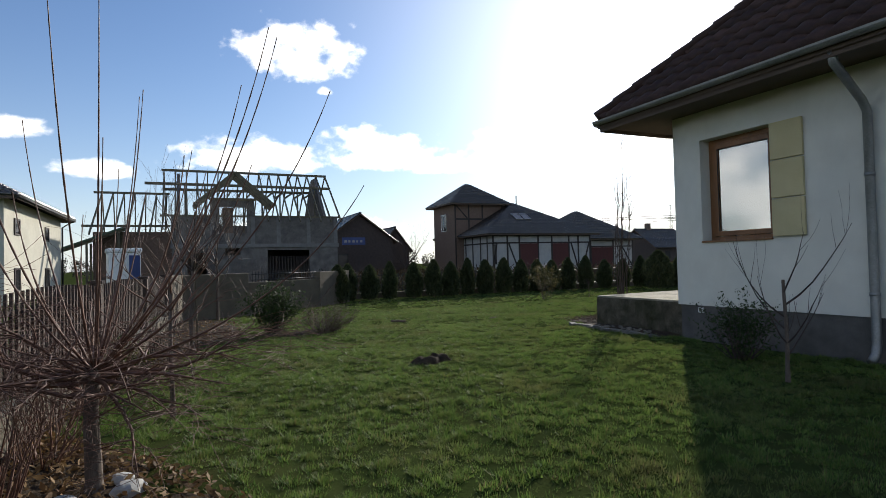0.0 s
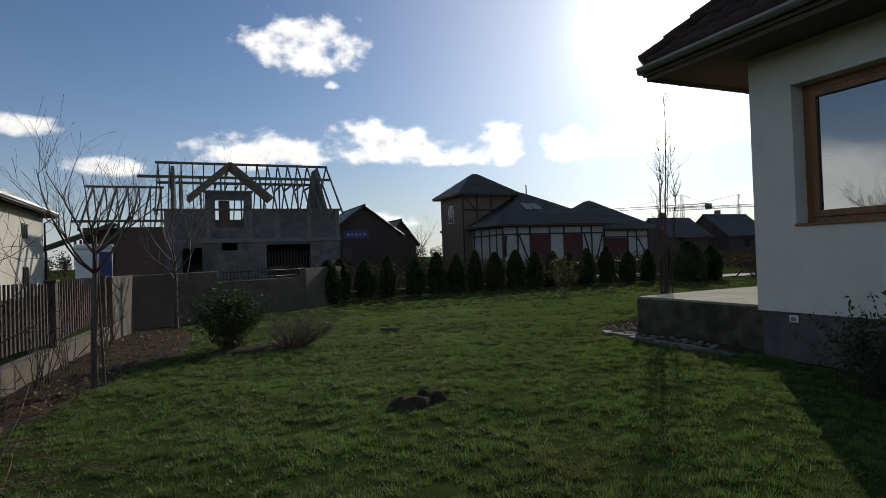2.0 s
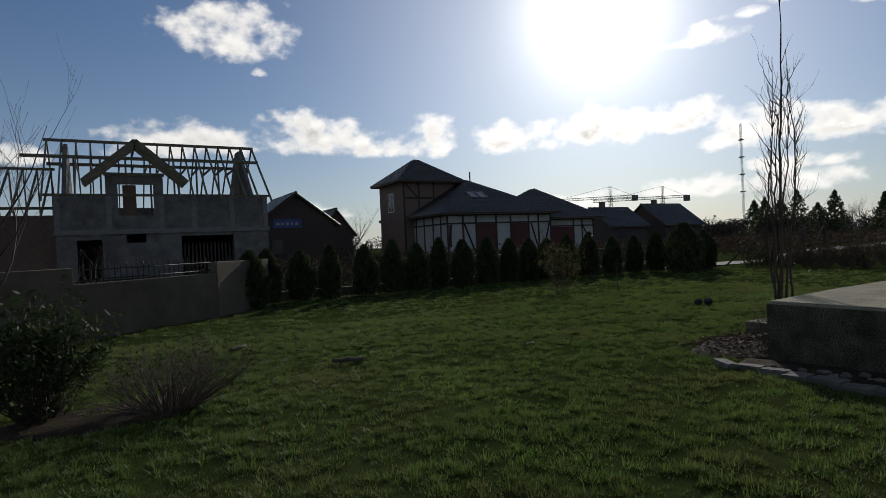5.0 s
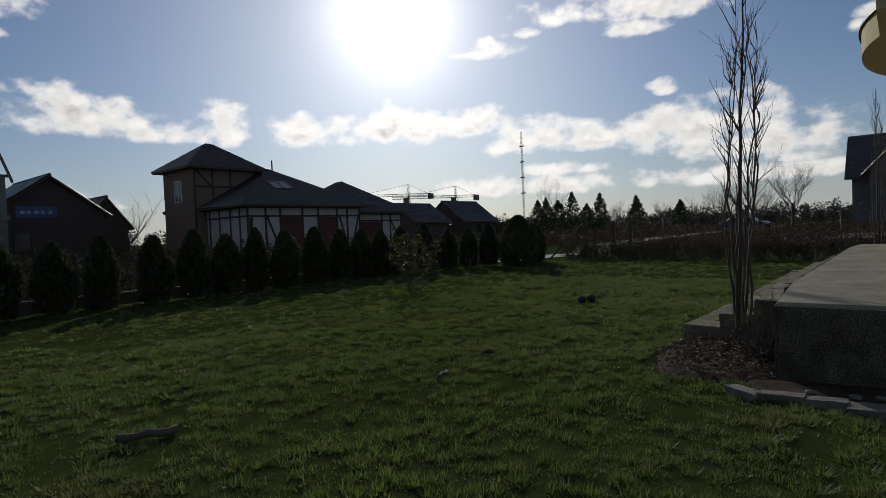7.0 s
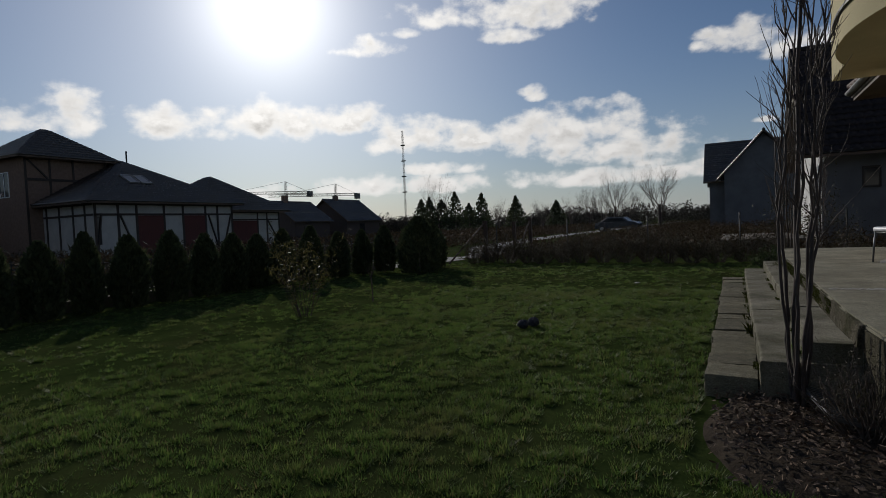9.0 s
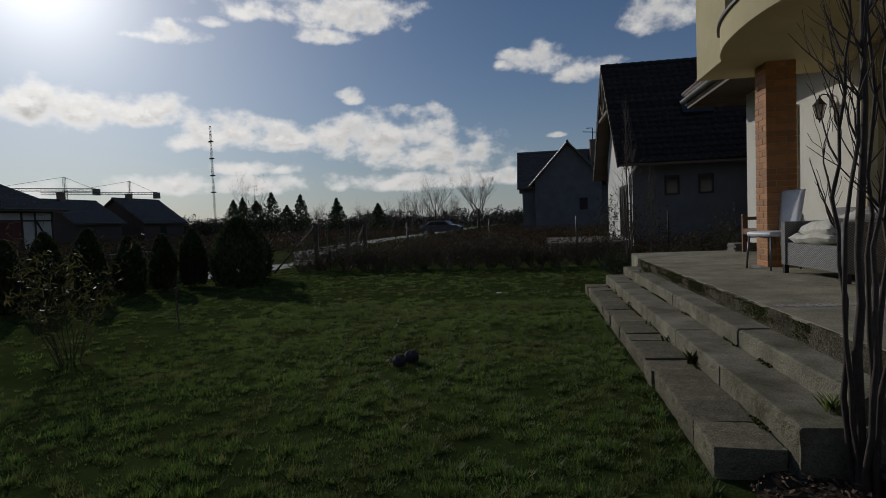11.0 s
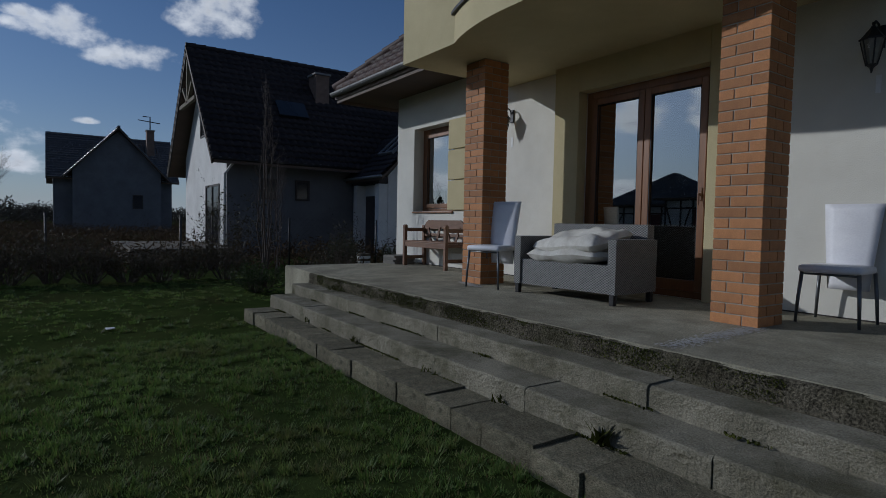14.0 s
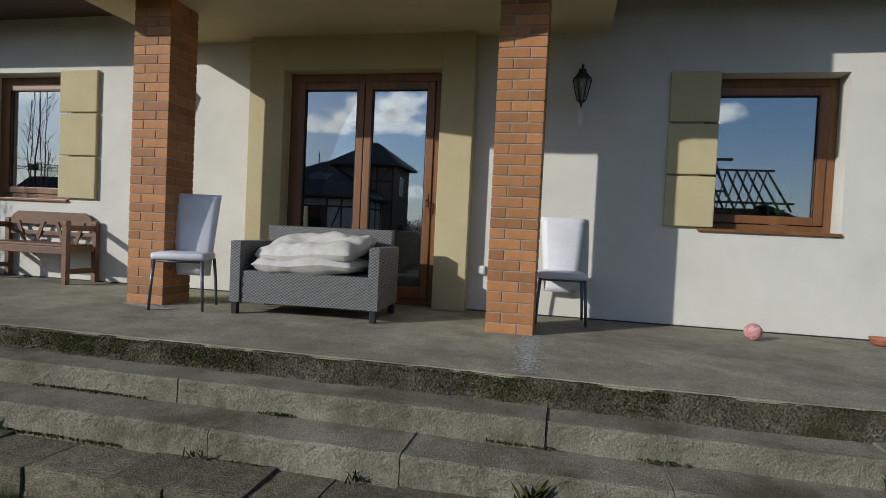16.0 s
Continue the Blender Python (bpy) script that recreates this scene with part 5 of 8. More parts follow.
def thuja(at, h, w, seed):
    """A dense columnar conifer: stem inside an egg of tiny upright sprays."""
    rnd = np.random.default_rng(seed)
    root = empty("thuja", at)
    v, f = tube_arrays([([(0, 0, 0), (0, 0, h * 0.8)], [0.03, 0.008])], 6)
    put("trunk", fast_mesh("trunk", v, f, M["bark"]), root)
    n = 4200
    t = rnd.random(n) ** 0.9
    prof = np.where(t < 0.4, 0.80 + 0.20 * np.sin(t / 0.4 * np.pi / 2), np.clip(1 - ((t - 0.4) / 0.61) ** 1.7, 0.03, 1) ** 0.75)
    a = rnd.uniform(0, 2 * np.pi, n)
    lob = 1 + 0.16 * np.sin(3 * a + seed) * np.sin(7 * t + seed * 1.7) + 0.10 * rnd.normal(size=n)
    r = w / 2 * prof * lob * (1 - 0.35 * rnd.random(n) ** 2)
    c = np.stack([r * np.cos(a), r * np.sin(a), 0.04 + t * h], 1)
    d = np.stack([np.cos(a) * 0.5, np.sin(a) * 0.5, np.full(n, 1.0)], 1) + rnd.normal(size=(n, 3)) * 0.3
    d /= np.linalg.norm(d, axis=1, keepdims=True)
    s = rnd.uniform(0.04, 0.085, (n, 1))
    side = np.cross(d, rnd.normal(size=(n, 3)))
    side /= np.linalg.norm(side, axis=1, keepdims=True) + 1e-9
    V = np.stack([c - d * s * 0.5, c - side * s * 0.42, c + d * s, c + side * s * 0.42], 1).reshape(-1, 3)
    put("crown", fast_mesh("crown", V, np.arange(4 * n).reshape(n, 4), M["thuja"]), root)
    return tagged(root, "dark green columnar thuja in a row by the fence", "thuja", "thuja row")


def leafy_shrub(name, at, rx, ry, h, n_twigs, n_leaves, leaf, size, seed, label, category, aspect=2.2, twig=None, per_twig=True):
    rnd = np.random.default_rng(seed)
    root = empty(name, at)
    paths = []
    for k in range(n_twigs):
        a, r = rnd.uniform(0, 6.28), rnd.random() ** 0.5
        b = np.array([math.cos(a) * rx * r * 0.25, math.sin(a) * ry * r * 0.25, 0])
        e = np.array([math.cos(a) * rx * r, math.sin(a) * ry * r, h * (1 - 0.35 * r * r) * rnd.uniform(0.7, 1.1)])
        L = np.linalg.norm(e - b)
        grow(rnd, b, e - b, L, 0.007, 1, paths, spread=0.5, up=0.3, kids=(2, 5), wiggle=0.12, nodes=5)
    v, f = tube_arrays(paths, 4)
    put("crown", fast_mesh("crown", v, f, twig or M["bark_dark"], True), root)
    if n_leaves:
        P = [np.asarray(p[0]) for p in paths]
        pick = rnd.integers(0, len(P), n_leaves)
        c = np.array([P[i][max(1, min(len(P[i]) - 1, int(len(P[i]) * rnd.random() ** 0.6)))] for i in pick]) + rnd.normal(size=(n_leaves, 3)) * size * 0.9
        c[:, 2] = np.abs(c[:, 2])
        v, f = leaf_cloud(c, size, rnd, aspect)
        put("foliage", fast_mesh("foliage", v, f, leaf), root)
    return tagged(root, label, category)


# the row of thujas at the far edge of the lawn
for i in range(19):
    rr = random.Random(100 + i)
    xx = -4.15 + i * 0.815 + rr.uniform(-0.06, 0.06)
    thuja((xx, 13.3 + 0.12 * math.sin(i * 1.3) - max(0, xx - 6) * 0.34, 0), rr.uniform(1.18, 1.42), rr.uniform(0.50, 0.64), 100 + i)
for i, (x, y, h, w) in enumerate(((-4.75, 12.55, 1.25, 0.75), (8.55, 11.0, 1.55, 1.15), (10.3, 11.5, 1.3, 0.8))):
    thuja((x, y, 0), h, w, 140 + i)

# columnar trees of upright stems by the steps and beyond the terrace
def column_tree(at, h, seed, stems, label, width=0.22, lean=(0.0, 0.0)):
    """Thin stems that start from one root, run up bundled together and carry short upright knobbly twigs."""
    rnd = np.random.default_rng(seed)
    root = empty("columnar_tree", at)
    paths = []
    for k in range(stems):
        a = 2 * math.pi * k / stems + rnd.uniform(-0.4, 0.4)
        hh = h * (1.0 if k == 0 else rnd.uniform(0.62, 0.97))
        pts, wob, n = [], rnd.normal(size=2) * 0.02, 18
        for i in range(n + 1):
            t = i / n
            wob = wob * 0.75 + rnd.normal(size=2) * 0.010
            r = width * (0.10 + 0.9 * math.sin(math.pi * min(1.0, 0.85 * t * hh / h + 0.04))) * (0.25 if k == 0 else rnd.uniform(0.85, 1.1))
            q = t * hh / h
            pts.append(np.array([math.cos(a + t * 1.1) * r + wob[0] + lean[0] * q, math.sin(a + t * 1.1) * r + wob[1] + lean[1] * q, hh * t]))
        base = (0.021 if k == 0 else rnd.uniform(0.011, 0.017)) * h / 3.75
        rad = [max(0.003, base * (1 - 0.82 * i / n) * (1.12 if i % 3 == 0 else 0.95)) for i in range(n + 1)]
        v, f = tube_arrays([(pts, rad)], 7)
        put("stem", fast_mesh("stem", v, f, M["bark_dark"], True), root)
        for j in range(15):
            i = int(rnd.integers(8, n))
            b = a + rnd.normal() * 0.9
            d = np.array([math.cos(b) * 0.5, math.sin(b) * 0.5, 1.0])
            grow(rnd, pts[i], d, rnd.uniform(0.15, 0.48), 0.0055, 1, paths, spread=0.38, up=0.55, kids=(1, 4), wiggle=0.16, nodes=5)
    v, f = tube_arrays(paths, 4)
    put("crown", fast_mesh("crown", v, f, M["bark_dark"], True), root)
    return tagged(root, label, "tree", "columnar trees")


column_tree((-0.95, 2.76, 0), 4.0, 5, 7, "bare columnar tree of bundled upright stems beside the steps", 0.13, (0.06, -0.10))
column_tree((9.65, 2.05, 0), 4.0, 9, 6, "bare columnar tree beyond the end of the terrace", 0.14)
column_tree((11.5, 1.2, 0), 2.6, 12, 4, "small bare columnar tree near the hedge", 0.12)

# trees along the fence
rw = random.Random(91)
W0 = []
for ex, ey, ez in ((0.90, -0.90, 2.54), (0.95, -0.84, 2.52), (1.20, -0.95, 2.23), (1.36, -0.99, 1.73), (0.80, -0.50, 2.35), (0.15, -0.88, 2.60), (-0.05, -0.90, 2.62), (0.30, -0.40, 2.3), (0.24, 0.3, 2.45),
                   (-0.35, 0.1, 2.2), (-0.6, -0.3, 2.1), (-0.45, -0.7, 2.3), (0.55, 0.2, 2.1), (-0.9, 0.0, 1.8), (0.1, 0.5, 2.0), (0.62, -0.2, 1.9)):
    W0.append(((0.01, 0, 0.72), (ex, ey, ez), (0.22 * ex, 0.22 * ey, -0.22)))
    if rw.random() < 0.4:
        W0.append(((0.01, 0, 0.72), (ex * 0.7 + rw.uniform(-0.2, 0.2), ey * 0.8 + rw.uniform(-0.2, 0.2), ez * 0.75), (0.2 * ex, 0.2 * ey, -0.12)))
bare_tree("fruit_tree", (-10.11, -2.96, 0), 21, 0.78, 0.050, 19, 0.92, 2, "young bare fruit tree with drooping twigs and long whips", "tree", M["bark"], M["bark_red"], 1.2, -0.20, (7, 11), (0.0, 0), 0.75, W0, 0.17, False, 0.6, 0.86)
bare_tree("fruit_tree", (-9.72, -1.17, 0), 22, 1.25, 0.022, 7, 0.75, 2, "thin bare fruit tree with a crooked green stem", "tree", M["bark"], M["bark_red"], 0.8, 0.1, (3, 6), (-0.03, 0.02), 0.6, (), 0.16, False, 0.62, 0.6)
bare_tree("fruit_tree", (-9.52, 2.5, 0), 23, 1.7, 0.034, 8, 1.15, 2, "bare young fruit tree tied to a stake", "tree", M["bark"], M["bark_dark"], 0.75, 0.3, (4, 7), (0.03, 0), 0.5, (), 0.12, True, 0.58, 0.80)
bare_tree("fruit_tree", (-8.86, 8.3, 0), 24, 1.55, 0.042, 10, 1.65, 2, "bare fruit tree with ascending branches by the wall", "tree", M["bark"], M["bark_dark"], 0.6, 0.35, (3, 6), (0.0, 0.02), 0.5, (), 0.12, False, 0.6, 0.6)
bare_tree("young_tree", (-4.0, -3.0, 0), 25, 1.05, 0.022, 8, 0.95, 1, "bare sapling with upright twigs near the house wall", "tree", M["bark"], M["bark_dark"], 0.85, 0.55, (2, 4), (0, 0), 0.45, (), 0.06, False, 0.55, 0.35)
bare_tree("sapling", (3.2, 8.95, 0), 26, 0.55, 0.014, 4, 0.35, 1, "tiny bare sapling on the lawn", "tree", M["bark"], M["bark_dark"], 0.5, 0.4, (2, 4))
bare_tree("young_tree", (-7.9, 10.2, 0), 28, 0.75, 0.022, 7, 0.75, 2, "small bare tree in front of the garden wall", "tree", M["bark"], M["bark"], 0.9, 0.2, (3, 5))
rs = random.Random(8)
for i in range(17):
    y = -6.0 + i * 0.76 + rs.uniform(-0.25, 0.25)
    red = y < 1.0
    leafy_shrub("bare_shrub", (-10.38 + 0.1 * y + rs.uniform(-0.1, 0.15), y, 0), 0.45 if red else 0.28, 0.5 if red else 0.34, rs.uniform(0.55, 0.95) if red else rs.uniform(0.6, 1.15), rs.randint(5, 9) + (16 if red else 0), 0, None, 0, 60 + i,
                "leafless reddish shrub shoots along the fence" if red else "leafless thin shrub shoots along the fence", "shrub", twig=M["bark_red"] if red else M["bark_dark"])
leafy_shrub("spiky_shrub", (-10.25, 0.55, 0), 0.36, 0.36, 0.40, 36, 420, M["moss"], 0.05, 57, "low spiky green shrub at the foot of the fence", "shrub", 5.0)
for i in range(7):
    leafy_shrub("bare_shrub", (-9.3 + i * 0.5, 8.9 + i * 0.42, 0), 0.25, 0.3, rs.uniform(0.7, 1.2), 7, 0, None, 0, 90 + i, "leafless thin shrub by the garden wall", "shrub", twig=M["bark_dark"])
leafy_shrub("evergreen_shrub", (-7.98, 4.65, 0), 0.56, 0.5, 0.76, 60, 3600, M["evergreen"], 0.034, 31, "dark evergreen shrub with glossy leaves on the lawn", "shrub")
leafy_shrub("thorny_shrub", (-7.10, 4.35, 0), 0.78, 0.60, 0.46, 110, 700, M["moss"], 0.018, 32, "low tangled twiggy shrub with few leaves", "shrub", twig=M["bark"])
leafy_shrub("dark_shrub", (-3.25, -1.9, 0), 0.42, 0.55, 0.62, 45, 2000, M["evergreen"], 0.026, 33, "dark bushy shrub at the house wall", "shrub")
leafy_shrub("leafy_sapling", (1.42, 8.98, 0), 0.52, 0.45, 1.22, 15, 950, M["willow_leaf"], 0.040, 34, "young tree with narrow drooping dry leaves", "tree", 4.5)
leafy_shrub("lavender_bush", (-1.42, 2.45, 0), 0.42, 0.34, 0.42, 70, 900, M["hedge_leaf"], 0.014, 35, "greyish lavender bush in the mulch bed", "shrub", 3.5, M["bark"])
leafy_shrub("low_conifer", (9.05, 2.35, 0), 0.5, 0.5, 0.42, 40, 2200, M["evergreen"], 0.024, 36, "low dark conifer at the end of the steps", "shrub")
leafy_shrub("low_shrub", (9.2, 1.0, 0), 0.45, 0.5, 0.75, 30, 700, M["hedge_leaf"], 0.026, 37, "leafy shrub beyond the terrace end", "shrub")
leafy_shrub("low_shrub", (12.2, -0.8, 0), 0.6, 0.6, 1.1, 34, 900, M["hedge_leaf"], 0.03, 38, "leafy shrub near the neighbouring house", "shrub")

# the leafy hedge to the east
rh = random.Random(44)
for i in range(15):
    t = i / 14
    leafy_shrub("hedge_shrub", (12.1 - 0.5 * (1 - t) + rh.uniform(-0.2, 0.2), 2.3 + 8.6 * t, 0), 0.6, 0.6, rh.uniform(0.55, 0.95), 44, 1300, M["hedge_leaf"], 0.028, 200 + i, "half-bare leafy hedge shrub along the wire fence", "shrub")

# ---------------------------------------------------------------- boundaries
def picket_fence():
    root = empty("picket_fence", (-10.35, 0, 0))
    bm = bmesh.new()
    box_bm(bm, (-0.09, -10, -0.1), (0.09, 7.0, 0.30), 0.01)
    part("base_wall", bm, M["garden_wall"], root, "low pale concrete base wall")
    ys = [-8.5, -5.3, -2.1, 1.1, 4.35, 6.9]
    for y in ys:
        bm = bmesh.new()
        box_bm(bm, (-0.06, y - 0.06, 0.28), (0.06, y + 0.06, 1.16), 0.012)
        box_bm(bm, (-0.075, y - 0.075, 1.16), (0.075, y + 0.075, 1.20), 0.008)
        part("post", bm, M["wood_dark"], root)
    bm = bmesh.new()
    box_bm(bm, (-0.012, -0.028, 0.0), (0.012, 0.028, 0.76), 0.004)
    for v in bm.verts:
        if v.co.z > 0.74:
            v.co.y *= 0.35
            v.co.z += 0.02
    me = bm_mesh("picket", bm, M["wood_dark"])
    for a, b in zip(ys, ys[1:]):
        for z in (0.50, 0.88, 0.98):
            bm = bmesh.new()
            box_bm(bm, (-0.04, a + 0.06, z), (-0.015, b - 0.06, z + 0.04), 0.004)
            part("rail", bm, M["wood_dark"], root)
        n = int((b - a - 0.2) / 0.115)
        for i in range(n):
            ob = new("picket", me)
            ob.parent = root
            ob.location = (0.005, a + 0.14 + i * 0.115, 0.36 + 0.05 * math.sin(math.pi * i / n))
    root.matrix_world = pose(-10.68, 0, 0, 0, 0, -5.7)
    return tagged(root, "dark brown picket fence on a low base wall", "fence")


picket_fence()


def wall_run(name, a, b, h, th, label):
    a, b = Vector((*a, 0)), Vector((*b, 0))
    d = b - a
    ob = box(name, (0, -th / 2, -0.1), (d.length, th / 2, h), M["garden_wall"], label=label, kind="structure", bevel=0.012)
    ob.matrix_world = pose(a.x, a.y, 0, 0, 0, math.degrees(math.atan2(d.y, d.x)))
    return ob


wall_run("wall_garden_end", (-9.95, 7.0), (-9.72, 8.2), 1.17, 0.2, "pale sunlit concrete garden wall")
wall_run("wall_garden_high", (-9.72, 8.2), (-8.05, 9.65), 1.16, 0.2, "grey concrete garden wall in shade")
wall_run("wall_garden_low", (-8.05, 9.65), (-5.7, 11.45), 0.90, 0.2, "lower grey concrete garden wall")
wall_run("wall_garden_east", (-5.7, 11.45), (-4.3, 13.05), 1.12, 0.2, "grey concrete garden wall in shade")


def spiked_fence(name, a, b, z0, h, gap, label):
    a, b = Vector((*a, z0)), Vector((*b, z0))
    d = b - a
    root = empty(name, a, math.degrees(math.atan2(d.y, d.x)))
    L_ = d.length
    for z in (0.06, h - 0.10):
        tube("rail", [(0, 0, z), (L_, 0, z)], 0.012, M["iron"], root, 6)
    v, f = tube_arrays([([(0, 0, 0), (0, 0, h - 0.05), (0, 0, h)], [0.010, 0.010, 0.002])], 5)
    me = fast_mesh("bar", v, f, M["iron"])
    n = int(L_ / gap)
    for i in range(n):
        ob = new("bar", me)
        ob.parent = root
        ob.location = (gap / 2 + i * gap, 0, 0)
    return tagged(root, label, "fence")


spiked_fence("iron_fence", (-7.9, 9.78), (-5.75, 11.42), 0.90, 0.32, 0.11, "short black iron spikes on the garden wall")
spiked_fence("iron_fence", (-4.2, 14.3), (10.5, 13.6), 0.22, 0.75, 0.14, "black iron fence behind the thujas")
wall_run("wall_fence_base", (-4.2, 14.3), (10.5, 13.6), 0.22, 0.16, "low pale base wall under the iron fence")


def wire_fence(pts, h, label):
    root = empty("wire_fence", (0, 0, 0))
    paths = []
    for a, b in zip(pts, pts[1:]):
        a, b = np.array(a), np.array(b)
        L_ = np.linalg.norm(b - a)
        d = (b - a) / L_
        k = int(L_ / 2.2)
        for i in range(k + 1):
            p = a + d * min(L_, i * L_ / max(k, 1))
            tube("post", [(p[0], p[1], 0), (p[0], p[1], h)], 0.022, M["iron"], root, 7)
        s = 0.16
        for sgn in (-1, 1):
            for x in np.arange(-h, L_ + h, s):
                x0, x1 = (x, x + h) if sgn > 0 else (x + h, x)
                z0, z1 = 0.05, h
                lo, hi = max(0, min(x0, x1)), min(L_, max(x0, x1))
                if hi - lo < 0.05:
                    continue
                zz = lambda q: z0 + (z1 - z0) * (q - x0) / (x1 - x0)
                A, B = a + d * lo, a + d * hi
                paths.append(([(A[0], A[1], zz(lo)), (B[0], B[1], zz(hi))], [0.0013, 0.0013]))
    v, f = tube_arrays(paths, 3)
    put("wire_mesh", fast_mesh("wire_mesh", v, f, M["iron"]), root)
    return tagged(root, label, "fence")


wire_fence([(10.6, 12.6), (12.9, 10.4), (12.7, 0.5), (13.2, -7.0)], 1.35, "wire mesh fence on thin posts beyond the hedge")


def braced_post(at, h, braces):
    """A thick fence post with slanting struts."""
    root = empty("fence_post", (*at, 0))
    bm = bmesh.new()
    box_bm(bm, (-0.06, -0.06, 0), (0.06, 0.06, h), 0.01)
    part("post", bm, M["wood_dark"], root)
    for dx, dy in braces:
        tube("strut", [(dx, dy, 0.0), (dx * 0.06, dy * 0.06, h * 0.92)], 0.028, M["wood_dark"], root, 7)
    return tagged(root, "dark wooden corner post with slanting struts", "fence post", "corner posts")


braced_post((13.0, 10.85), 1.42, ((-1.05, 0.95),))
braced_post((14.4, 10.3), 1.36, ())
braced_post((15.2, 9.95), 1.46, ((-0.75, 0.35),))
tb = tube("fence_rail", [(13.0, 10.85, 0.42), (14.4, 10.3, 0.42), (15.2, 9.95, 0.42)], 0.02, M["wood_dark"], None, 6, "thin dark rail between the corner posts", category="fence rail")

# ---------------------------------------------------------------- beds and bits on the lawn
def patch(name, outline, z, mat, label, seed, rough=0.02):
    """A low uneven mound over a plan outline."""
    xs, ys = [p[0] for p in outline], [p[1] for p in outline]
    cx, cy = sum(xs) / len(xs), sum(ys) / len(ys)
    V, F, R, n = [(cx, cy, z)], [], 9, len(outline)
    for r in range(1, R + 1):
        for k, (x, y) in enumerate(outline):
            t = r / R
            px, py = cx + (x - cx) * t, cy + (y - cy) * t
            V.append((px, py, (z * (1 - t ** 4) + rough * noise.noise(Vector((px * 9, py * 9, seed)))) if r < R else -0.03))
    for k in range(n):
        F.append((0, 1 + k, 1 + (k + 1) % n))
    for r in range(R - 1):
        for k in range(n):
            F.append((1 + r * n + k, 1 + (r + 1) * n + k, 1 + (r + 1) * n + (k + 1) % n, 1 + r * n + (k + 1) % n))
    return put(name, mesh_from(name, V, F, mat, True), label=label, kind="structure")


def ring_pts(cx, cy, rx, ry, n, seed, rot=0.0, w=0.25):
    out = []
    for k in range(n):
        a = 2 * math.pi * k / n
        r = 1 + w * noise.noise(Vector((math.cos(a) * 1.3 + seed, math.sin(a) * 1.3, seed)))
        x, y = rx * r * math.cos(a), ry * r * math.sin(a)
        out.append((cx + x * math.cos(rot) - y * math.sin(rot), cy + x * math.sin(rot) + y * math.cos(rot)))
    return out


patch("ground_mulch_bed", ring_pts(-1.35, 2.72, 0.98, 0.60, 28, 3), 0.05, M["soil"], "dark soil bed under bark mulch", 3)
patch("ground_gravel_bed", ring_pts(-2.25, 1.2, 0.42, 1.25, 28, 5), 0.03, M["soil"], "dark soil strip at the terrace side", 5)
def lawn_edge(y):
    """x of the lawn's edge on the fence side."""
    return np.interp(y, [-8, -4.2, -3.24, -2.64, -2.03, -1.75, -1.4, 0.0, 0.7, 1.15, 2.1, 3.5, 3.85, 4.5, 6.5, 8.8], [-9.2, -9.15, -9.38, -9.72, -10.14, -10.39, -10.62, -10.32, -10.1, -9.9, -9.6, -9.35, -9.05, -8.6, -8.5, -8.7])


def fence_bed():
    V, F, cols = [], [], 14
    ys = [-7.9 + 0.12 * i for i in range(139)]
    for y in ys:
        x1 = float(lawn_edge(y)) + 0.10 * noise.noise(Vector((y * 2.1, 0.3, 5)))
        x0 = -10.60 + 0.1 * y
        for c in range(cols + 1):
            t = c / cols
            x = x0 + max(0.05, x1 - x0) * t
            z = 0.035 * (1 - t ** 3) + 0.030 * noise.noise(Vector((x * 5, y * 5, 7))) + 0.018 * noise.noise(Vector((x * 17, y * 17, 2)))
            V.append((x, y, -0.03 if c == cols else max(z, 0.004)))
    for i in range(len(ys) - 1):
        for c in range(cols):
            q = i * (cols + 1) + c
            F.append((q, q + 1, q + cols + 2, q + cols + 1))
    put("ground_fence_bed", mesh_from("ground_fence_bed", V, F, M["soil"], True), label="bare dark soil along the fence", kind="structure")


fence_bed()
patch("ground_shrub_bed", ring_pts(-7.5, 4.5, 0.85, 0.42, 28, 6), 0.03, M["soil"], "dark soil under the shrubs", 8)
patch("molehill", ring_pts(-6.64, 0.08, 0.30, 0.17, 40, 9, 0.2, 0.7), 0.065, M["soil"], "dark lumpy molehill on the lawn", 9, 0.11)
rnd = np.random.default_rng(77)
c = np.stack([rnd.normal(-1.4, 0.48, 2600), rnd.normal(2.78, 0.28, 2600), rnd.uniform(0.03, 0.085, 2600)], 1)
c = c[(np.abs(c[:, 0] + 1.35) < 0.98) & (c[:, 1] < 3.25) & (c[:, 1] > 2.3) & ~((c[:, 0] > -0.65) & (c[:, 1] < 3.3))]
v, f = leaf_cloud(c, 0.022, rnd, 2.2, 0.35)
put("bark_mulch", fast_mesh("bark_mulch", v, f, M["mulch"]), label="scattered brown bark chips on the bed", kind="stuff")
ly = np.concatenate([rnd.uniform(-7.5, 8.0, 1500), rnd.uniform(-6.5, -1.7, 3800)])
lt = rnd.random(len(ly)) ** 0.8
lx = (-10.55 + 0.1 * ly) * (1 - lt) + lawn_edge(ly) * lt
c = np.stack([lx, ly, rnd.uniform(0.03, 0.075, len(ly))], 1)
v, f = leaf_cloud(c, 0.030, rnd, 1.8, 0.45)
put("fallen_leaves", fast_mesh("fallen_leaves", v, f, M["dry_leaf"]), label="fallen dry leaves on the bare soil", kind="stuff")
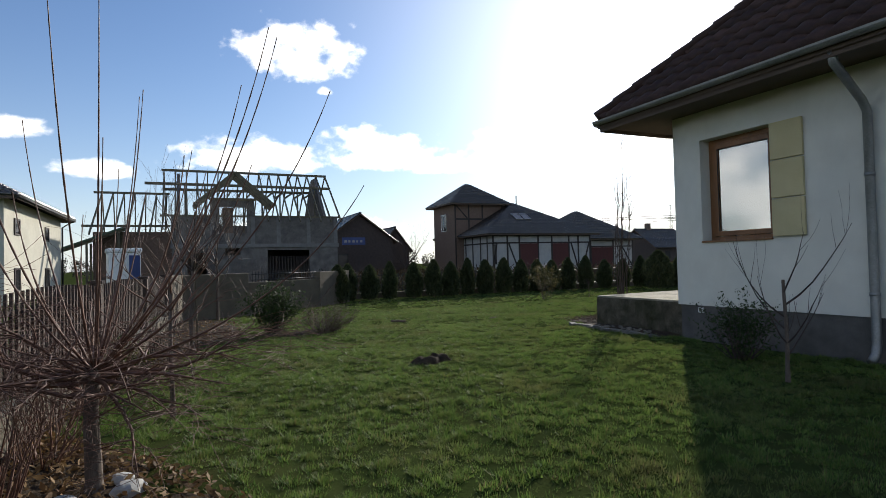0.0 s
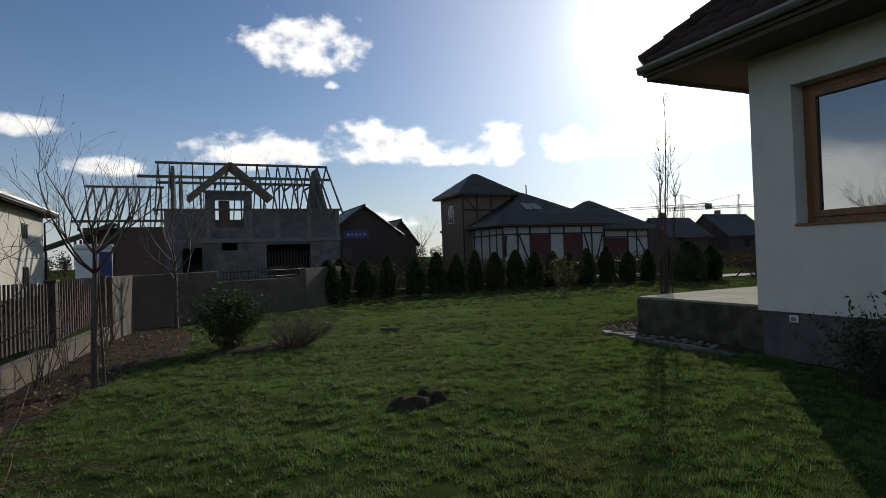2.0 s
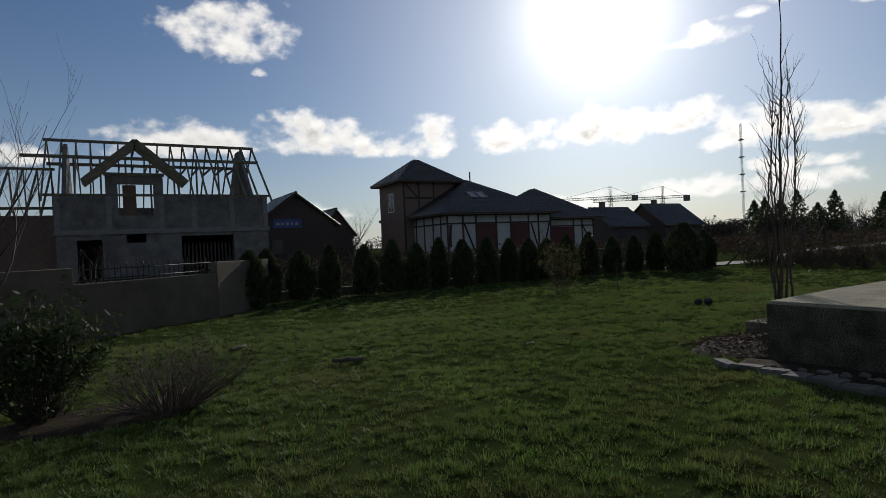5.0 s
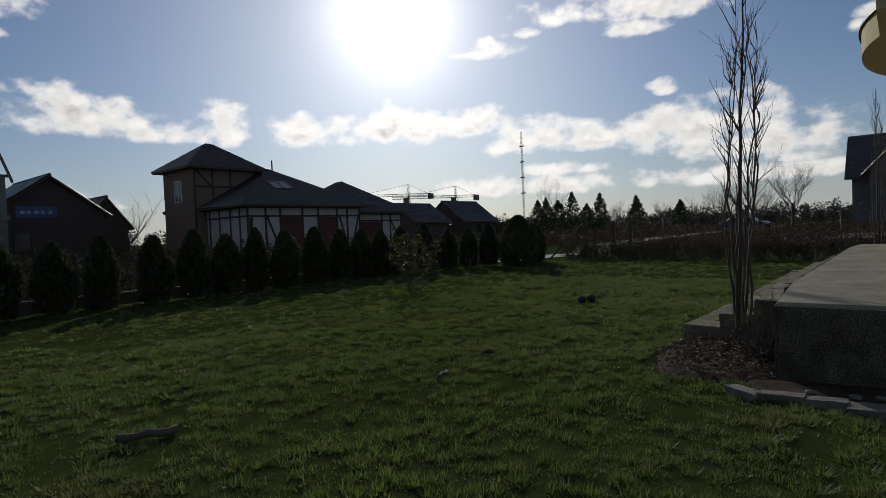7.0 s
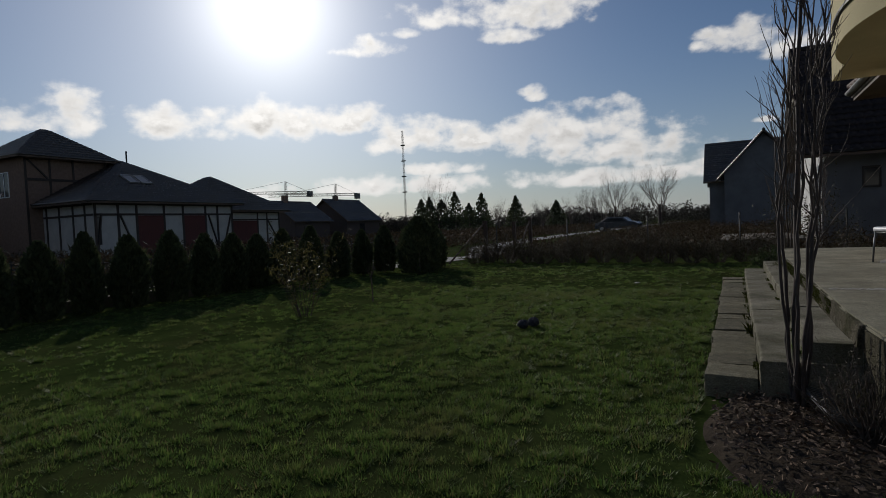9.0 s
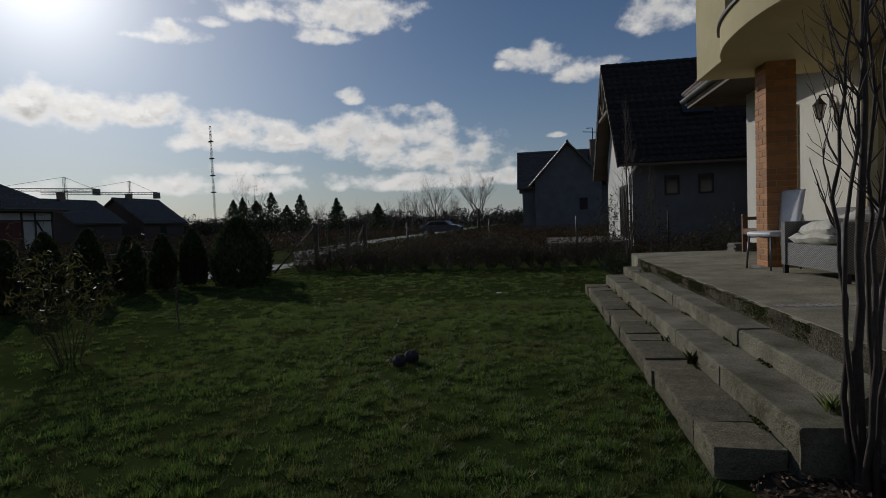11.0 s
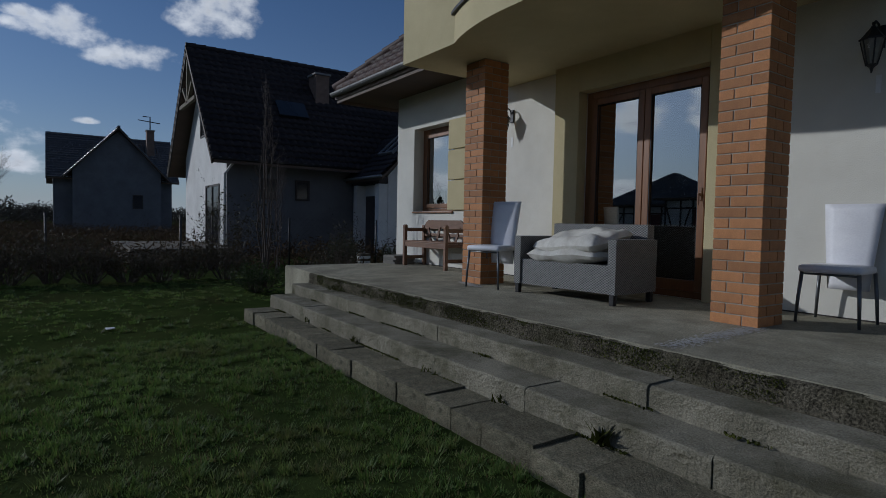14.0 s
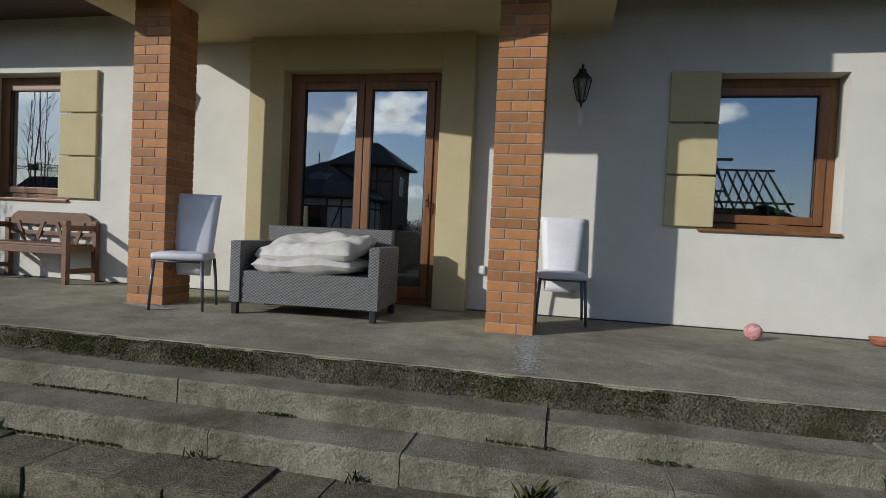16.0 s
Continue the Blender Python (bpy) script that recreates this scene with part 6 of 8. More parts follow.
for i, (x, y, r) in enumerate(((-9.98, -2.85, 0.07), (-9.93, -3.05, 0.09), (-10.25, -3.1, 0.08))):
    bm = bmesh.new()
    bmesh.ops.create_icosphere(bm, subdivisions=2, radius=r)
    for v in bm.verts:
        v.co *= 1 + 0.4 * noise.noise(v.co * 11 + Vector((i * 5, 0, 0)))
        v.co.z *= 0.5
    ob = part("bed_stone", bm, M["infill"], None, "pale lump of stone in the leaf litter", smooth=False, category="stone")
    ob.location = (x, y, 0.05)
rk = random.Random(3)
for i in range(11):
    # flat broken slabs laid end to end, with rubble behind them
    bm = bmesh.new()
    l, w, h = rk.uniform(0.09, 0.14), rk.uniform(0.045, 0.07), rk.uniform(0.018, 0.03)
    box_bm(bm, (-l, -w, -0.03), (l, w, h))
    bmesh.ops.subdivide_edges(bm, edges=bm.edges[:], cuts=3, use_grid_fill=True)
    for v in bm.verts:
        v.co += Vector((0.018, 0.014, 0.008)) * noise.noise(v.co * 16 + Vector((i * 5, 0, 0)))
    ob = part("edging_stone", bm, M["stone"], None, "flat broken stone edging the bed", smooth=False, category="stone")
    ob.matrix_world = pose(-2.54 - 0.012 * i + rk.uniform(-0.03, 0.03), 2.42 - i * 0.225, 0.022, rk.uniform(-6, 6), rk.uniform(-6, 6), 85 + rk.uniform(-16, 16))
    tagged(ob, group="edging stones")
for i in range(26):
    bm = bmesh.new()
    bmesh.ops.create_icosphere(bm, subdivisions=2, radius=rk.uniform(0.018, 0.045))
    for v in bm.verts:
        v.co *= 1 + 0.5 * noise.noise(v.co * 22 + Vector((i * 3, 1, 0)))
        v.co.z *= 0.6
    ob = part("rubble_stone", bm, M["stone"], None, "small broken stone in the strip beside the terrace", smooth=False, category="stone")
    ob.location = (-2.36 + rk.uniform(-0.10, 0.14), rk.uniform(0.4, 2.4), 0.035)
    tagged(ob, group="rubble stones")
gr = empty("drain_grate", (-1.02, 2.38, 0.06))
for i in range(14):
    bm = bmesh.new()
    box_bm(bm, (-0.34 + i * 0.05, -0.14, 0.0), (-0.325 + i * 0.05, 0.14, 0.02), 0.002)
    part("bar", bm, M["steel"], gr)
for y in (-0.14, 0.125):
    bm = bmesh.new()
    box_bm(bm, (-0.36, y, 0.0), (0.36, y + 0.015, 0.022), 0.002)
    part("frame", bm, M["steel"], gr)
gr.matrix_world = pose(-1.15, 2.56, 0.10, 14, 0, 8)
tagged(gr, "galvanised steel grate lying by the terrace wall", "grate")
for i, (x, y, r) in enumerate(((1.36, 5.45, 0.066), (1.52, 5.37, 0.070))):
    bm = bmesh.new()
    bmesh.ops.create_uvsphere(bm, u_segments=28, v_segments=18, radius=r)
    for v in bm.verts:
        a = math.atan2(v.co.y, v.co.x)
        v.co *= 1 + 0.07 * math.sin(a * 7 + v.co.z * 60 + i) + 0.05 * noise.noise(v.co * 25)
        v.co.z *= 0.85
    ob = part("cloth_ball", bm, M["rope"], None, "dark knotted cloth ball on the lawn", smooth=True, category="ball")
    ob.location = (x, y, r * 0.8)
    tagged(ob, group="cloth balls")
for nm, x, y, rz_, l, r in (("log", -5.25, 5.15, -20, 0.34, 0.028), ("log", -3.2, 4.5, 20, 0.18, 0.02), ("log", -6.1, 6.9, 40, 0.3, 0.03)):
    pts = [(-l / 2 + l * k / 6, 0.012 * math.sin(k), r + 0.008 * math.cos(2 * k)) for k in range(7)]
    ob = tube(nm, pts, [r * (0.8 + 0.25 * math.sin(k * 1.7) ** 2) for k in range(7)], M["dwood"], None, 9, "short weathered piece of wood in the grass", category="log")
    ob.matrix_world = pose(x, y, 0, 0, 0, rz_)
bm = bmesh.new()
box_bm(bm, (-0.07, -0.045, 0), (0.07, 0.045, 0.008), 0.002)
for v in bm.verts:
    v.co.z += 0.02 * noise.noise(v.co * 20)
ob = part("paper_scrap", bm, M["white"], None, "crumpled white paper scrap on the lawn", category="paper")
ob.location = (6.3, 4.82, 0.035)

# weeds and moss in the step joints
def tuft(x, y, z, n, h, seed, leaf, label, spread=0.06):
    rnd = np.random.default_rng(seed)
    a = rnd.uniform(0, 6.28, n)
    b = np.stack([x + rnd.normal(0, spread * 0.5, n), y + rnd.normal(0, spread * 0.4, n), np.full(n, z)], 1)
    tip = b + np.stack([np.cos(a) * h * 0.6, np.sin(a) * h * 0.6, h * rnd.uniform(0.4, 1.0, n)], 1)
    s = np.stack([-np.sin(a), np.cos(a), np.zeros(n)], 1) * h * (0.10 if spread < 0.051 and leaf != M["grass"] else 0.035)
    V = np.stack([b - s, b + s, (b + tip) / 2 + s * 0.9 + np.array([0, 0, h * 0.12]), tip], 1).reshape(-1, 3)
    put("weed_tuft", fast_mesh("weed_tuft", V, np.arange(4 * n).reshape(n, 4), leaf), label=label, kind="", category="weed")


for k, (x, y, z, n, h) in enumerate(((0.95, 2.98, T - 0.43, 26, 0.13), (3.9, 2.98, T - 0.43, 14, 0.07), (5.1, 2.98, T - 0.43, 12, 0.08), (2.6, 2.98, T - 0.43, 10, 0.06), (1.75, 2.98, T - 0.43, 14, 0.07), (-0.6, 2.70, T - 0.28, 46, 0.11),
                                     (5.6, 2.45, T - 0.15, 40, 0.07), (5.4, 2.44, T - 0.15, 40, 0.07))):
    tuft(x, y, z, n, h, 300 + k, M["grass"] if k == 5 else M["moss"], "small weed growing in a step joint", 0.05 if k < 6 else 0.12)
rnd = np.random.default_rng(12)
n = 17000
mx = rnd.uniform(0.3, 6.2, n)
mz = T - 0.015 - 0.125 * rnd.random(len(mx)) ** 1.2
keep = np.array([noise.noise(Vector((q * 1.9, 3.1, w * 9))) + 0.5 * noise.noise(Vector((q * 9, 7.1, w * 30))) > -0.1 + 0.9 * rnd.random() - 0.4 for q, w in zip(mx, mz)])
mx, mz = mx[keep], mz[keep]
c = np.stack([mx, 2.412 + 0.014 * rnd.random(len(mx)), mz], 1)
v, f = leaf_cloud(c, 0.006, rnd, 1.3)
put("moss_on_edge", fast_mesh("moss_on_edge", v, f, M["moss"]), label="dark moss on the terrace edge", kind="stuff")
mx = rnd.uniform(-0.5, 6.4, 3500)
my = np.where(rnd.random(3500) < 0.5, 2.675, 2.975) + rnd.normal(0, 0.012, 3500)
mz = np.where(my < 2.8, T - 0.28, T - 0.435)
keep = np.array([noise.noise(Vector((q * 2.3, w, 4.2))) > 0.08 for q, w in zip(mx, my)])
c = np.stack([mx, my, mz + 0.006], 1)[keep]
v, f = leaf_cloud(c, 0.010, rnd, 1.3)
put("moss_in_joints", fast_mesh("moss_in_joints", v, f, M["moss"]), label="moss and litter in the step joints", kind="stuff")

# ---------------------------------------------------------------- grass
def lawn_grass(tufts, per, seed, x0, x1, y0, y1, w, h0, name):
    """Short tufts of blades that lean outwards, thinner and yellower on the worn patches."""
    rnd = np.random.default_rng(seed)
    n = tufts
    m = n // 13
    cx, cy, cs = rnd.uniform(x0, x1, m), rnd.uniform(y0, y1, m), rnd.uniform(0.6, 1.25, m)
    pick = rnd.integers(0, m, n)
    gx, gy = rnd.normal(0, 0.036, n), rnd.normal(0, 0.036, n)
    loose = rnd.random(n) < 0.25
    x = np.where(loose, rnd.uniform(x0, x1, n), cx[pick] + gx)
    y = np.where(loose, rnd.uniform(y0, y1, n), cy[pick] + gy)
    clump = np.where(loose, 0.22, cs[pick] * np.exp(-(gx ** 2 + gy ** 2) / 0.004))
    worn = 0.5 + 0.5 * np.sin(x * 0.9 + 1.6 * np.sin(y * 0.7 + 0.4)) * np.sin(y * 1.1 + 1.3 * np.sin(x * 0.6))
    ok = ~((x > -2.1) & (x < 7.95) & (y < 3.36)) & ~((x > -2.35) & (x < 8.4) & (y < 0.2)) & (rnd.random(n) < 0.68 + 0.32 * worn)
    ok &= x > lawn_edge(y) + rnd.normal(0, 0.07, n)
    ok &= ~(((x + 1.35) / 1.0) ** 2 + ((y - 2.72) / 0.62) ** 2 < 0.9)
    ok &= ~(((x + 2.25) / 0.42) ** 2 + ((y - 1.2) / 1.25) ** 2 < 1) & ~(((x + 6.64) / 0.28) ** 2 + ((y - 0.08) / 0.18) ** 2 < 1)
    ok &= ~((y > 0.883 * (x + 9.72) + 8.0) & (x < -4.3)) & (y < 13.6 - np.clip(x - 6, 0, 9) * 0.35) & (x < 11.9)
    x, y, worn, clump = x[ok], y[ok], worn[ok], clump[ok]
    n = len(x)
    big = rnd.random(n) ** 3
    th = h0 * (0.20 + 0.10 * worn + 1.15 * clump + 0.15 * big)
    tr = 0.018 + 0.035 * big + 0.012 * rnd.random(n)
    x, y, th, tr = (np.repeat(q, per) for q in (x, y, th, tr))
    n = len(x)
    a, k = rnd.uniform(0, 2 * np.pi, n), rnd.random(n) ** 0.5
    x, y = x + np.cos(a) * tr * k, y + np.sin(a) * tr * k
    z = 0.018 * np.sin(x * 1.7 + 1.3 * np.sin(y * 0.9)) * np.sin(y * 1.9 + 0.7) + 0.012 * np.sin(x * 4.1 + y * 2.3) * np.sin(y * 3.7 - x) - 0.004
    a = a + rnd.normal(0, 0.7, n)
    h = th * rnd.uniform(0.5, 1.2, n) * (1.15 - 0.5 * k)
    ln = 0.25 + 1.5 * k * rnd.random(n)
    b = np.stack([x, y, z], 1)
    tip = b + np.stack([np.cos(a) * ln * h, np.sin(a) * ln * h, h], 1)
    s = np.stack([-np.sin(a), np.cos(a), np.zeros(n)], 1) * (w * rnd.uniform(0.6, 1.2, (n, 1)))
    V = np.stack([b - s, b + s, tip], 1).reshape(-1, 3)
    put(name, fast_mesh(name, V, np.arange(3 * n).reshape(n, 3), M["grass"]), label="short tufted lawn grass, green with yellowed patches", kind="stuff")


lawn_grass(165000, 14, 1, -10.7, 5.5, -7.5, 8.5, 0.0036, 0.044, "grass")
lawn_grass(60000, 9, 2, -9.6, 12.0, -7.5, 13.6, 0.0065, 0.046, "grass_far")

# ---------------------------------------------------------------- neighbouring houses
def beam(name, a, b, w, mat, parent, h=None):
    """A squared timber from a to b."""
    a, b = Vector(a), Vector(b)
    d = (b - a).normalized()
    s = d.cross(Vector((0, 0, 1)))
    s = s.normalized() if s.length > 1e-3 else Vector((1, 0, 0))
    u = s.cross(d)
    h = h or w
    bm = bmesh.new()
    vs = [[bm.verts.new(p + s * (sx * w / 2) + u * (sz * h / 2)) for sx, sz in ((-1, -1), (1, -1), (1, 1), (-1, 1))] for p in (a, b)]
    for k in range(4):
        bm.faces.new([vs[0][k], vs[0][(k + 1) % 4], vs[1][(k + 1) % 4], vs[1][k]])
    bm.faces.new(vs[0][::-1]), bm.faces.new(vs[1])
    return part(name, bm, mat, parent)


def bx(name, lo, hi, mat, parent, bevel=0.0, label=""):
    return box(name, lo, hi, mat, parent, bevel, label)


def far_window(parent, face, a0, a1, z0, z1, at, frame=None, n=1, label=""):
    """A framed window standing 3 cm proud of a wall face: face is 'x-', 'x+', 'y-' or 'y+'; at is the wall's plane."""
    ax, sg = face[0], 1 if face[1] == "+" else -1

    def span(u0, u1, v0, v1, d0, d1):
        lo_d, hi_d = sorted((at + sg * d0, at + sg * d1))
        return ((lo_d, u0, v0), (hi_d, u1, v1)) if ax == "x" else ((u0, lo_d, v0), (u1, hi_d, v1))
    bm = bmesh.new()
    f = 0.07
    for r in ((a0, a1, z0, z0 + f), (a0, a1, z1 - f, z1), (a0, a0 + f, z0 + f, z1 - f), (a1 - f, a1, z0 + f, z1 - f)):
        box_bm(bm, *span(r[0], r[1], r[2], r[3], 0.002, 0.05))
    for k in range(1, n):
        m_ = a0 + (a1 - a0) * k / n
        box_bm(bm, *span(m_ - f / 2, m_ + f / 2, z0 + f, z1 - f, 0.002, 0.05))
    win = part("window", bm, frame or M["timber_dark"], parent, label)
    bm = bmesh.new()
    box_bm(bm, *span(a0 + f, a1 - f, z0 + f, z1 - f, 0.004, 0.02))
    part("pane", bm, M["far_glass"], win)
    return win


M["far_glass"] = surface("dark_far_glass", (0.02, 0.022, 0.026), (0.035, 0.038, 0.042), 0.08, 1, 20, 0.0)


def hip_roof(parent, x0, x1, y0, y1, ez, pitch, mat, over=0.0):
    """A hipped roof over a rectangle, with tiled slopes and ridge tiles."""
    r = min(x1 - x0, y1 - y0) / 2
    rz_ = ez + r * pitch
    A, B, C, D = (x0, y0, ez), (x1, y0, ez), (x1, y1, ez), (x0, y1, ez)
    if x1 - x0 >= y1 - y0:
        P, Q = (x0 + r, (y0 + y1) / 2, rz_), (x1 - r, (y0 + y1) / 2, rz_)
        slopes = ([A, B, Q, P], [C, D, P, Q], [D, A, P], [B, C, Q])
        hips = ((A, P), (D, P), (B, Q), (C, Q), (P, Q))
    else:
        P, Q = ((x0 + x1) / 2, y0 + r, rz_), ((x0 + x1) / 2, y1 - r, rz_)
        slopes = ([B, C, Q, P], [D, A, P, Q], [A, B, P], [C, D, Q])
        hips = ((A, P), (B, P), (C, Q), (D, Q), (P, Q))
    for s in slopes:
        s = [c for i, c in enumerate(s) if i == 0 or (Vector(c) - Vector(s[i - 1])).length > 0.05]
        tiled_roof("roof", s, mat, parent, period=0.34, course=0.42, wave=0.08, lift=0.10)
    for a, b in hips:
        if (Vector(a) - Vector(b)).length > 0.3:
            ridge(a, b, mat, parent, 0.13)
    return rz_


def gable_roof(parent, x0, x1, y0, y1, ez, rz_, mat, along="y"):
    if along == "y":
        xm = (x0 + x1) / 2
        for s in ([(x0, y1, ez), (x0, y0, ez), (xm, y0, rz_), (xm, y1, rz_)], [(x1, y0, ez), (x1, y1, ez), (xm, y1, rz_), (xm, y0, rz_)]):
            tiled_roof("roof", s, mat, parent)
        ridge((xm, y0, rz_ + 0.03), (xm, y1, rz_ + 0.03), mat, parent, 0.12)
    else:
        ym = (y0 + y1) / 2
        for s in ([(x0, y0, ez), (x1, y0, ez), (x1, ym, rz_), (x0, ym, rz_)], [(x1, y1, ez), (x0, y1, ez), (x0, ym, rz_), (x1, ym, rz_)]):
            tiled_roof("roof", s, mat, parent)
        ridge((x0, ym, rz_ + 0.03), (x1, ym, rz_ + 0.03), mat, parent, 0.12)


def house_body(parent, x0, x1, y0, y1, h, mat, gable=None, rz_=0):
    """Walls as one block, with gables ('y': gable faces at y0 and y1; 'x' likewise)."""
    bm = bmesh.new()
    if gable == "y":
        prof = [(x0, -0.2), (x1, -0.2), (x1, h), ((x0 + x1) / 2, rz_), (x0, h)]
        rows = [[bm.verts.new((x, y, z)) for x, z in prof] for y in (y0, y1)]
    elif gable == "x":
        prof = [(y0, -0.2), (y1, -0.2), (y1, h), ((y0 + y1) / 2, rz_), (y0, h)]
        rows = [[bm.verts.new((x, y, z)) for y, z in prof] for x in (x0, x1)]
    else:
        prof = [(x0, -0.2), (x1, -0.2), (x1, h), (x0, h)]
        rows = [[bm.verts.new((x, y, z)) for x, z in prof] for y in (y0, y1)]
    n = len(prof)
    bm.faces.new(rows[0]), bm.faces.new(rows[1][::-1])
    for k in range(n):
        bm.faces.new([rows[0][k], rows[0][(k + 1) % n], rows[1][(k + 1) % n], rows[1][k]])
    return part("wall", bm, mat, parent)


def half_timbered_house():
    root = empty("half_timbered_house", (0, 0, 0))
    # single-storey part with white panels
    house_body(root, 19.9, 32.7, 44.8, 57.5, 4.15, M["infill"])
    hip_roof(root, 19.1, 33.5, 44.0, 58.4, 4.2, 0.555, M["tile"])
    y = 44.78
    for z in (4.05, 3.25):
        bx("beam", (19.85, y - 0.05, z - 0.08), (32.75, y, z + 0.08), M["timber_dark"], root)
    for x in (19.95, 21.7, 23.2, 25.6, 27.4, 29.7, 31.0, 32.65):
        bx("post", (x - 0.09, y - 0.05, -0.1), (x + 0.09, y, 3.97), M["timber_dark"], root)
    for a, b in ((20.4, 19.98), (21.85, 23.0), (30.0, 30.9), (32.5, 31.6)):
        beam("brace", (a, y - 0.03, 3.2), (b, y - 0.03, 0.4), 0.15, M["timber_dark"], root, 0.1)
    for a, b in ((23.29, 25.51), (27.49, 29.61)):
        bx("door_panel", (a, y - 0.035, -0.1), (b, y + 0.1, 3.16), M["red_panel"], root, 0, "red-brown infill panel")
    for z in (4.05, 3.25):
        bx("beam", (19.85, 44.9, z - 0.08), (19.898, 51.3, z + 0.08), M["timber_dark"], root)
    for yy in (45.9, 47.4, 49.2, 50.9):
        bx("post", (19.85, yy - 0.09, -0.1), (19.898, yy + 0.09, 3.97), M["timber_dark"], root)
    far_window(root, "y-", 19.99, 20.35, 1.0, 3.1, 44.8)
    # roof windows
    for x in (24.6, 25.7):
        zz = 4.2 + 3.4 * 0.59
        bm = bmesh.new()
        box_bm(bm, (-0.4, -0.65, 0), (0.4, 0.65, 0.09), 0.01)
        sk = part("roof_window", bm, M["far_glass"], root, "grey framed roof window")
        sk.matrix_local = pose(x, 44 + 3.4, zz + 0.05, 30.5, 0, 0)
        bm = bmesh.new()
        for lo, hi in (((-0.46, -0.72, 0.0), (-0.4, 0.72, 0.12)), ((0.4, -0.72, 0.0), (0.46, 0.72, 0.12)), ((-0.4, -0.72, 0.0), (0.4, -0.65, 0.12)), ((-0.4, 0.65, 0.0), (0.4, 0.72, 0.12))):
            box_bm(bm, lo, hi)
        part("frame", bm, M["metal"], sk)
    # east wing
    house_body(root, 33.0, 41.0, 46.9, 57.0, 3.65, M["infill"])
    hip_roof(root, 30.8, 41.9, 46.0, 58.0, 3.7, 0.66, M["tile"])
    y = 46.88
    for z in (3.55, 2.8):
        bx("beam", (33.0, y - 0.05, z - 0.07), (41.05, y, z + 0.07), M["timber_dark"], root)
    for x in (33.1, 34.5, 37.9, 39.2, 40.95):
        bx("post", (x - 0.08, y - 0.05, -0.1), (x + 0.08, y, 3.48), M["timber_dark"], root)
    beam("brace", (39.3, y - 0.03, 2.75), (40.8, y - 0.03, 0.4), 0.14, M["timber_dark"], root, 0.1)
    bx("door_panel", (34.6, y - 0.035, -0.1), (37.8, y + 0.1, 2.7), M["red_panel"], root, 0, "red-brown infill panel")
    # two-storey tower
    house_body(root, 18.75, 25.2, 51.4, 57.2, 8.0, M["brick_wall"])
    hip_roof(root, 18.0, 25.9, 50.6, 57.9, 8.05, 0.72, M["tile"])
    far_window(root, "x-", 53.6, 55.0, 5.0, 7.0, 18.75, M["white"], 2)
    for x in (18.85, 20.6, 22.4, 25.1):
        bx("post", (x - 0.08, 51.35, -0.1), (x + 0.08, 51.4, 8.0), M["timber_dark"], root)
    bx("beam", (18.8, 51.34, 6.2), (25.2, 51.4, 6.4), M["timber_dark"], root)
    beam("brace", (18.95, 51.37, 7.9), (20.4, 51.37, 6.4), 0.14, M["timber_dark"], root, 0.1)
    tube("flue", [(27.5, 52.0, 8.0), (27.5, 52.0, 9.3)], 0.07, M["iron"], root, 8)
    return tagged(root, "half-timbered house, white panels, glinting dark tiled hip roofs", "house")


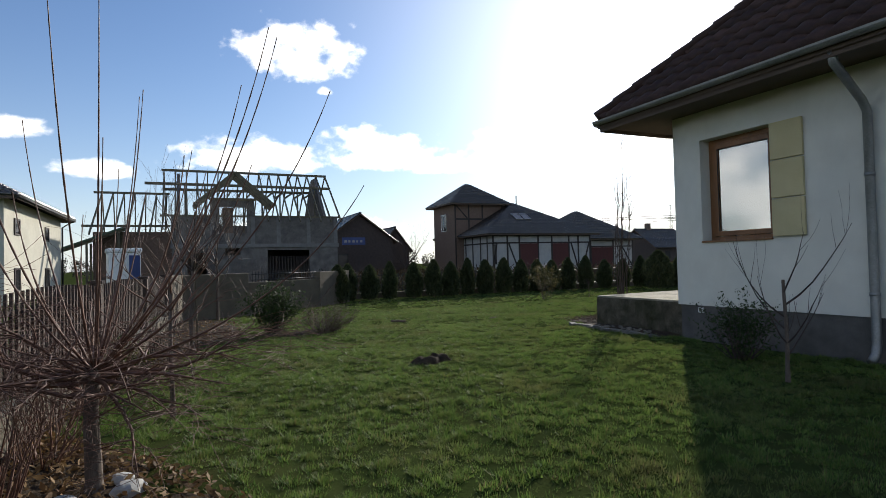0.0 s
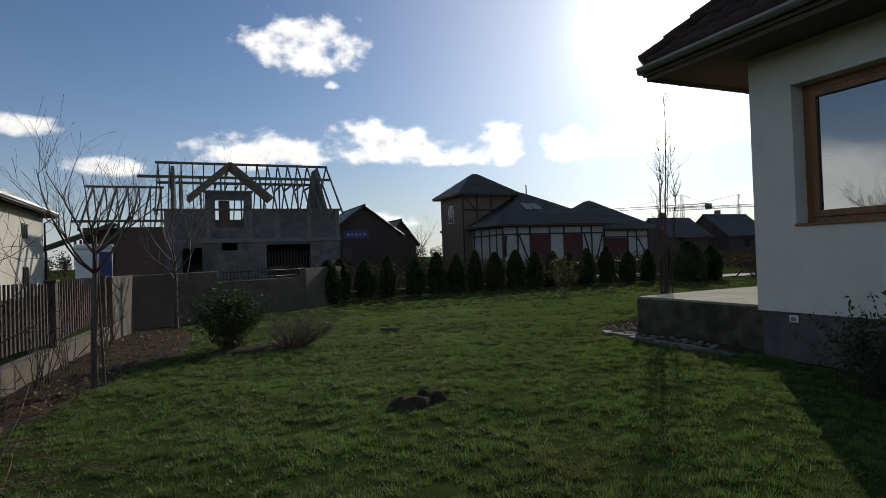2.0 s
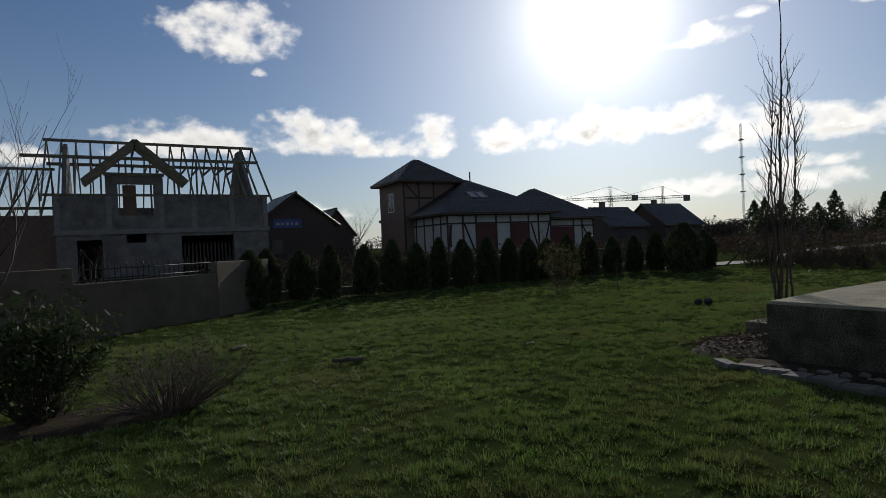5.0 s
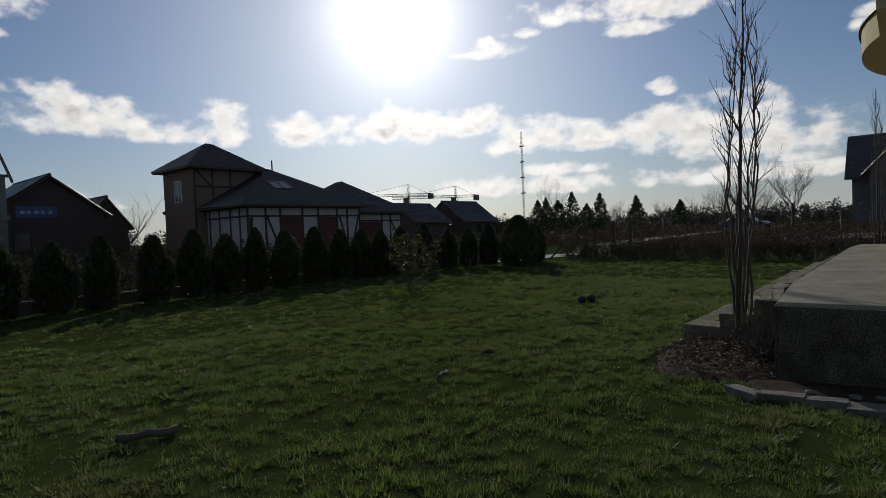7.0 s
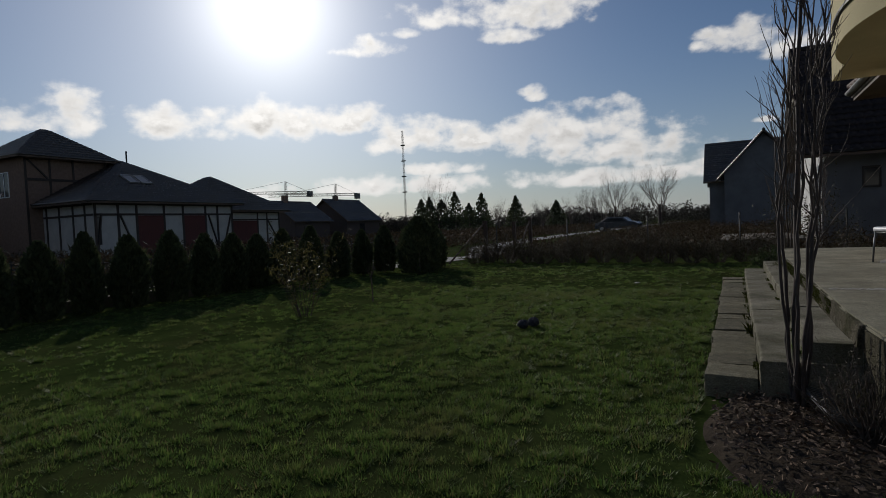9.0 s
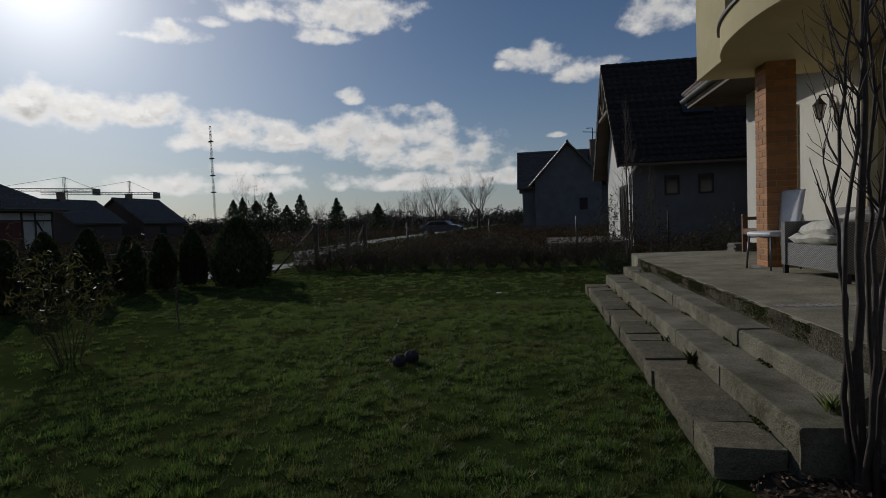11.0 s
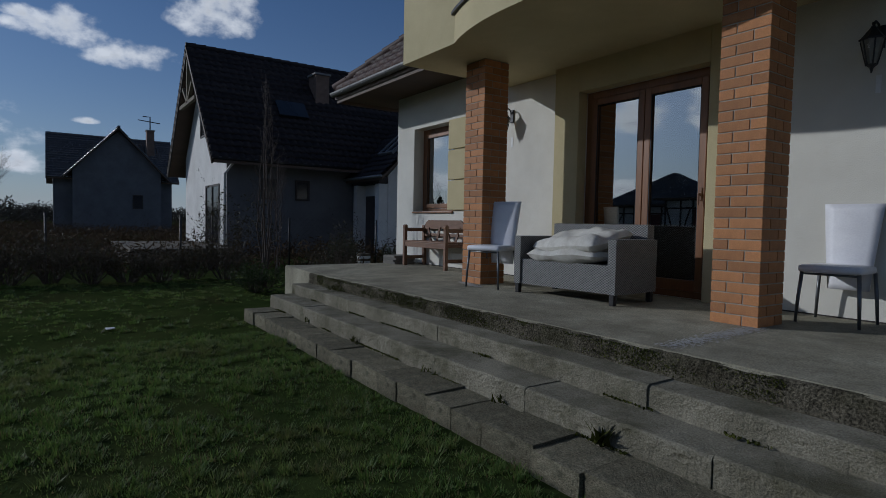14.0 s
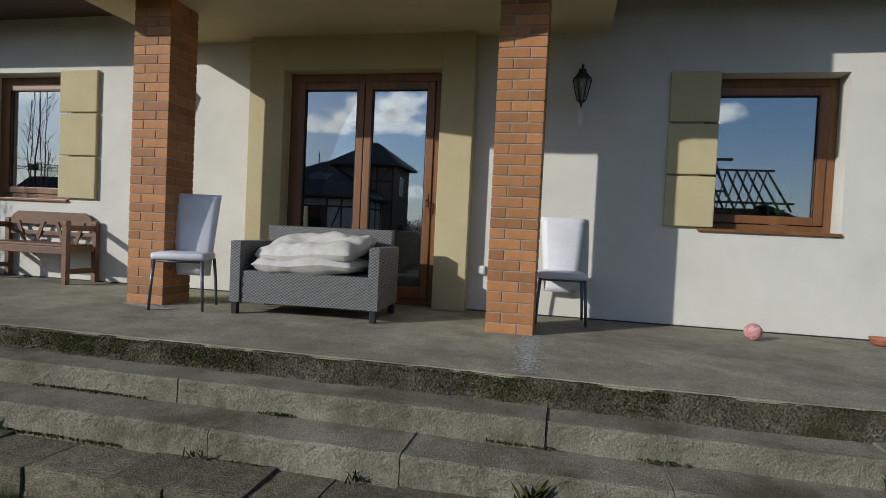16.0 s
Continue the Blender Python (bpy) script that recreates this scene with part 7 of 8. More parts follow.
def unfinished_house():
    root = empty("unfinished_house", (0, 0, 0))
    G, C, W_ = M["grey_block"], M["cast"], M["timber"]
    y0, y1 = 42.0, 52.0
    fl, kn = 2.95, 5.45

    def front(lo_x, hi_x, z0, z1, holes, mat=G):
        As = sorted({lo_x, hi_x, *[h[0] for h in holes], *[h[1] for h in holes]})
        Zs = sorted({z0, z1, *[h[2] for h in holes], *[h[3] for h in holes]})
        bm = bmesh.new()
        for a, b in zip(As, As[1:]):
            for c, d in zip(Zs, Zs[1:]):
                if not any(h[0] <= a + 1e-6 and b <= h[1] + 1e-6 and h[2] <= c + 1e-6 and d <= h[3] + 1e-6 for h in holes):
                    box_bm(bm, (a, y0, c), (b, y0 + 0.25, d))
        bmesh.ops.remove_doubles(bm, verts=bm.verts[:], dist=0.001)
        return part("wall", bm, mat, root)
    front(-10.4, 2.7, -0.1, fl, [(-3.2, 0.25, 0.0, 2.72), (-6.5, -5.35, 2.35, 2.92), (-9.3, -7.9, 0.0, 2.6)])
    front(-10.4, 2.7, fl + 0.3, kn, [(-6.9, -4.8, 4.15, kn)])
    front(-7.6, -4.2, kn, 6.8, [(-6.9, -4.8, kn, 6.25)])
    bx("floor_slab", (-10.5, y0 - 0.12, fl), (2.8, y1, fl + 0.3), C, root)
    for x in (-10.3, -7.45, -4.35, -2.3, 0.2, 2.55):
        bx("column", (x - 0.16, y0 - 0.04, fl + 0.3), (x + 0.16, y0 + 0.2, kn + 0.02), C, root)
    bx("side_wall", (2.45, y0 + 0.25, -0.1), (2.7, y1, kn), G, root)
    bx("side_wall", (-10.4, y0 + 0.25, -0.1), (-10.15, y1, kn), G, root)
    bx("rear_wall", (-10.15, y1 - 0.25, -0.1), (2.45, y1, kn), G, root)
    for i in range(14):
        x = -3.05 + i * 0.245
        bx("board", (x, y0 + 0.10, 0.0), (x + 0.09, y0 + 0.14, 2.2), M["timber_dark"], root)
    bx("brick_stack", (-6.6, y0 + 1.0, 4.0), (-5.8, y0 + 1.6, 6.3), M["brick_wall"], root, 0, "unfinished chimney of brown brick")
    # gable walls, tapering
    for x, mt in ((1.75, G), (-9.9, G)):
        bm = bmesh.new()
        rows = [[bm.verts.new((xx, y, z)) for y, z in ((y0 + 0.3, kn), (y1 - 0.3, kn), (47.7, 9.5), (46.3, 9.5))] for xx in (x - 0.12, x + 0.12)]
        bm.faces.new(rows[0]), bm.faces.new(rows[1][::-1])
        for k in range(4):
            bm.faces.new([rows[0][k], rows[0][(k + 1) % 4], rows[1][(k + 1) % 4], rows[1][k]])
        part("gable_wall", bm, mt, root)
    rz_ = 9.85
    for i in range(17):
        x = -11.0 + i * 0.865
        if not -8.4 < x < -3.4:
            beam("rafter", (x, y0 - 0.9, kn - 0.35), (x, 47.0, rz_), 0.09, W_, root, 0.18)
        beam("rafter", (x, y1 + 0.7, kn - 0.3), (x, 47.0, rz_), 0.09, W_, root, 0.18)
        if -10.5 < x < 2.6:
            beam("collar", (x, 44.6, 7.9), (x, 49.4, 7.9), 0.07, W_, root, 0.16)
    for y, z in ((47.0, rz_ + 0.02),):
        beam("ridge_beam", (-11.2, y, z), (2.95, y, z), 0.14, W_, root, 0.2)
    beam("purlin", (-12.4, 45.2, 8.45), (2.9, 45.2, 8.45), 0.16, W_, root, 0.22)
    beam("purlin", (-11.2, 48.8, 8.45), (2.9, 48.8, 8.45), 0.16, W_, root, 0.22)
    beam("wall_plate", (-11.2, y0 + 0.1, kn + 0.08), (2.9, y0 + 0.1, kn + 0.08), 0.16, W_, root, 0.16)
    for i in range(8):
        x = -9.4 + i * 1.55
        beam("prop", (x, 45.2, kn - 2.0), (x, 45.2, 8.4), 0.12, W_, root)
    # dormer gable over the middle
    ay = 39.8
    for s in (-1, 1):
        for yy in (ay, ay + 1.2, ay + 2.4):
            beam("dormer_rafter", (-5.85, yy, 8.75), (-5.85 + s * 2.95, yy, 6.15), 0.12, W_, root, 0.30)
    beam("dormer_ridge", (-5.85, ay - 0.2, 8.72), (-5.85, 46.0, 8.72), 0.12, W_, root, 0.18)
    beam("dormer_tie", (-7.7, y0, 6.9), (-4.1, y0, 6.9), 0.16, W_, root, 0.2)
    # lower wing
    bx("wall", (-15.8, 43.0, -0.1), (-10.4, 51.0, 4.3), M["brick_wall"], root)
    for i in range(7):
        x = -15.7 + i * 0.8
        beam("rafter", (x - 0.25, 42.2, 4.1), (x + 0.1, 47.0, 7.75), 0.09, W_, root, 0.18)
        beam("rafter", (x - 0.25, 51.8, 4.1), (x + 0.1, 47.0, 7.75), 0.09, W_, root, 0.18)
    beam("ridge_beam", (-16.2, 47, 7.8), (-10.6, 47, 7.8), 0.12, W_, root, 0.18)
    beam("purlin", (-16.6, 43.5, 4.8), (-10.5, 43.5, 4.8), 0.12, W_, root, 0.18)
    bx("banner", (3.1, 41.9, 3.1), (5.2, 41.94, 3.75), M["blue"], root, 0, "blue advertising banner")
    for i, w_ in enumerate((0.4, 0.3, 0.35, 0.25, 0.3)):
        bx("letter_bar", (3.3 + i * 0.36, 41.885, 3.3), (3.3 + i * 0.36 + w_ * 0.6, 41.895, 3.5), M["metal"], root)
    return tagged(root, "unfinished grey block house with bare roof rafters", "house")


def lean_to():
    root = empty("open_shed", (0, 0, 0))
    tl = bmesh.new()
    a = [(-18.3, 40.5, 2.55), (-13.6, 40.5, 4.4), (-13.6, 43.0, 4.4), (-18.3, 43.0, 2.55)]
    rows = [[tl.verts.new(Vector(p) + Vector((0, 0, d))) for p in a] for d in (0, 0.14)]
    tl.faces.new(rows[0]), tl.faces.new(rows[1])
    for k in range(4):
        tl.faces.new([rows[0][k], rows[0][(k + 1) % 4], rows[1][(k + 1) % 4], rows[1][k]])
    part("roof", tl, M["green_sheet"], root)
    for x, h in ((-18.0, 2.6), (-15.9, 3.4), (-13.9, 4.2)):
        for y in (40.7, 42.8):
            bx("post", (x - 0.07, y - 0.07, 0), (x + 0.07, y + 0.07, h), M["timber"], root)
    beam("beam", (-18.3, 40.7, 2.5), (-13.7, 40.7, 4.3), 0.12, M["timber"], root, 0.2)
    return tagged(root, "open timber shed with a green sloping roof", "shed")


def toilet_cabin():
    root = empty("toilet_cabin", (-11.75, 18.6, 0), 10)
    bx("body", (-0.55, -0.55, 0), (0.55, 0.55, 2.0), M["white"], root, 0.03)
    bx("door", (-0.40, -0.575, 0.1), (0.10, -0.552, 1.9), M["white"], root, 0.01)
    bx("side_panel", (0.14, -0.58, 0.1), (0.52, -0.552, 1.9), M["blue"], root, 0.01, "blue side panel")
    bm = bmesh.new()
    box_bm(bm, (-0.6, -0.6, 2.0), (0.6, 0.6, 2.18), 0.07)
    part("roof", bm, M["white"], root)
    return tagged(root, "white and blue portable toilet cabin", "toilet cabin")


def white_house():
    root = empty("white_house", (0, 0, 0))
    house_body(root, -27.0, -16.35, 22.0, 34.0, 4.5, M["cream_wall"])
    hip_roof(root, -27.6, -15.75, 21.3, 34.7, 4.5, 0.55, M["tile"])
    gt = tube("gutter", [(-15.72, 21.3, 4.45), (-15.72, 34.7, 4.45)], 0.06, M["iron"], root, 8)
    tube("downpipe", [(-15.8, 34.4, 4.4), (-16.25, 33.9, 4.0), (-16.25, 33.9, 0.1)], 0.05, M["iron"], root, 8)
    for y in (23.5, 29.6):
        far_window(root, "x+", y, y + 0.95, 3.0, 3.75, -16.35)
        far_window(root, "x+", y, y + 0.95, 0.5, 1.55, -16.35)
    return tagged(root, "white rendered house with a dark hip roof", "house")


def plain_house(name, x0, x1, y0, y1, h, rz_, along, wall, label, wins=(), tile="tile", chim=None, over=0.6, ov2=0.5):
    root = empty(name, (0, 0, 0))
    house_body(root, x0, x1, y0, y1, h, wall, along, rz_ - 0.25)
    if along == "y":
        k = (rz_ - h) / ((x1 - x0) / 2)
        gable_roof(root, x0 - over, x1 + over, y0 - ov2, y1 + ov2, h - over * k, rz_, M[tile], "y")
    else:
        k = (rz_ - h) / ((y1 - y0) / 2)
        gable_roof(root, x0 - ov2, x1 + ov2, y0 - over, y1 + over, h - over * k, rz_, M[tile], "x")
    for w in wins:
        far_window(root, *w)
    if chim:
        cx, cy, cz = chim
        ch = bx("chimney", (cx - 0.4, cy - 0.3, cz - 2.5), (cx + 0.4, cy + 0.3, cz), M["brick_wall"], root)
        bx("cap", (cx - 0.46, cy - 0.36, cz), (cx + 0.46, cy + 0.36, cz + 0.08), M["cast"], ch)
    return tagged(root, label, "house"), root


half_timbered_house()
unfinished_house()
lean_to()
toilet_cabin()
white_house()

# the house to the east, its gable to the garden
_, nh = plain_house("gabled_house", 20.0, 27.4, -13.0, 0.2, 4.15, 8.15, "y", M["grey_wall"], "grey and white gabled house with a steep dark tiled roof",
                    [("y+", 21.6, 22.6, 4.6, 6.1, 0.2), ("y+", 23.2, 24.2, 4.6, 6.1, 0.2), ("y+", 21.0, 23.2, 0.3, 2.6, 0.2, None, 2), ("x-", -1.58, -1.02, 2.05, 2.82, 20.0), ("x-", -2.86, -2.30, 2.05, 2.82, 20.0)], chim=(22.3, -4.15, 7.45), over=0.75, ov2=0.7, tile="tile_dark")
bx("gable_render", (20.02, 0.2, -0.1), (27.38, 0.215, 4.08), M["white_wall"], nh, 0, "white rendered gable wall")
gw = bmesh.new()
r0 = [[gw.verts.new((x, y, z)) for x, z in ((20.1, 4.08), (27.3, 4.08), (23.7, 7.75))] for y in (0.2, 0.215)]
gw.faces.new(r0[0]), gw.faces.new(r0[1][::-1])
for k in range(3):
    gw.faces.new([r0[0][k], r0[0][(k + 1) % 3], r0[1][(k + 1) % 3], r0[1][k]])
part("gable_render", gw, M["white_wall"], nh, "white rendered gable wall")
for s in (-1, 1):
    beam("bargeboard", (23.7, 0.85, 8.0), (23.7 + s * 4.45, 0.85, 3.25), 0.06, M["timber_dark"], nh, 0.24)
    beam("gable_truss", (23.7, 0.8, 5.9), (23.7 + s * 0.9, 0.8, 6.6), 0.12, M["timber"], nh, 0.12)
beam("gable_truss", (22.2, 0.8, 5.9), (25.2, 0.8, 5.9), 0.12, M["timber"], nh, 0.14)
beam("gable_truss", (23.7, 0.8, 5.9), (23.7, 0.8, 7.6), 0.12, M["timber"], nh, 0.12)
for y in (-2.6,):
    bm = bmesh.new()
    box_bm(bm, (-0.45, -0.6, 0), (0.45, 0.6, 0.1), 0.01)
    sk = part("roof_window", bm, M["far_glass"], nh, "grey framed roof window")
    sk.matrix_local = pose(21.3, y, 5.68, 0, -47.2, 0)
tube("downpipe", [(19.3, 0.12, 3.3), (19.9, 0.3, 2.9), (19.9, 0.3, 0.0)], 0.05, M["white"], nh, 8, "white downpipe at the corner")
tube("gutter", [(19.25, -4.3, 3.36), (19.25, 0.85, 3.36)], 0.06, M["iron"], nh, 8)
wing = empty("garage_wing", (0, 0, 0))
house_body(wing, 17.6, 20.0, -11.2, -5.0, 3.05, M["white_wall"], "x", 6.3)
gable_roof(wing, 17.0, 20.5, -11.8, -4.4, 2.95, 6.35, M["tile_dark"], "x")
tube("gutter", [(17.0, -4.36, 2.95), (20.5, -4.36, 2.95)], 0.06, M["metal"], wing, 8)
bx("garage_door", (18.35, -5.0, -0.05), (19.35, -4.97, 2.3), M["brown_wall"], wing, 0.01, "brown garage door")
for x in (17.62, 19.45):
    bx("pier", (x, -4.998, -0.1), (x + 0.3, -4.62, 2.72), M["white_wall"], wing, 0.01)
bx("lintel", (17.6, -4.998, 2.73), (19.9, -4.60, 2.98), M["timber_dark"], wing, 0.01)
bm = bmesh.new()
box_bm(bm, (-0.5, -0.7, 0), (0.5, 0.7, 0.1), 0.01)
sk = part("roof_window", bm, M["far_glass"], wing, "sky-lit roof window")
sk.matrix_local = pose(18.4, -5.9, 4.40, -42.6, 0, 0)
bm = bmesh.new()
for lo, hi in (((-0.58, -0.78, 0.0), (-0.5, 0.78, 0.13)), ((0.5, -0.78, 0.0), (0.58, 0.78, 0.13)), ((-0.5, -0.78, 0.0), (0.5, -0.7, 0.13)), ((-0.5, 0.7, 0.0), (0.5, 0.78, 0.13)), ((-0.04, -0.7, 0.1), (0.04, 0.7, 0.13))):
    box_bm(bm, lo, hi)
part("frame", bm, M["metal"], sk)
tagged(wing, "low white garage wing with dark tiled roof", "garage")
# leggy shrubs before the gable, a striped basket and bushes by the garage
for i, (x, y, h) in enumerate(((14.6, 1.9, 1.9), (15.2, 1.1, 1.5), (15.0, 0.3, 1.7))):
    leafy_shrub("tall_shrub", (x, y, 0), 0.35, 0.35, h, 12, 420, M["hedge_leaf"], 0.045, 240 + i, "tall leggy shrub with sparse leaves before the white gable", "shrub")
leafy_shrub("low_shrub", (13.4, -1.3, 0), 0.4, 0.4, 0.75, 30, 900, M["evergreen"], 0.035, 246, "dark leafy bush near the garage", "shrub")
leafy_shrub("low_shrub", (13.6, -3.0, 0), 0.5, 0.4, 0.5, 30, 800, M["evergreen"], 0.03, 247, "low dark bush behind the terrace end", "shrub")
bk = empty("striped_basket", (13.9, -2.15, 0))
for k in range(5):
    bm = bmesh.new()
    bmesh.ops.create_cone(bm, cap_ends=True, segments=24, radius1=0.19 + 0.012 * (k % 2), radius2=0.19 + 0.012 * (k % 2), depth=0.072, matrix=Matrix.Translation((0, 0, 0.04 + 0.074 * k)))
    part("band", bm, M["white"] if k % 2 else M["dwood"], bk)
tagged(bk, "round basket of pale and brown bands on the ground", "basket")
# grey stone terrace of that house
bx("stone_terrace", (16.5, 0.9, -0.1), (22.5, 3.6, 0.42), M["garden_wall"], None, 0.03)
tagged(bpy.data.objects["stone_terrace"], "low stone terrace in front of the gabled house", "terrace")

_, fh = plain_house("grey_house", 54.9, 63.0, -3.6, 5.2, 5.0, 8.4, "y", M["grey_wall"], "two-storey grey house with a tiled roof, far off", [], over=0.7)
_, fh2 = plain_house("front_wing", 54.0, 59.0, -2.6, 3.9, 5.2, 8.75, "x", M["grey_wall"], "grey gabled front of the far house", [("x-", -1.2, -0.4, 2.0, 3.2, 54.0)], chim=(57.5, -2.2, 9.2), over=0.6)
fh2.parent = fh
tube("aerial", [(57.5, -2.2, 9.2), (57.5, -2.2, 10.5), (57.5, -1.6, 10.5)], 0.05, M["iron"], fh, 6)
tube("aerial", [(57.5, -3.0, 10.0), (57.5, -1.2, 10.15)], 0.04, M["iron"], fh, 6)
del fh2["category"]
plain_house("dark_house", 4.6, 12.5, 55.0, 64.0, 4.2, 7.1, "y", M["brown_wall"], "dark house behind the building site", [("y-", 6.0, 7.2, 1.0, 2.6, 55.0)], over=0.5)
plain_house("dark_house", 13.2, 17.2, 62.0, 70.0, 3.4, 6.0, "y", M["brown_wall"], "low dark-roofed house behind the tower", [], over=0.4)
plain_house("far_house", 58.0, 66.0, 60.0, 68.0, 3.2, 6.0, "x", M["brown_wall"], "far house with a dark tiled roof", [("y-", 60.0, 61.2, 1.0, 2.4, 60.0)], over=0.5, chim=(60.5, 64, 6.9))
plain_house("far_house", 70.5, 80.0, 60.0, 69.0, 3.2, 6.6, "x", M["brown_wall"], "far house with a dark roof and roof windows", [("y-", 74.0, 75.5, 1.0, 2.4, 60.0)], over=0.5, chim=(73.5, 64.5, 7.3))


# ---------------------------------------------------------------- cranes, mast, car, road
def lattice(paths, a, b, w, n):
    a, b = np.array(a, float), np.array(b, float)
    d = (b - a) / np.linalg.norm(b - a)
    s = np.cross(d, [0, 0, 1.0])
    s = s / np.linalg.norm(s) if np.linalg.norm(s) > 1e-3 else np.array([1.0, 0, 0])
    u = np.cross(s, d)
    c = [s * w / 2 + u * w / 2, -s * w / 2 + u * w / 2, -s * w / 2 - u * w / 2, s * w / 2 - u * w / 2]
    r = w * 0.09
    for k in range(4):
        paths.append(([a + c[k], b + c[k]], [r, r]))
        for i in range(n):
            p, q = a + (b - a) * i / n, a + (b - a) * (i + 1) / n
            paths.append(([p + c[k], q + c[(k + 1) % 4]], [r * 0.6, r * 0.6]))


def crane(base, top, az, jib, counter, label):
    root = empty("tower_crane", (base[0], base[1], 0))
    P = []
    lattice(P, (0, 0, 0), (0, 0, top), 1.8, 22)
    v, f = tube_arrays(P, 4)
    put("tower", fast_mesh("tower", v, f, M["crane"]), root)
    d = np.array([math.sin(az), math.cos(az), 0])
    P = []
    lattice(P, np.array([0, 0, top]), np.array([0, 0, top]) + d * jib, 1.6, 26)
    v, f = tube_arrays(P, 4)
    put("jib", fast_mesh("jib", v, f, M["crane"]), root)
    P = []
    lattice(P, np.array([0, 0, top]), np.array([0, 0, top]) - d * counter, 1.6, 8)
    v, f = tube_arrays(P, 4)
    put("counter_jib", fast_mesh("counter_jib", v, f, M["crane"]), root)
    P = []
    lattice(P, (0, 0, top), (0, 0, top + 8), 1.2, 6)
    apex = np.array([0, 0, top + 8.0])
    for e in (d * jib * 0.75, -d * counter * 0.9):
        P.append(([apex, np.array([0, 0, top + 0.8]) + e], [0.10, 0.10]))
    v, f = tube_arrays(P, 4)
    put("apex_frame", fast_mesh("apex_frame", v, f, M["crane"]), root)
    c = -d * counter
    bm = bmesh.new()
    box_bm(bm, (c[0] - 1.6, c[1] - 1.6, top - 3.4), (c[0] + 1.6, c[1] + 1.6, top + 0.6), 0.1)
    part("counterweight", bm, M["cast"], root)
    return tagged(root, label, "crane", "tower cranes")


crane((309.5, 293), 30.5, radians(-47), 48, 17, "tower crane with a lattice jib on the horizon")
crane((332.5, 265.8), 28.0, radians(-47), 48, 16, "tower crane with a lattice jib on the horizon")
crane((330, -20), 27.0, radians(2), 26, 10, "tower crane far beyond the fields")
ms = empty("radio_mast", (278, 173.3, 0))
P = []
lattice(P, (0, 0, 0), (0, 0, 57.5), 0.75, 46)
for z in (22, 31, 40, 49):
    P.append(([(0, -1.4, z), (0, 1.4, z)], [0.35, 0.35]))
v, f = tube_arrays(P, 4)
put("lattice", fast_mesh("lattice", v, f, M["crane"]), ms)
tagged(ms, "thin lattice radio mast on the horizon", "mast")


def car(at, rz_):
    root = empty("car", at, rz_)
    prof = [(-2.1, 0.35), (-2.15, 0.75), (-1.9, 0.95), (-1.2, 1.02), (-0.7, 1.42), (0.9, 1.46), (1.5, 1.05), (2.05, 0.92), (2.15, 0.6), (2.1, 0.35)]
    bm = bmesh.new()
    rows = []
    for y, k in ((-0.85, 0.92), (-0.75, 1.0), (0.75, 1.0), (0.85, 0.92)):
        rows.append([bm.verts.new((x * (1 if z < 1 else (0.96 if abs(y) > 0.8 else 1)), y, 0.35 + (z - 0.35) * k)) for x, z in prof])
    n = len(prof)
    for a, b in zip(rows, rows[1:]):
        for k in range(n):
            bm.faces.new([a[k], a[(k + 1) % n], b[(k + 1) % n], b[k]])
    bm.faces.new(rows[0][::-1]), bm.faces.new(rows[-1])
    part("body", bm, M["car_paint"], root)
    for s in (-1, 1):
        bm = bmesh.new()
        vs = [[bm.verts.new((x, s * d, z)) for x, z in ((-1.0, 1.0), (-0.6, 1.34), (0.85, 1.36), (1.3, 1.02))] for d in (0.853, 0.862)]
        bm.faces.new(vs[0]), bm.faces.new(vs[1][::-1])
        for k in range(4):
            bm.faces.new([vs[0][k], vs[0][(k + 1) % 4], vs[1][(k + 1) % 4], vs[1][k]])
        part("side_window", bm, M["far_glass"], root)
        for x in (-1.35, 1.35):
            bm = bmesh.new()
            bmesh.ops.create_cone(bm, cap_ends=True, segments=20, radius1=0.33, radius2=0.33, depth=0.2, matrix=Matrix.Translation((x, s * 0.80, 0.33)) @ Matrix.Rotation(radians(90), 4, "X"))
            wh = part("wheel", bm, M["iron"], root)
            bm = bmesh.new()
            bmesh.ops.create_cone(bm, cap_ends=True, segments=16, radius1=0.2, radius2=0.18, depth=0.04, matrix=Matrix.Translation((x, s * 0.905, 0.33)) @ Matrix.Rotation(radians(90), 4, "X"))
            part("rim", bm, M["metal"], wh)
    return tagged(root, "dark parked car beyond the field", "car")


car((52.8, 13.4, 0.0), 82)
rd = bmesh.new()
L0 = [(10.5, 15.2), (16.6, 13.2), (24.6, 16.8), (33.5, 17.6), (45, 18.0), (90, 17.0), (300, 10)]
R0_ = [(10.5, 12.9), (16.6, 11.6), (24.6, 14.6), (33.5, 15.4), (45, 15.8), (90, 14.0), (300, 6)]
la, lb = [rd.verts.new((x, y, 0.012)) for x, y in L0], [rd.verts.new((x, y, 0.012)) for x, y in R0_]
for k in range(len(L0) - 1):
    rd.faces.new([la[k], la[k + 1], lb[k + 1], lb[k]])
part("road", rd, M["asphalt"], None, "pale gravel road past the garden", kind="structure")


# ---------------------------------------------------------------- fields and far woods
def scatter_clumps(name, n, region, h0, h1, size, mat, label, seed, base=0.0, aspect=1.6, shape=1.0):
    rnd = np.random.default_rng(seed)
    x, y = region(rnd, n)
    hh = rnd.uniform(h0, h1, n)
    z = base + hh * rnd.random(n) ** shape
    v, f = leaf_cloud(np.stack([x, y, z], 1), size, rnd, aspect)
    put(name, fast_mesh(name, v, f, mat), label=label, kind="stuff")


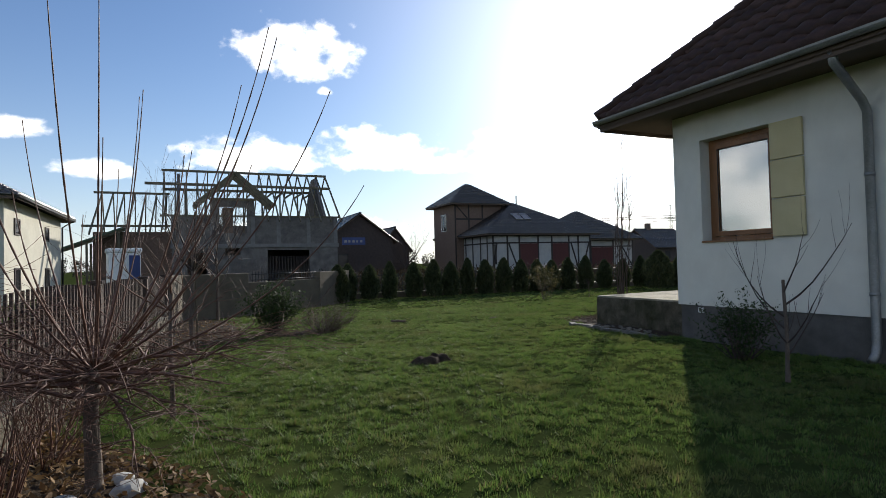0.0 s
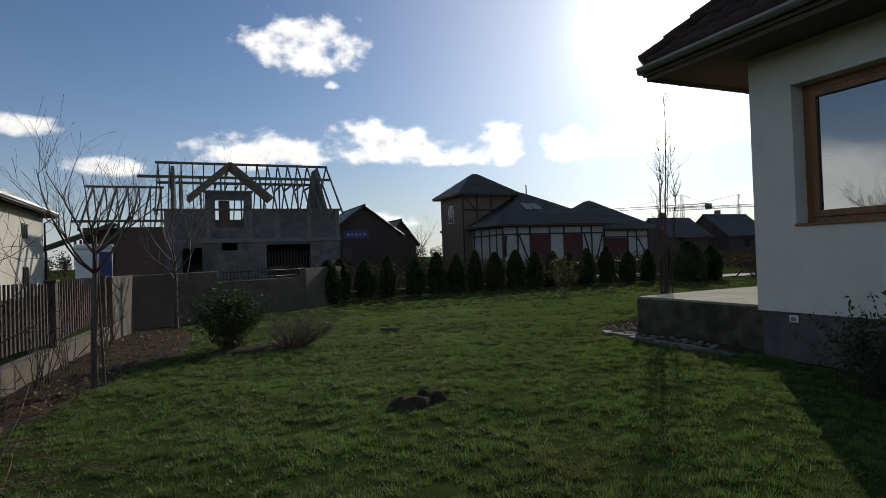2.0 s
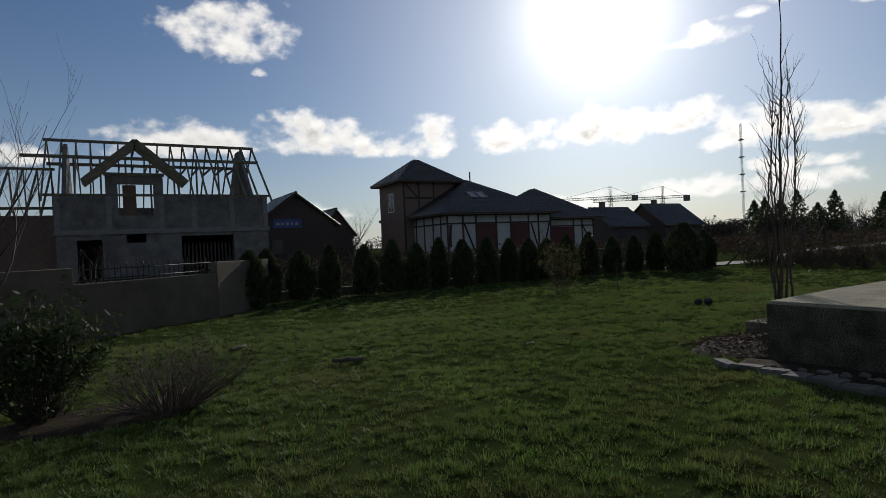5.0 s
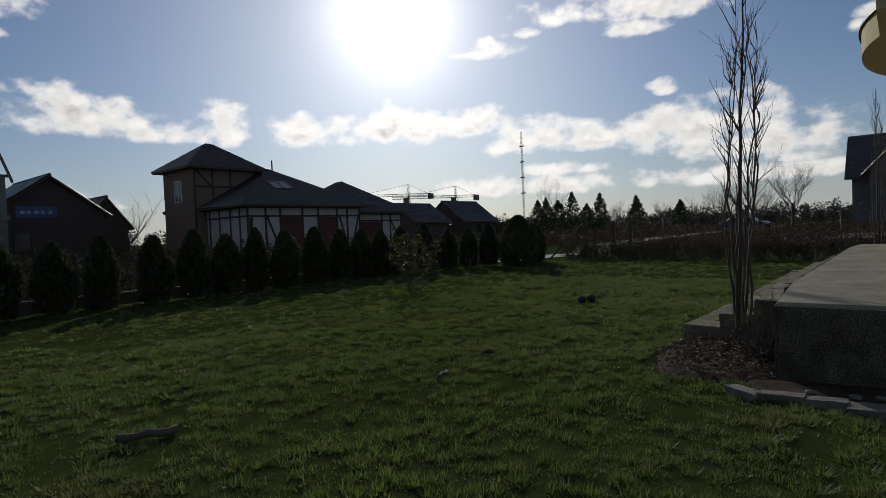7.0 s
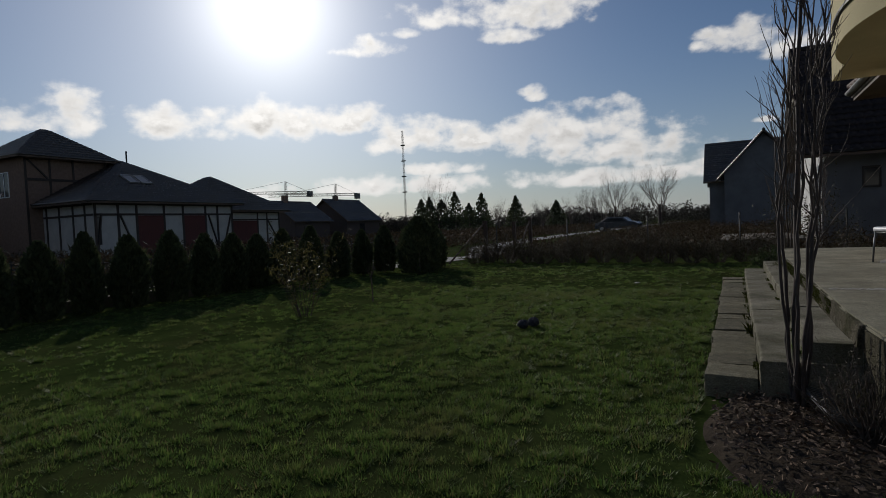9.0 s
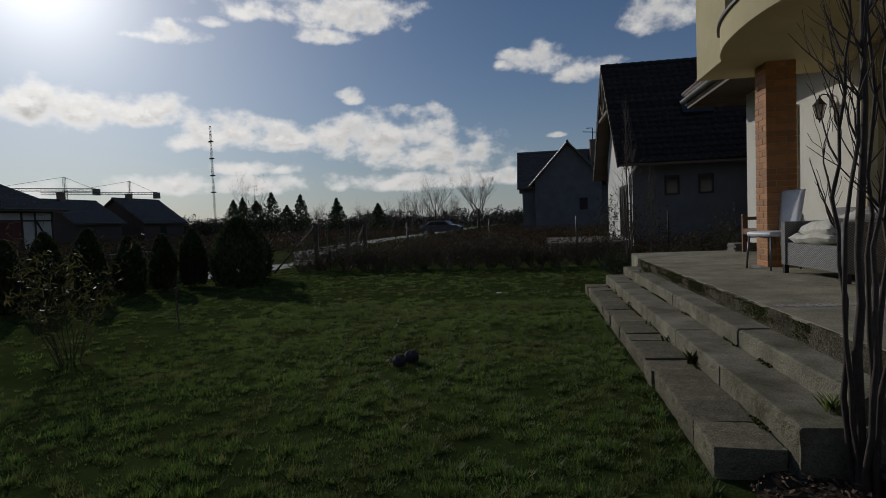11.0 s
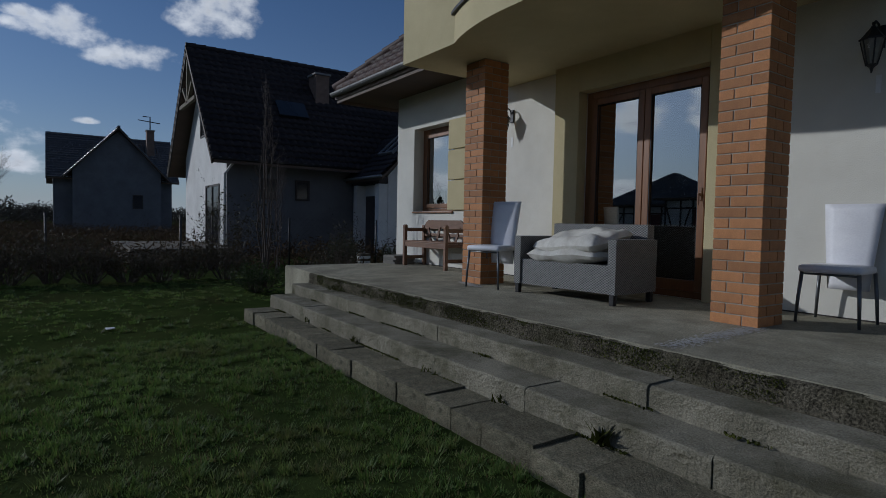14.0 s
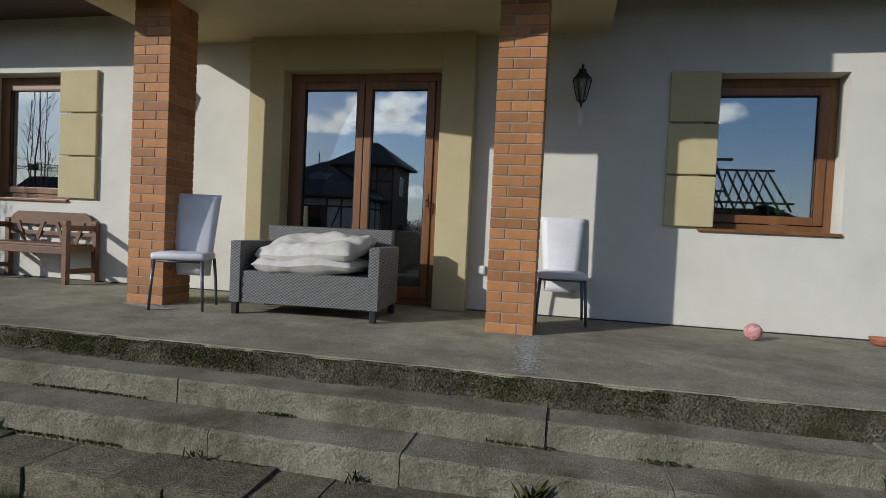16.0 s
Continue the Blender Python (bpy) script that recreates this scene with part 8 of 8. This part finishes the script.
scatter_clumps("fence_brush", 9000, lambda r, n: (r.uniform(-5, 15, n), r.normal(16.2, 0.7, n)), 0.5, 1.25, 0.085, M["far_wood"], "dark leafless brush behind the iron fence", 4, aspect=3.0)
scatter_clumps("dry_field", 80000, lambda r, n: (13.6 + 80 * r.random(n) ** 1.4, r.uniform(-14, 12.0, n)), 0.1, 0.8, 0.11, M["reeds"], "dry reddish weeds on the open field", 5, aspect=4.0)
scatter_clumps("field_brush", 60000, lambda r, n: (r.uniform(-3, 100, n), 18.5 + 45 * r.random(n) ** 1.3), 0.1, 0.9, 0.17, M["reeds"], "dry brush on the plots behind the fence", 6, aspect=3.5)


def woods(seed, n_trees, az0, az1, d0, d1, h0, h1):
    """A far belt of rounded crowns, ragged against the sky."""
    rnd = np.random.default_rng(seed)
    C = []
    for _ in range(n_trees):
        az, d = math.radians(rnd.uniform(az0, az1)), rnd.uniform(d0, d1)
        h, w = rnd.uniform(h0, h1), rnd.uniform(2.0, 4.5)
        k = int(rnd.integers(200, 330))
        q = rnd.normal(size=(k, 3))
        q /= np.linalg.norm(q, axis=1, keepdims=True)
        q *= rnd.random((k, 1)) ** 0.4
        q[:, 0] *= w / 2
        q[:, 1] *= w / 2
        q[:, 2] = h * 0.5 + q[:, 2] * h * 0.5
        q[:, 0] += d * math.sin(az)
        q[:, 1] += d * math.cos(az)
        C.append(q)
    C = np.concatenate(C)
    v, f = leaf_cloud(C, 0.26, rnd, 2.2)
    put("far_woods", fast_mesh("far_woods", v, f, M["far_wood"]), label="dark belt of far winter woods", kind="stuff")


woods(1, 300, 52, 116, 105, 150, 2.2, 4.6)
woods(2, 120, 30, 56, 120, 170, 3.0, 5.0)
woods(3, 90, -35, 30, 110, 160, 3.0, 5.0)
woods(4, 160, 116, 330, 70, 130, 4.0, 7.0)


def spruce(at, h, w, seed):
    rnd = np.random.default_rng(seed)
    root = empty("spruce", at)
    v, f = tube_arrays([([(0, 0, 0), (0, 0, h)], [0.15, 0.02])], 6)
    put("trunk", fast_mesh("trunk", v, f, M["bark"]), root)
    n = 1300
    t = rnd.random(n) ** 1.3
    tier = 0.75 + 0.25 * np.abs(np.sin(t * 24))
    r = w / 2 * (1 - t ** 1.5) * tier * rnd.uniform(0.3, 1.1, n)
    a = rnd.uniform(0, 6.28, n)
    c = np.stack([r * np.cos(a), r * np.sin(a), 0.06 * h + t * h * 0.95], 1)
    v, f = leaf_cloud(c, 0.30, rnd, 2.0)
    put("crown", fast_mesh("crown", v, f, M["thuja"]), root)
    return tagged(root, "dark pointed spruce in the far belt", "spruce", "far spruces")


for i, (az, d, h, w) in enumerate(((60.5, 112, 6.6, 6.5), (61.3, 116, 7.2, 5.5), (62.5, 112, 6.4, 7.5), (63.9, 108, 7.6, 6.0), (65.3, 116, 5.6, 6.5), (66.6, 112, 7.4, 5.6), (70.0, 110, 6.4, 5.0), (74.0, 105, 5.0, 5.0), (94.0, 90, 5.2, 4.5))):
    spruce((d * math.sin(math.radians(az)) - 5, d * math.cos(math.radians(az)) + 3, 0), h, w, 500 + i)
for i, (az, d, h) in enumerate(((79.6, 88, 3.2), (83.6, 62, 2.6), (77.2, 100, 2.6), (62.2, 111, 4.2), (78.4, 84, 2.2), (80.8, 80, 2.0), (68.2, 95, 1.8), (72.6, 90, 1.8), (75.4, 96, 1.9))):
    bare_tree("bare_tree", (d * math.sin(math.radians(az)) - 5, d * math.cos(math.radians(az)) + 3, 0), 600 + i, h, 0.2, 9, h * 1.25, 3, "bare deciduous tree on the field edge", "tree", M["bark_dark"], M["bark_dark"], 0.6, 0.35, (5, 8), (0, 0), 0.5, (), 0.12, False, 0.6, 0.5)
bare_tree("bare_tree", (10.4, 45.0, 0), 640, 1.6, 0.12, 8, 2.6, 2, "bare tree between the houses", "tree", M["bark_dark"], M["bark_dark"], 0.7, 0.3, (4, 6), (0, 0), 0.5, (), 0.12, False, 0.6, 0.5)
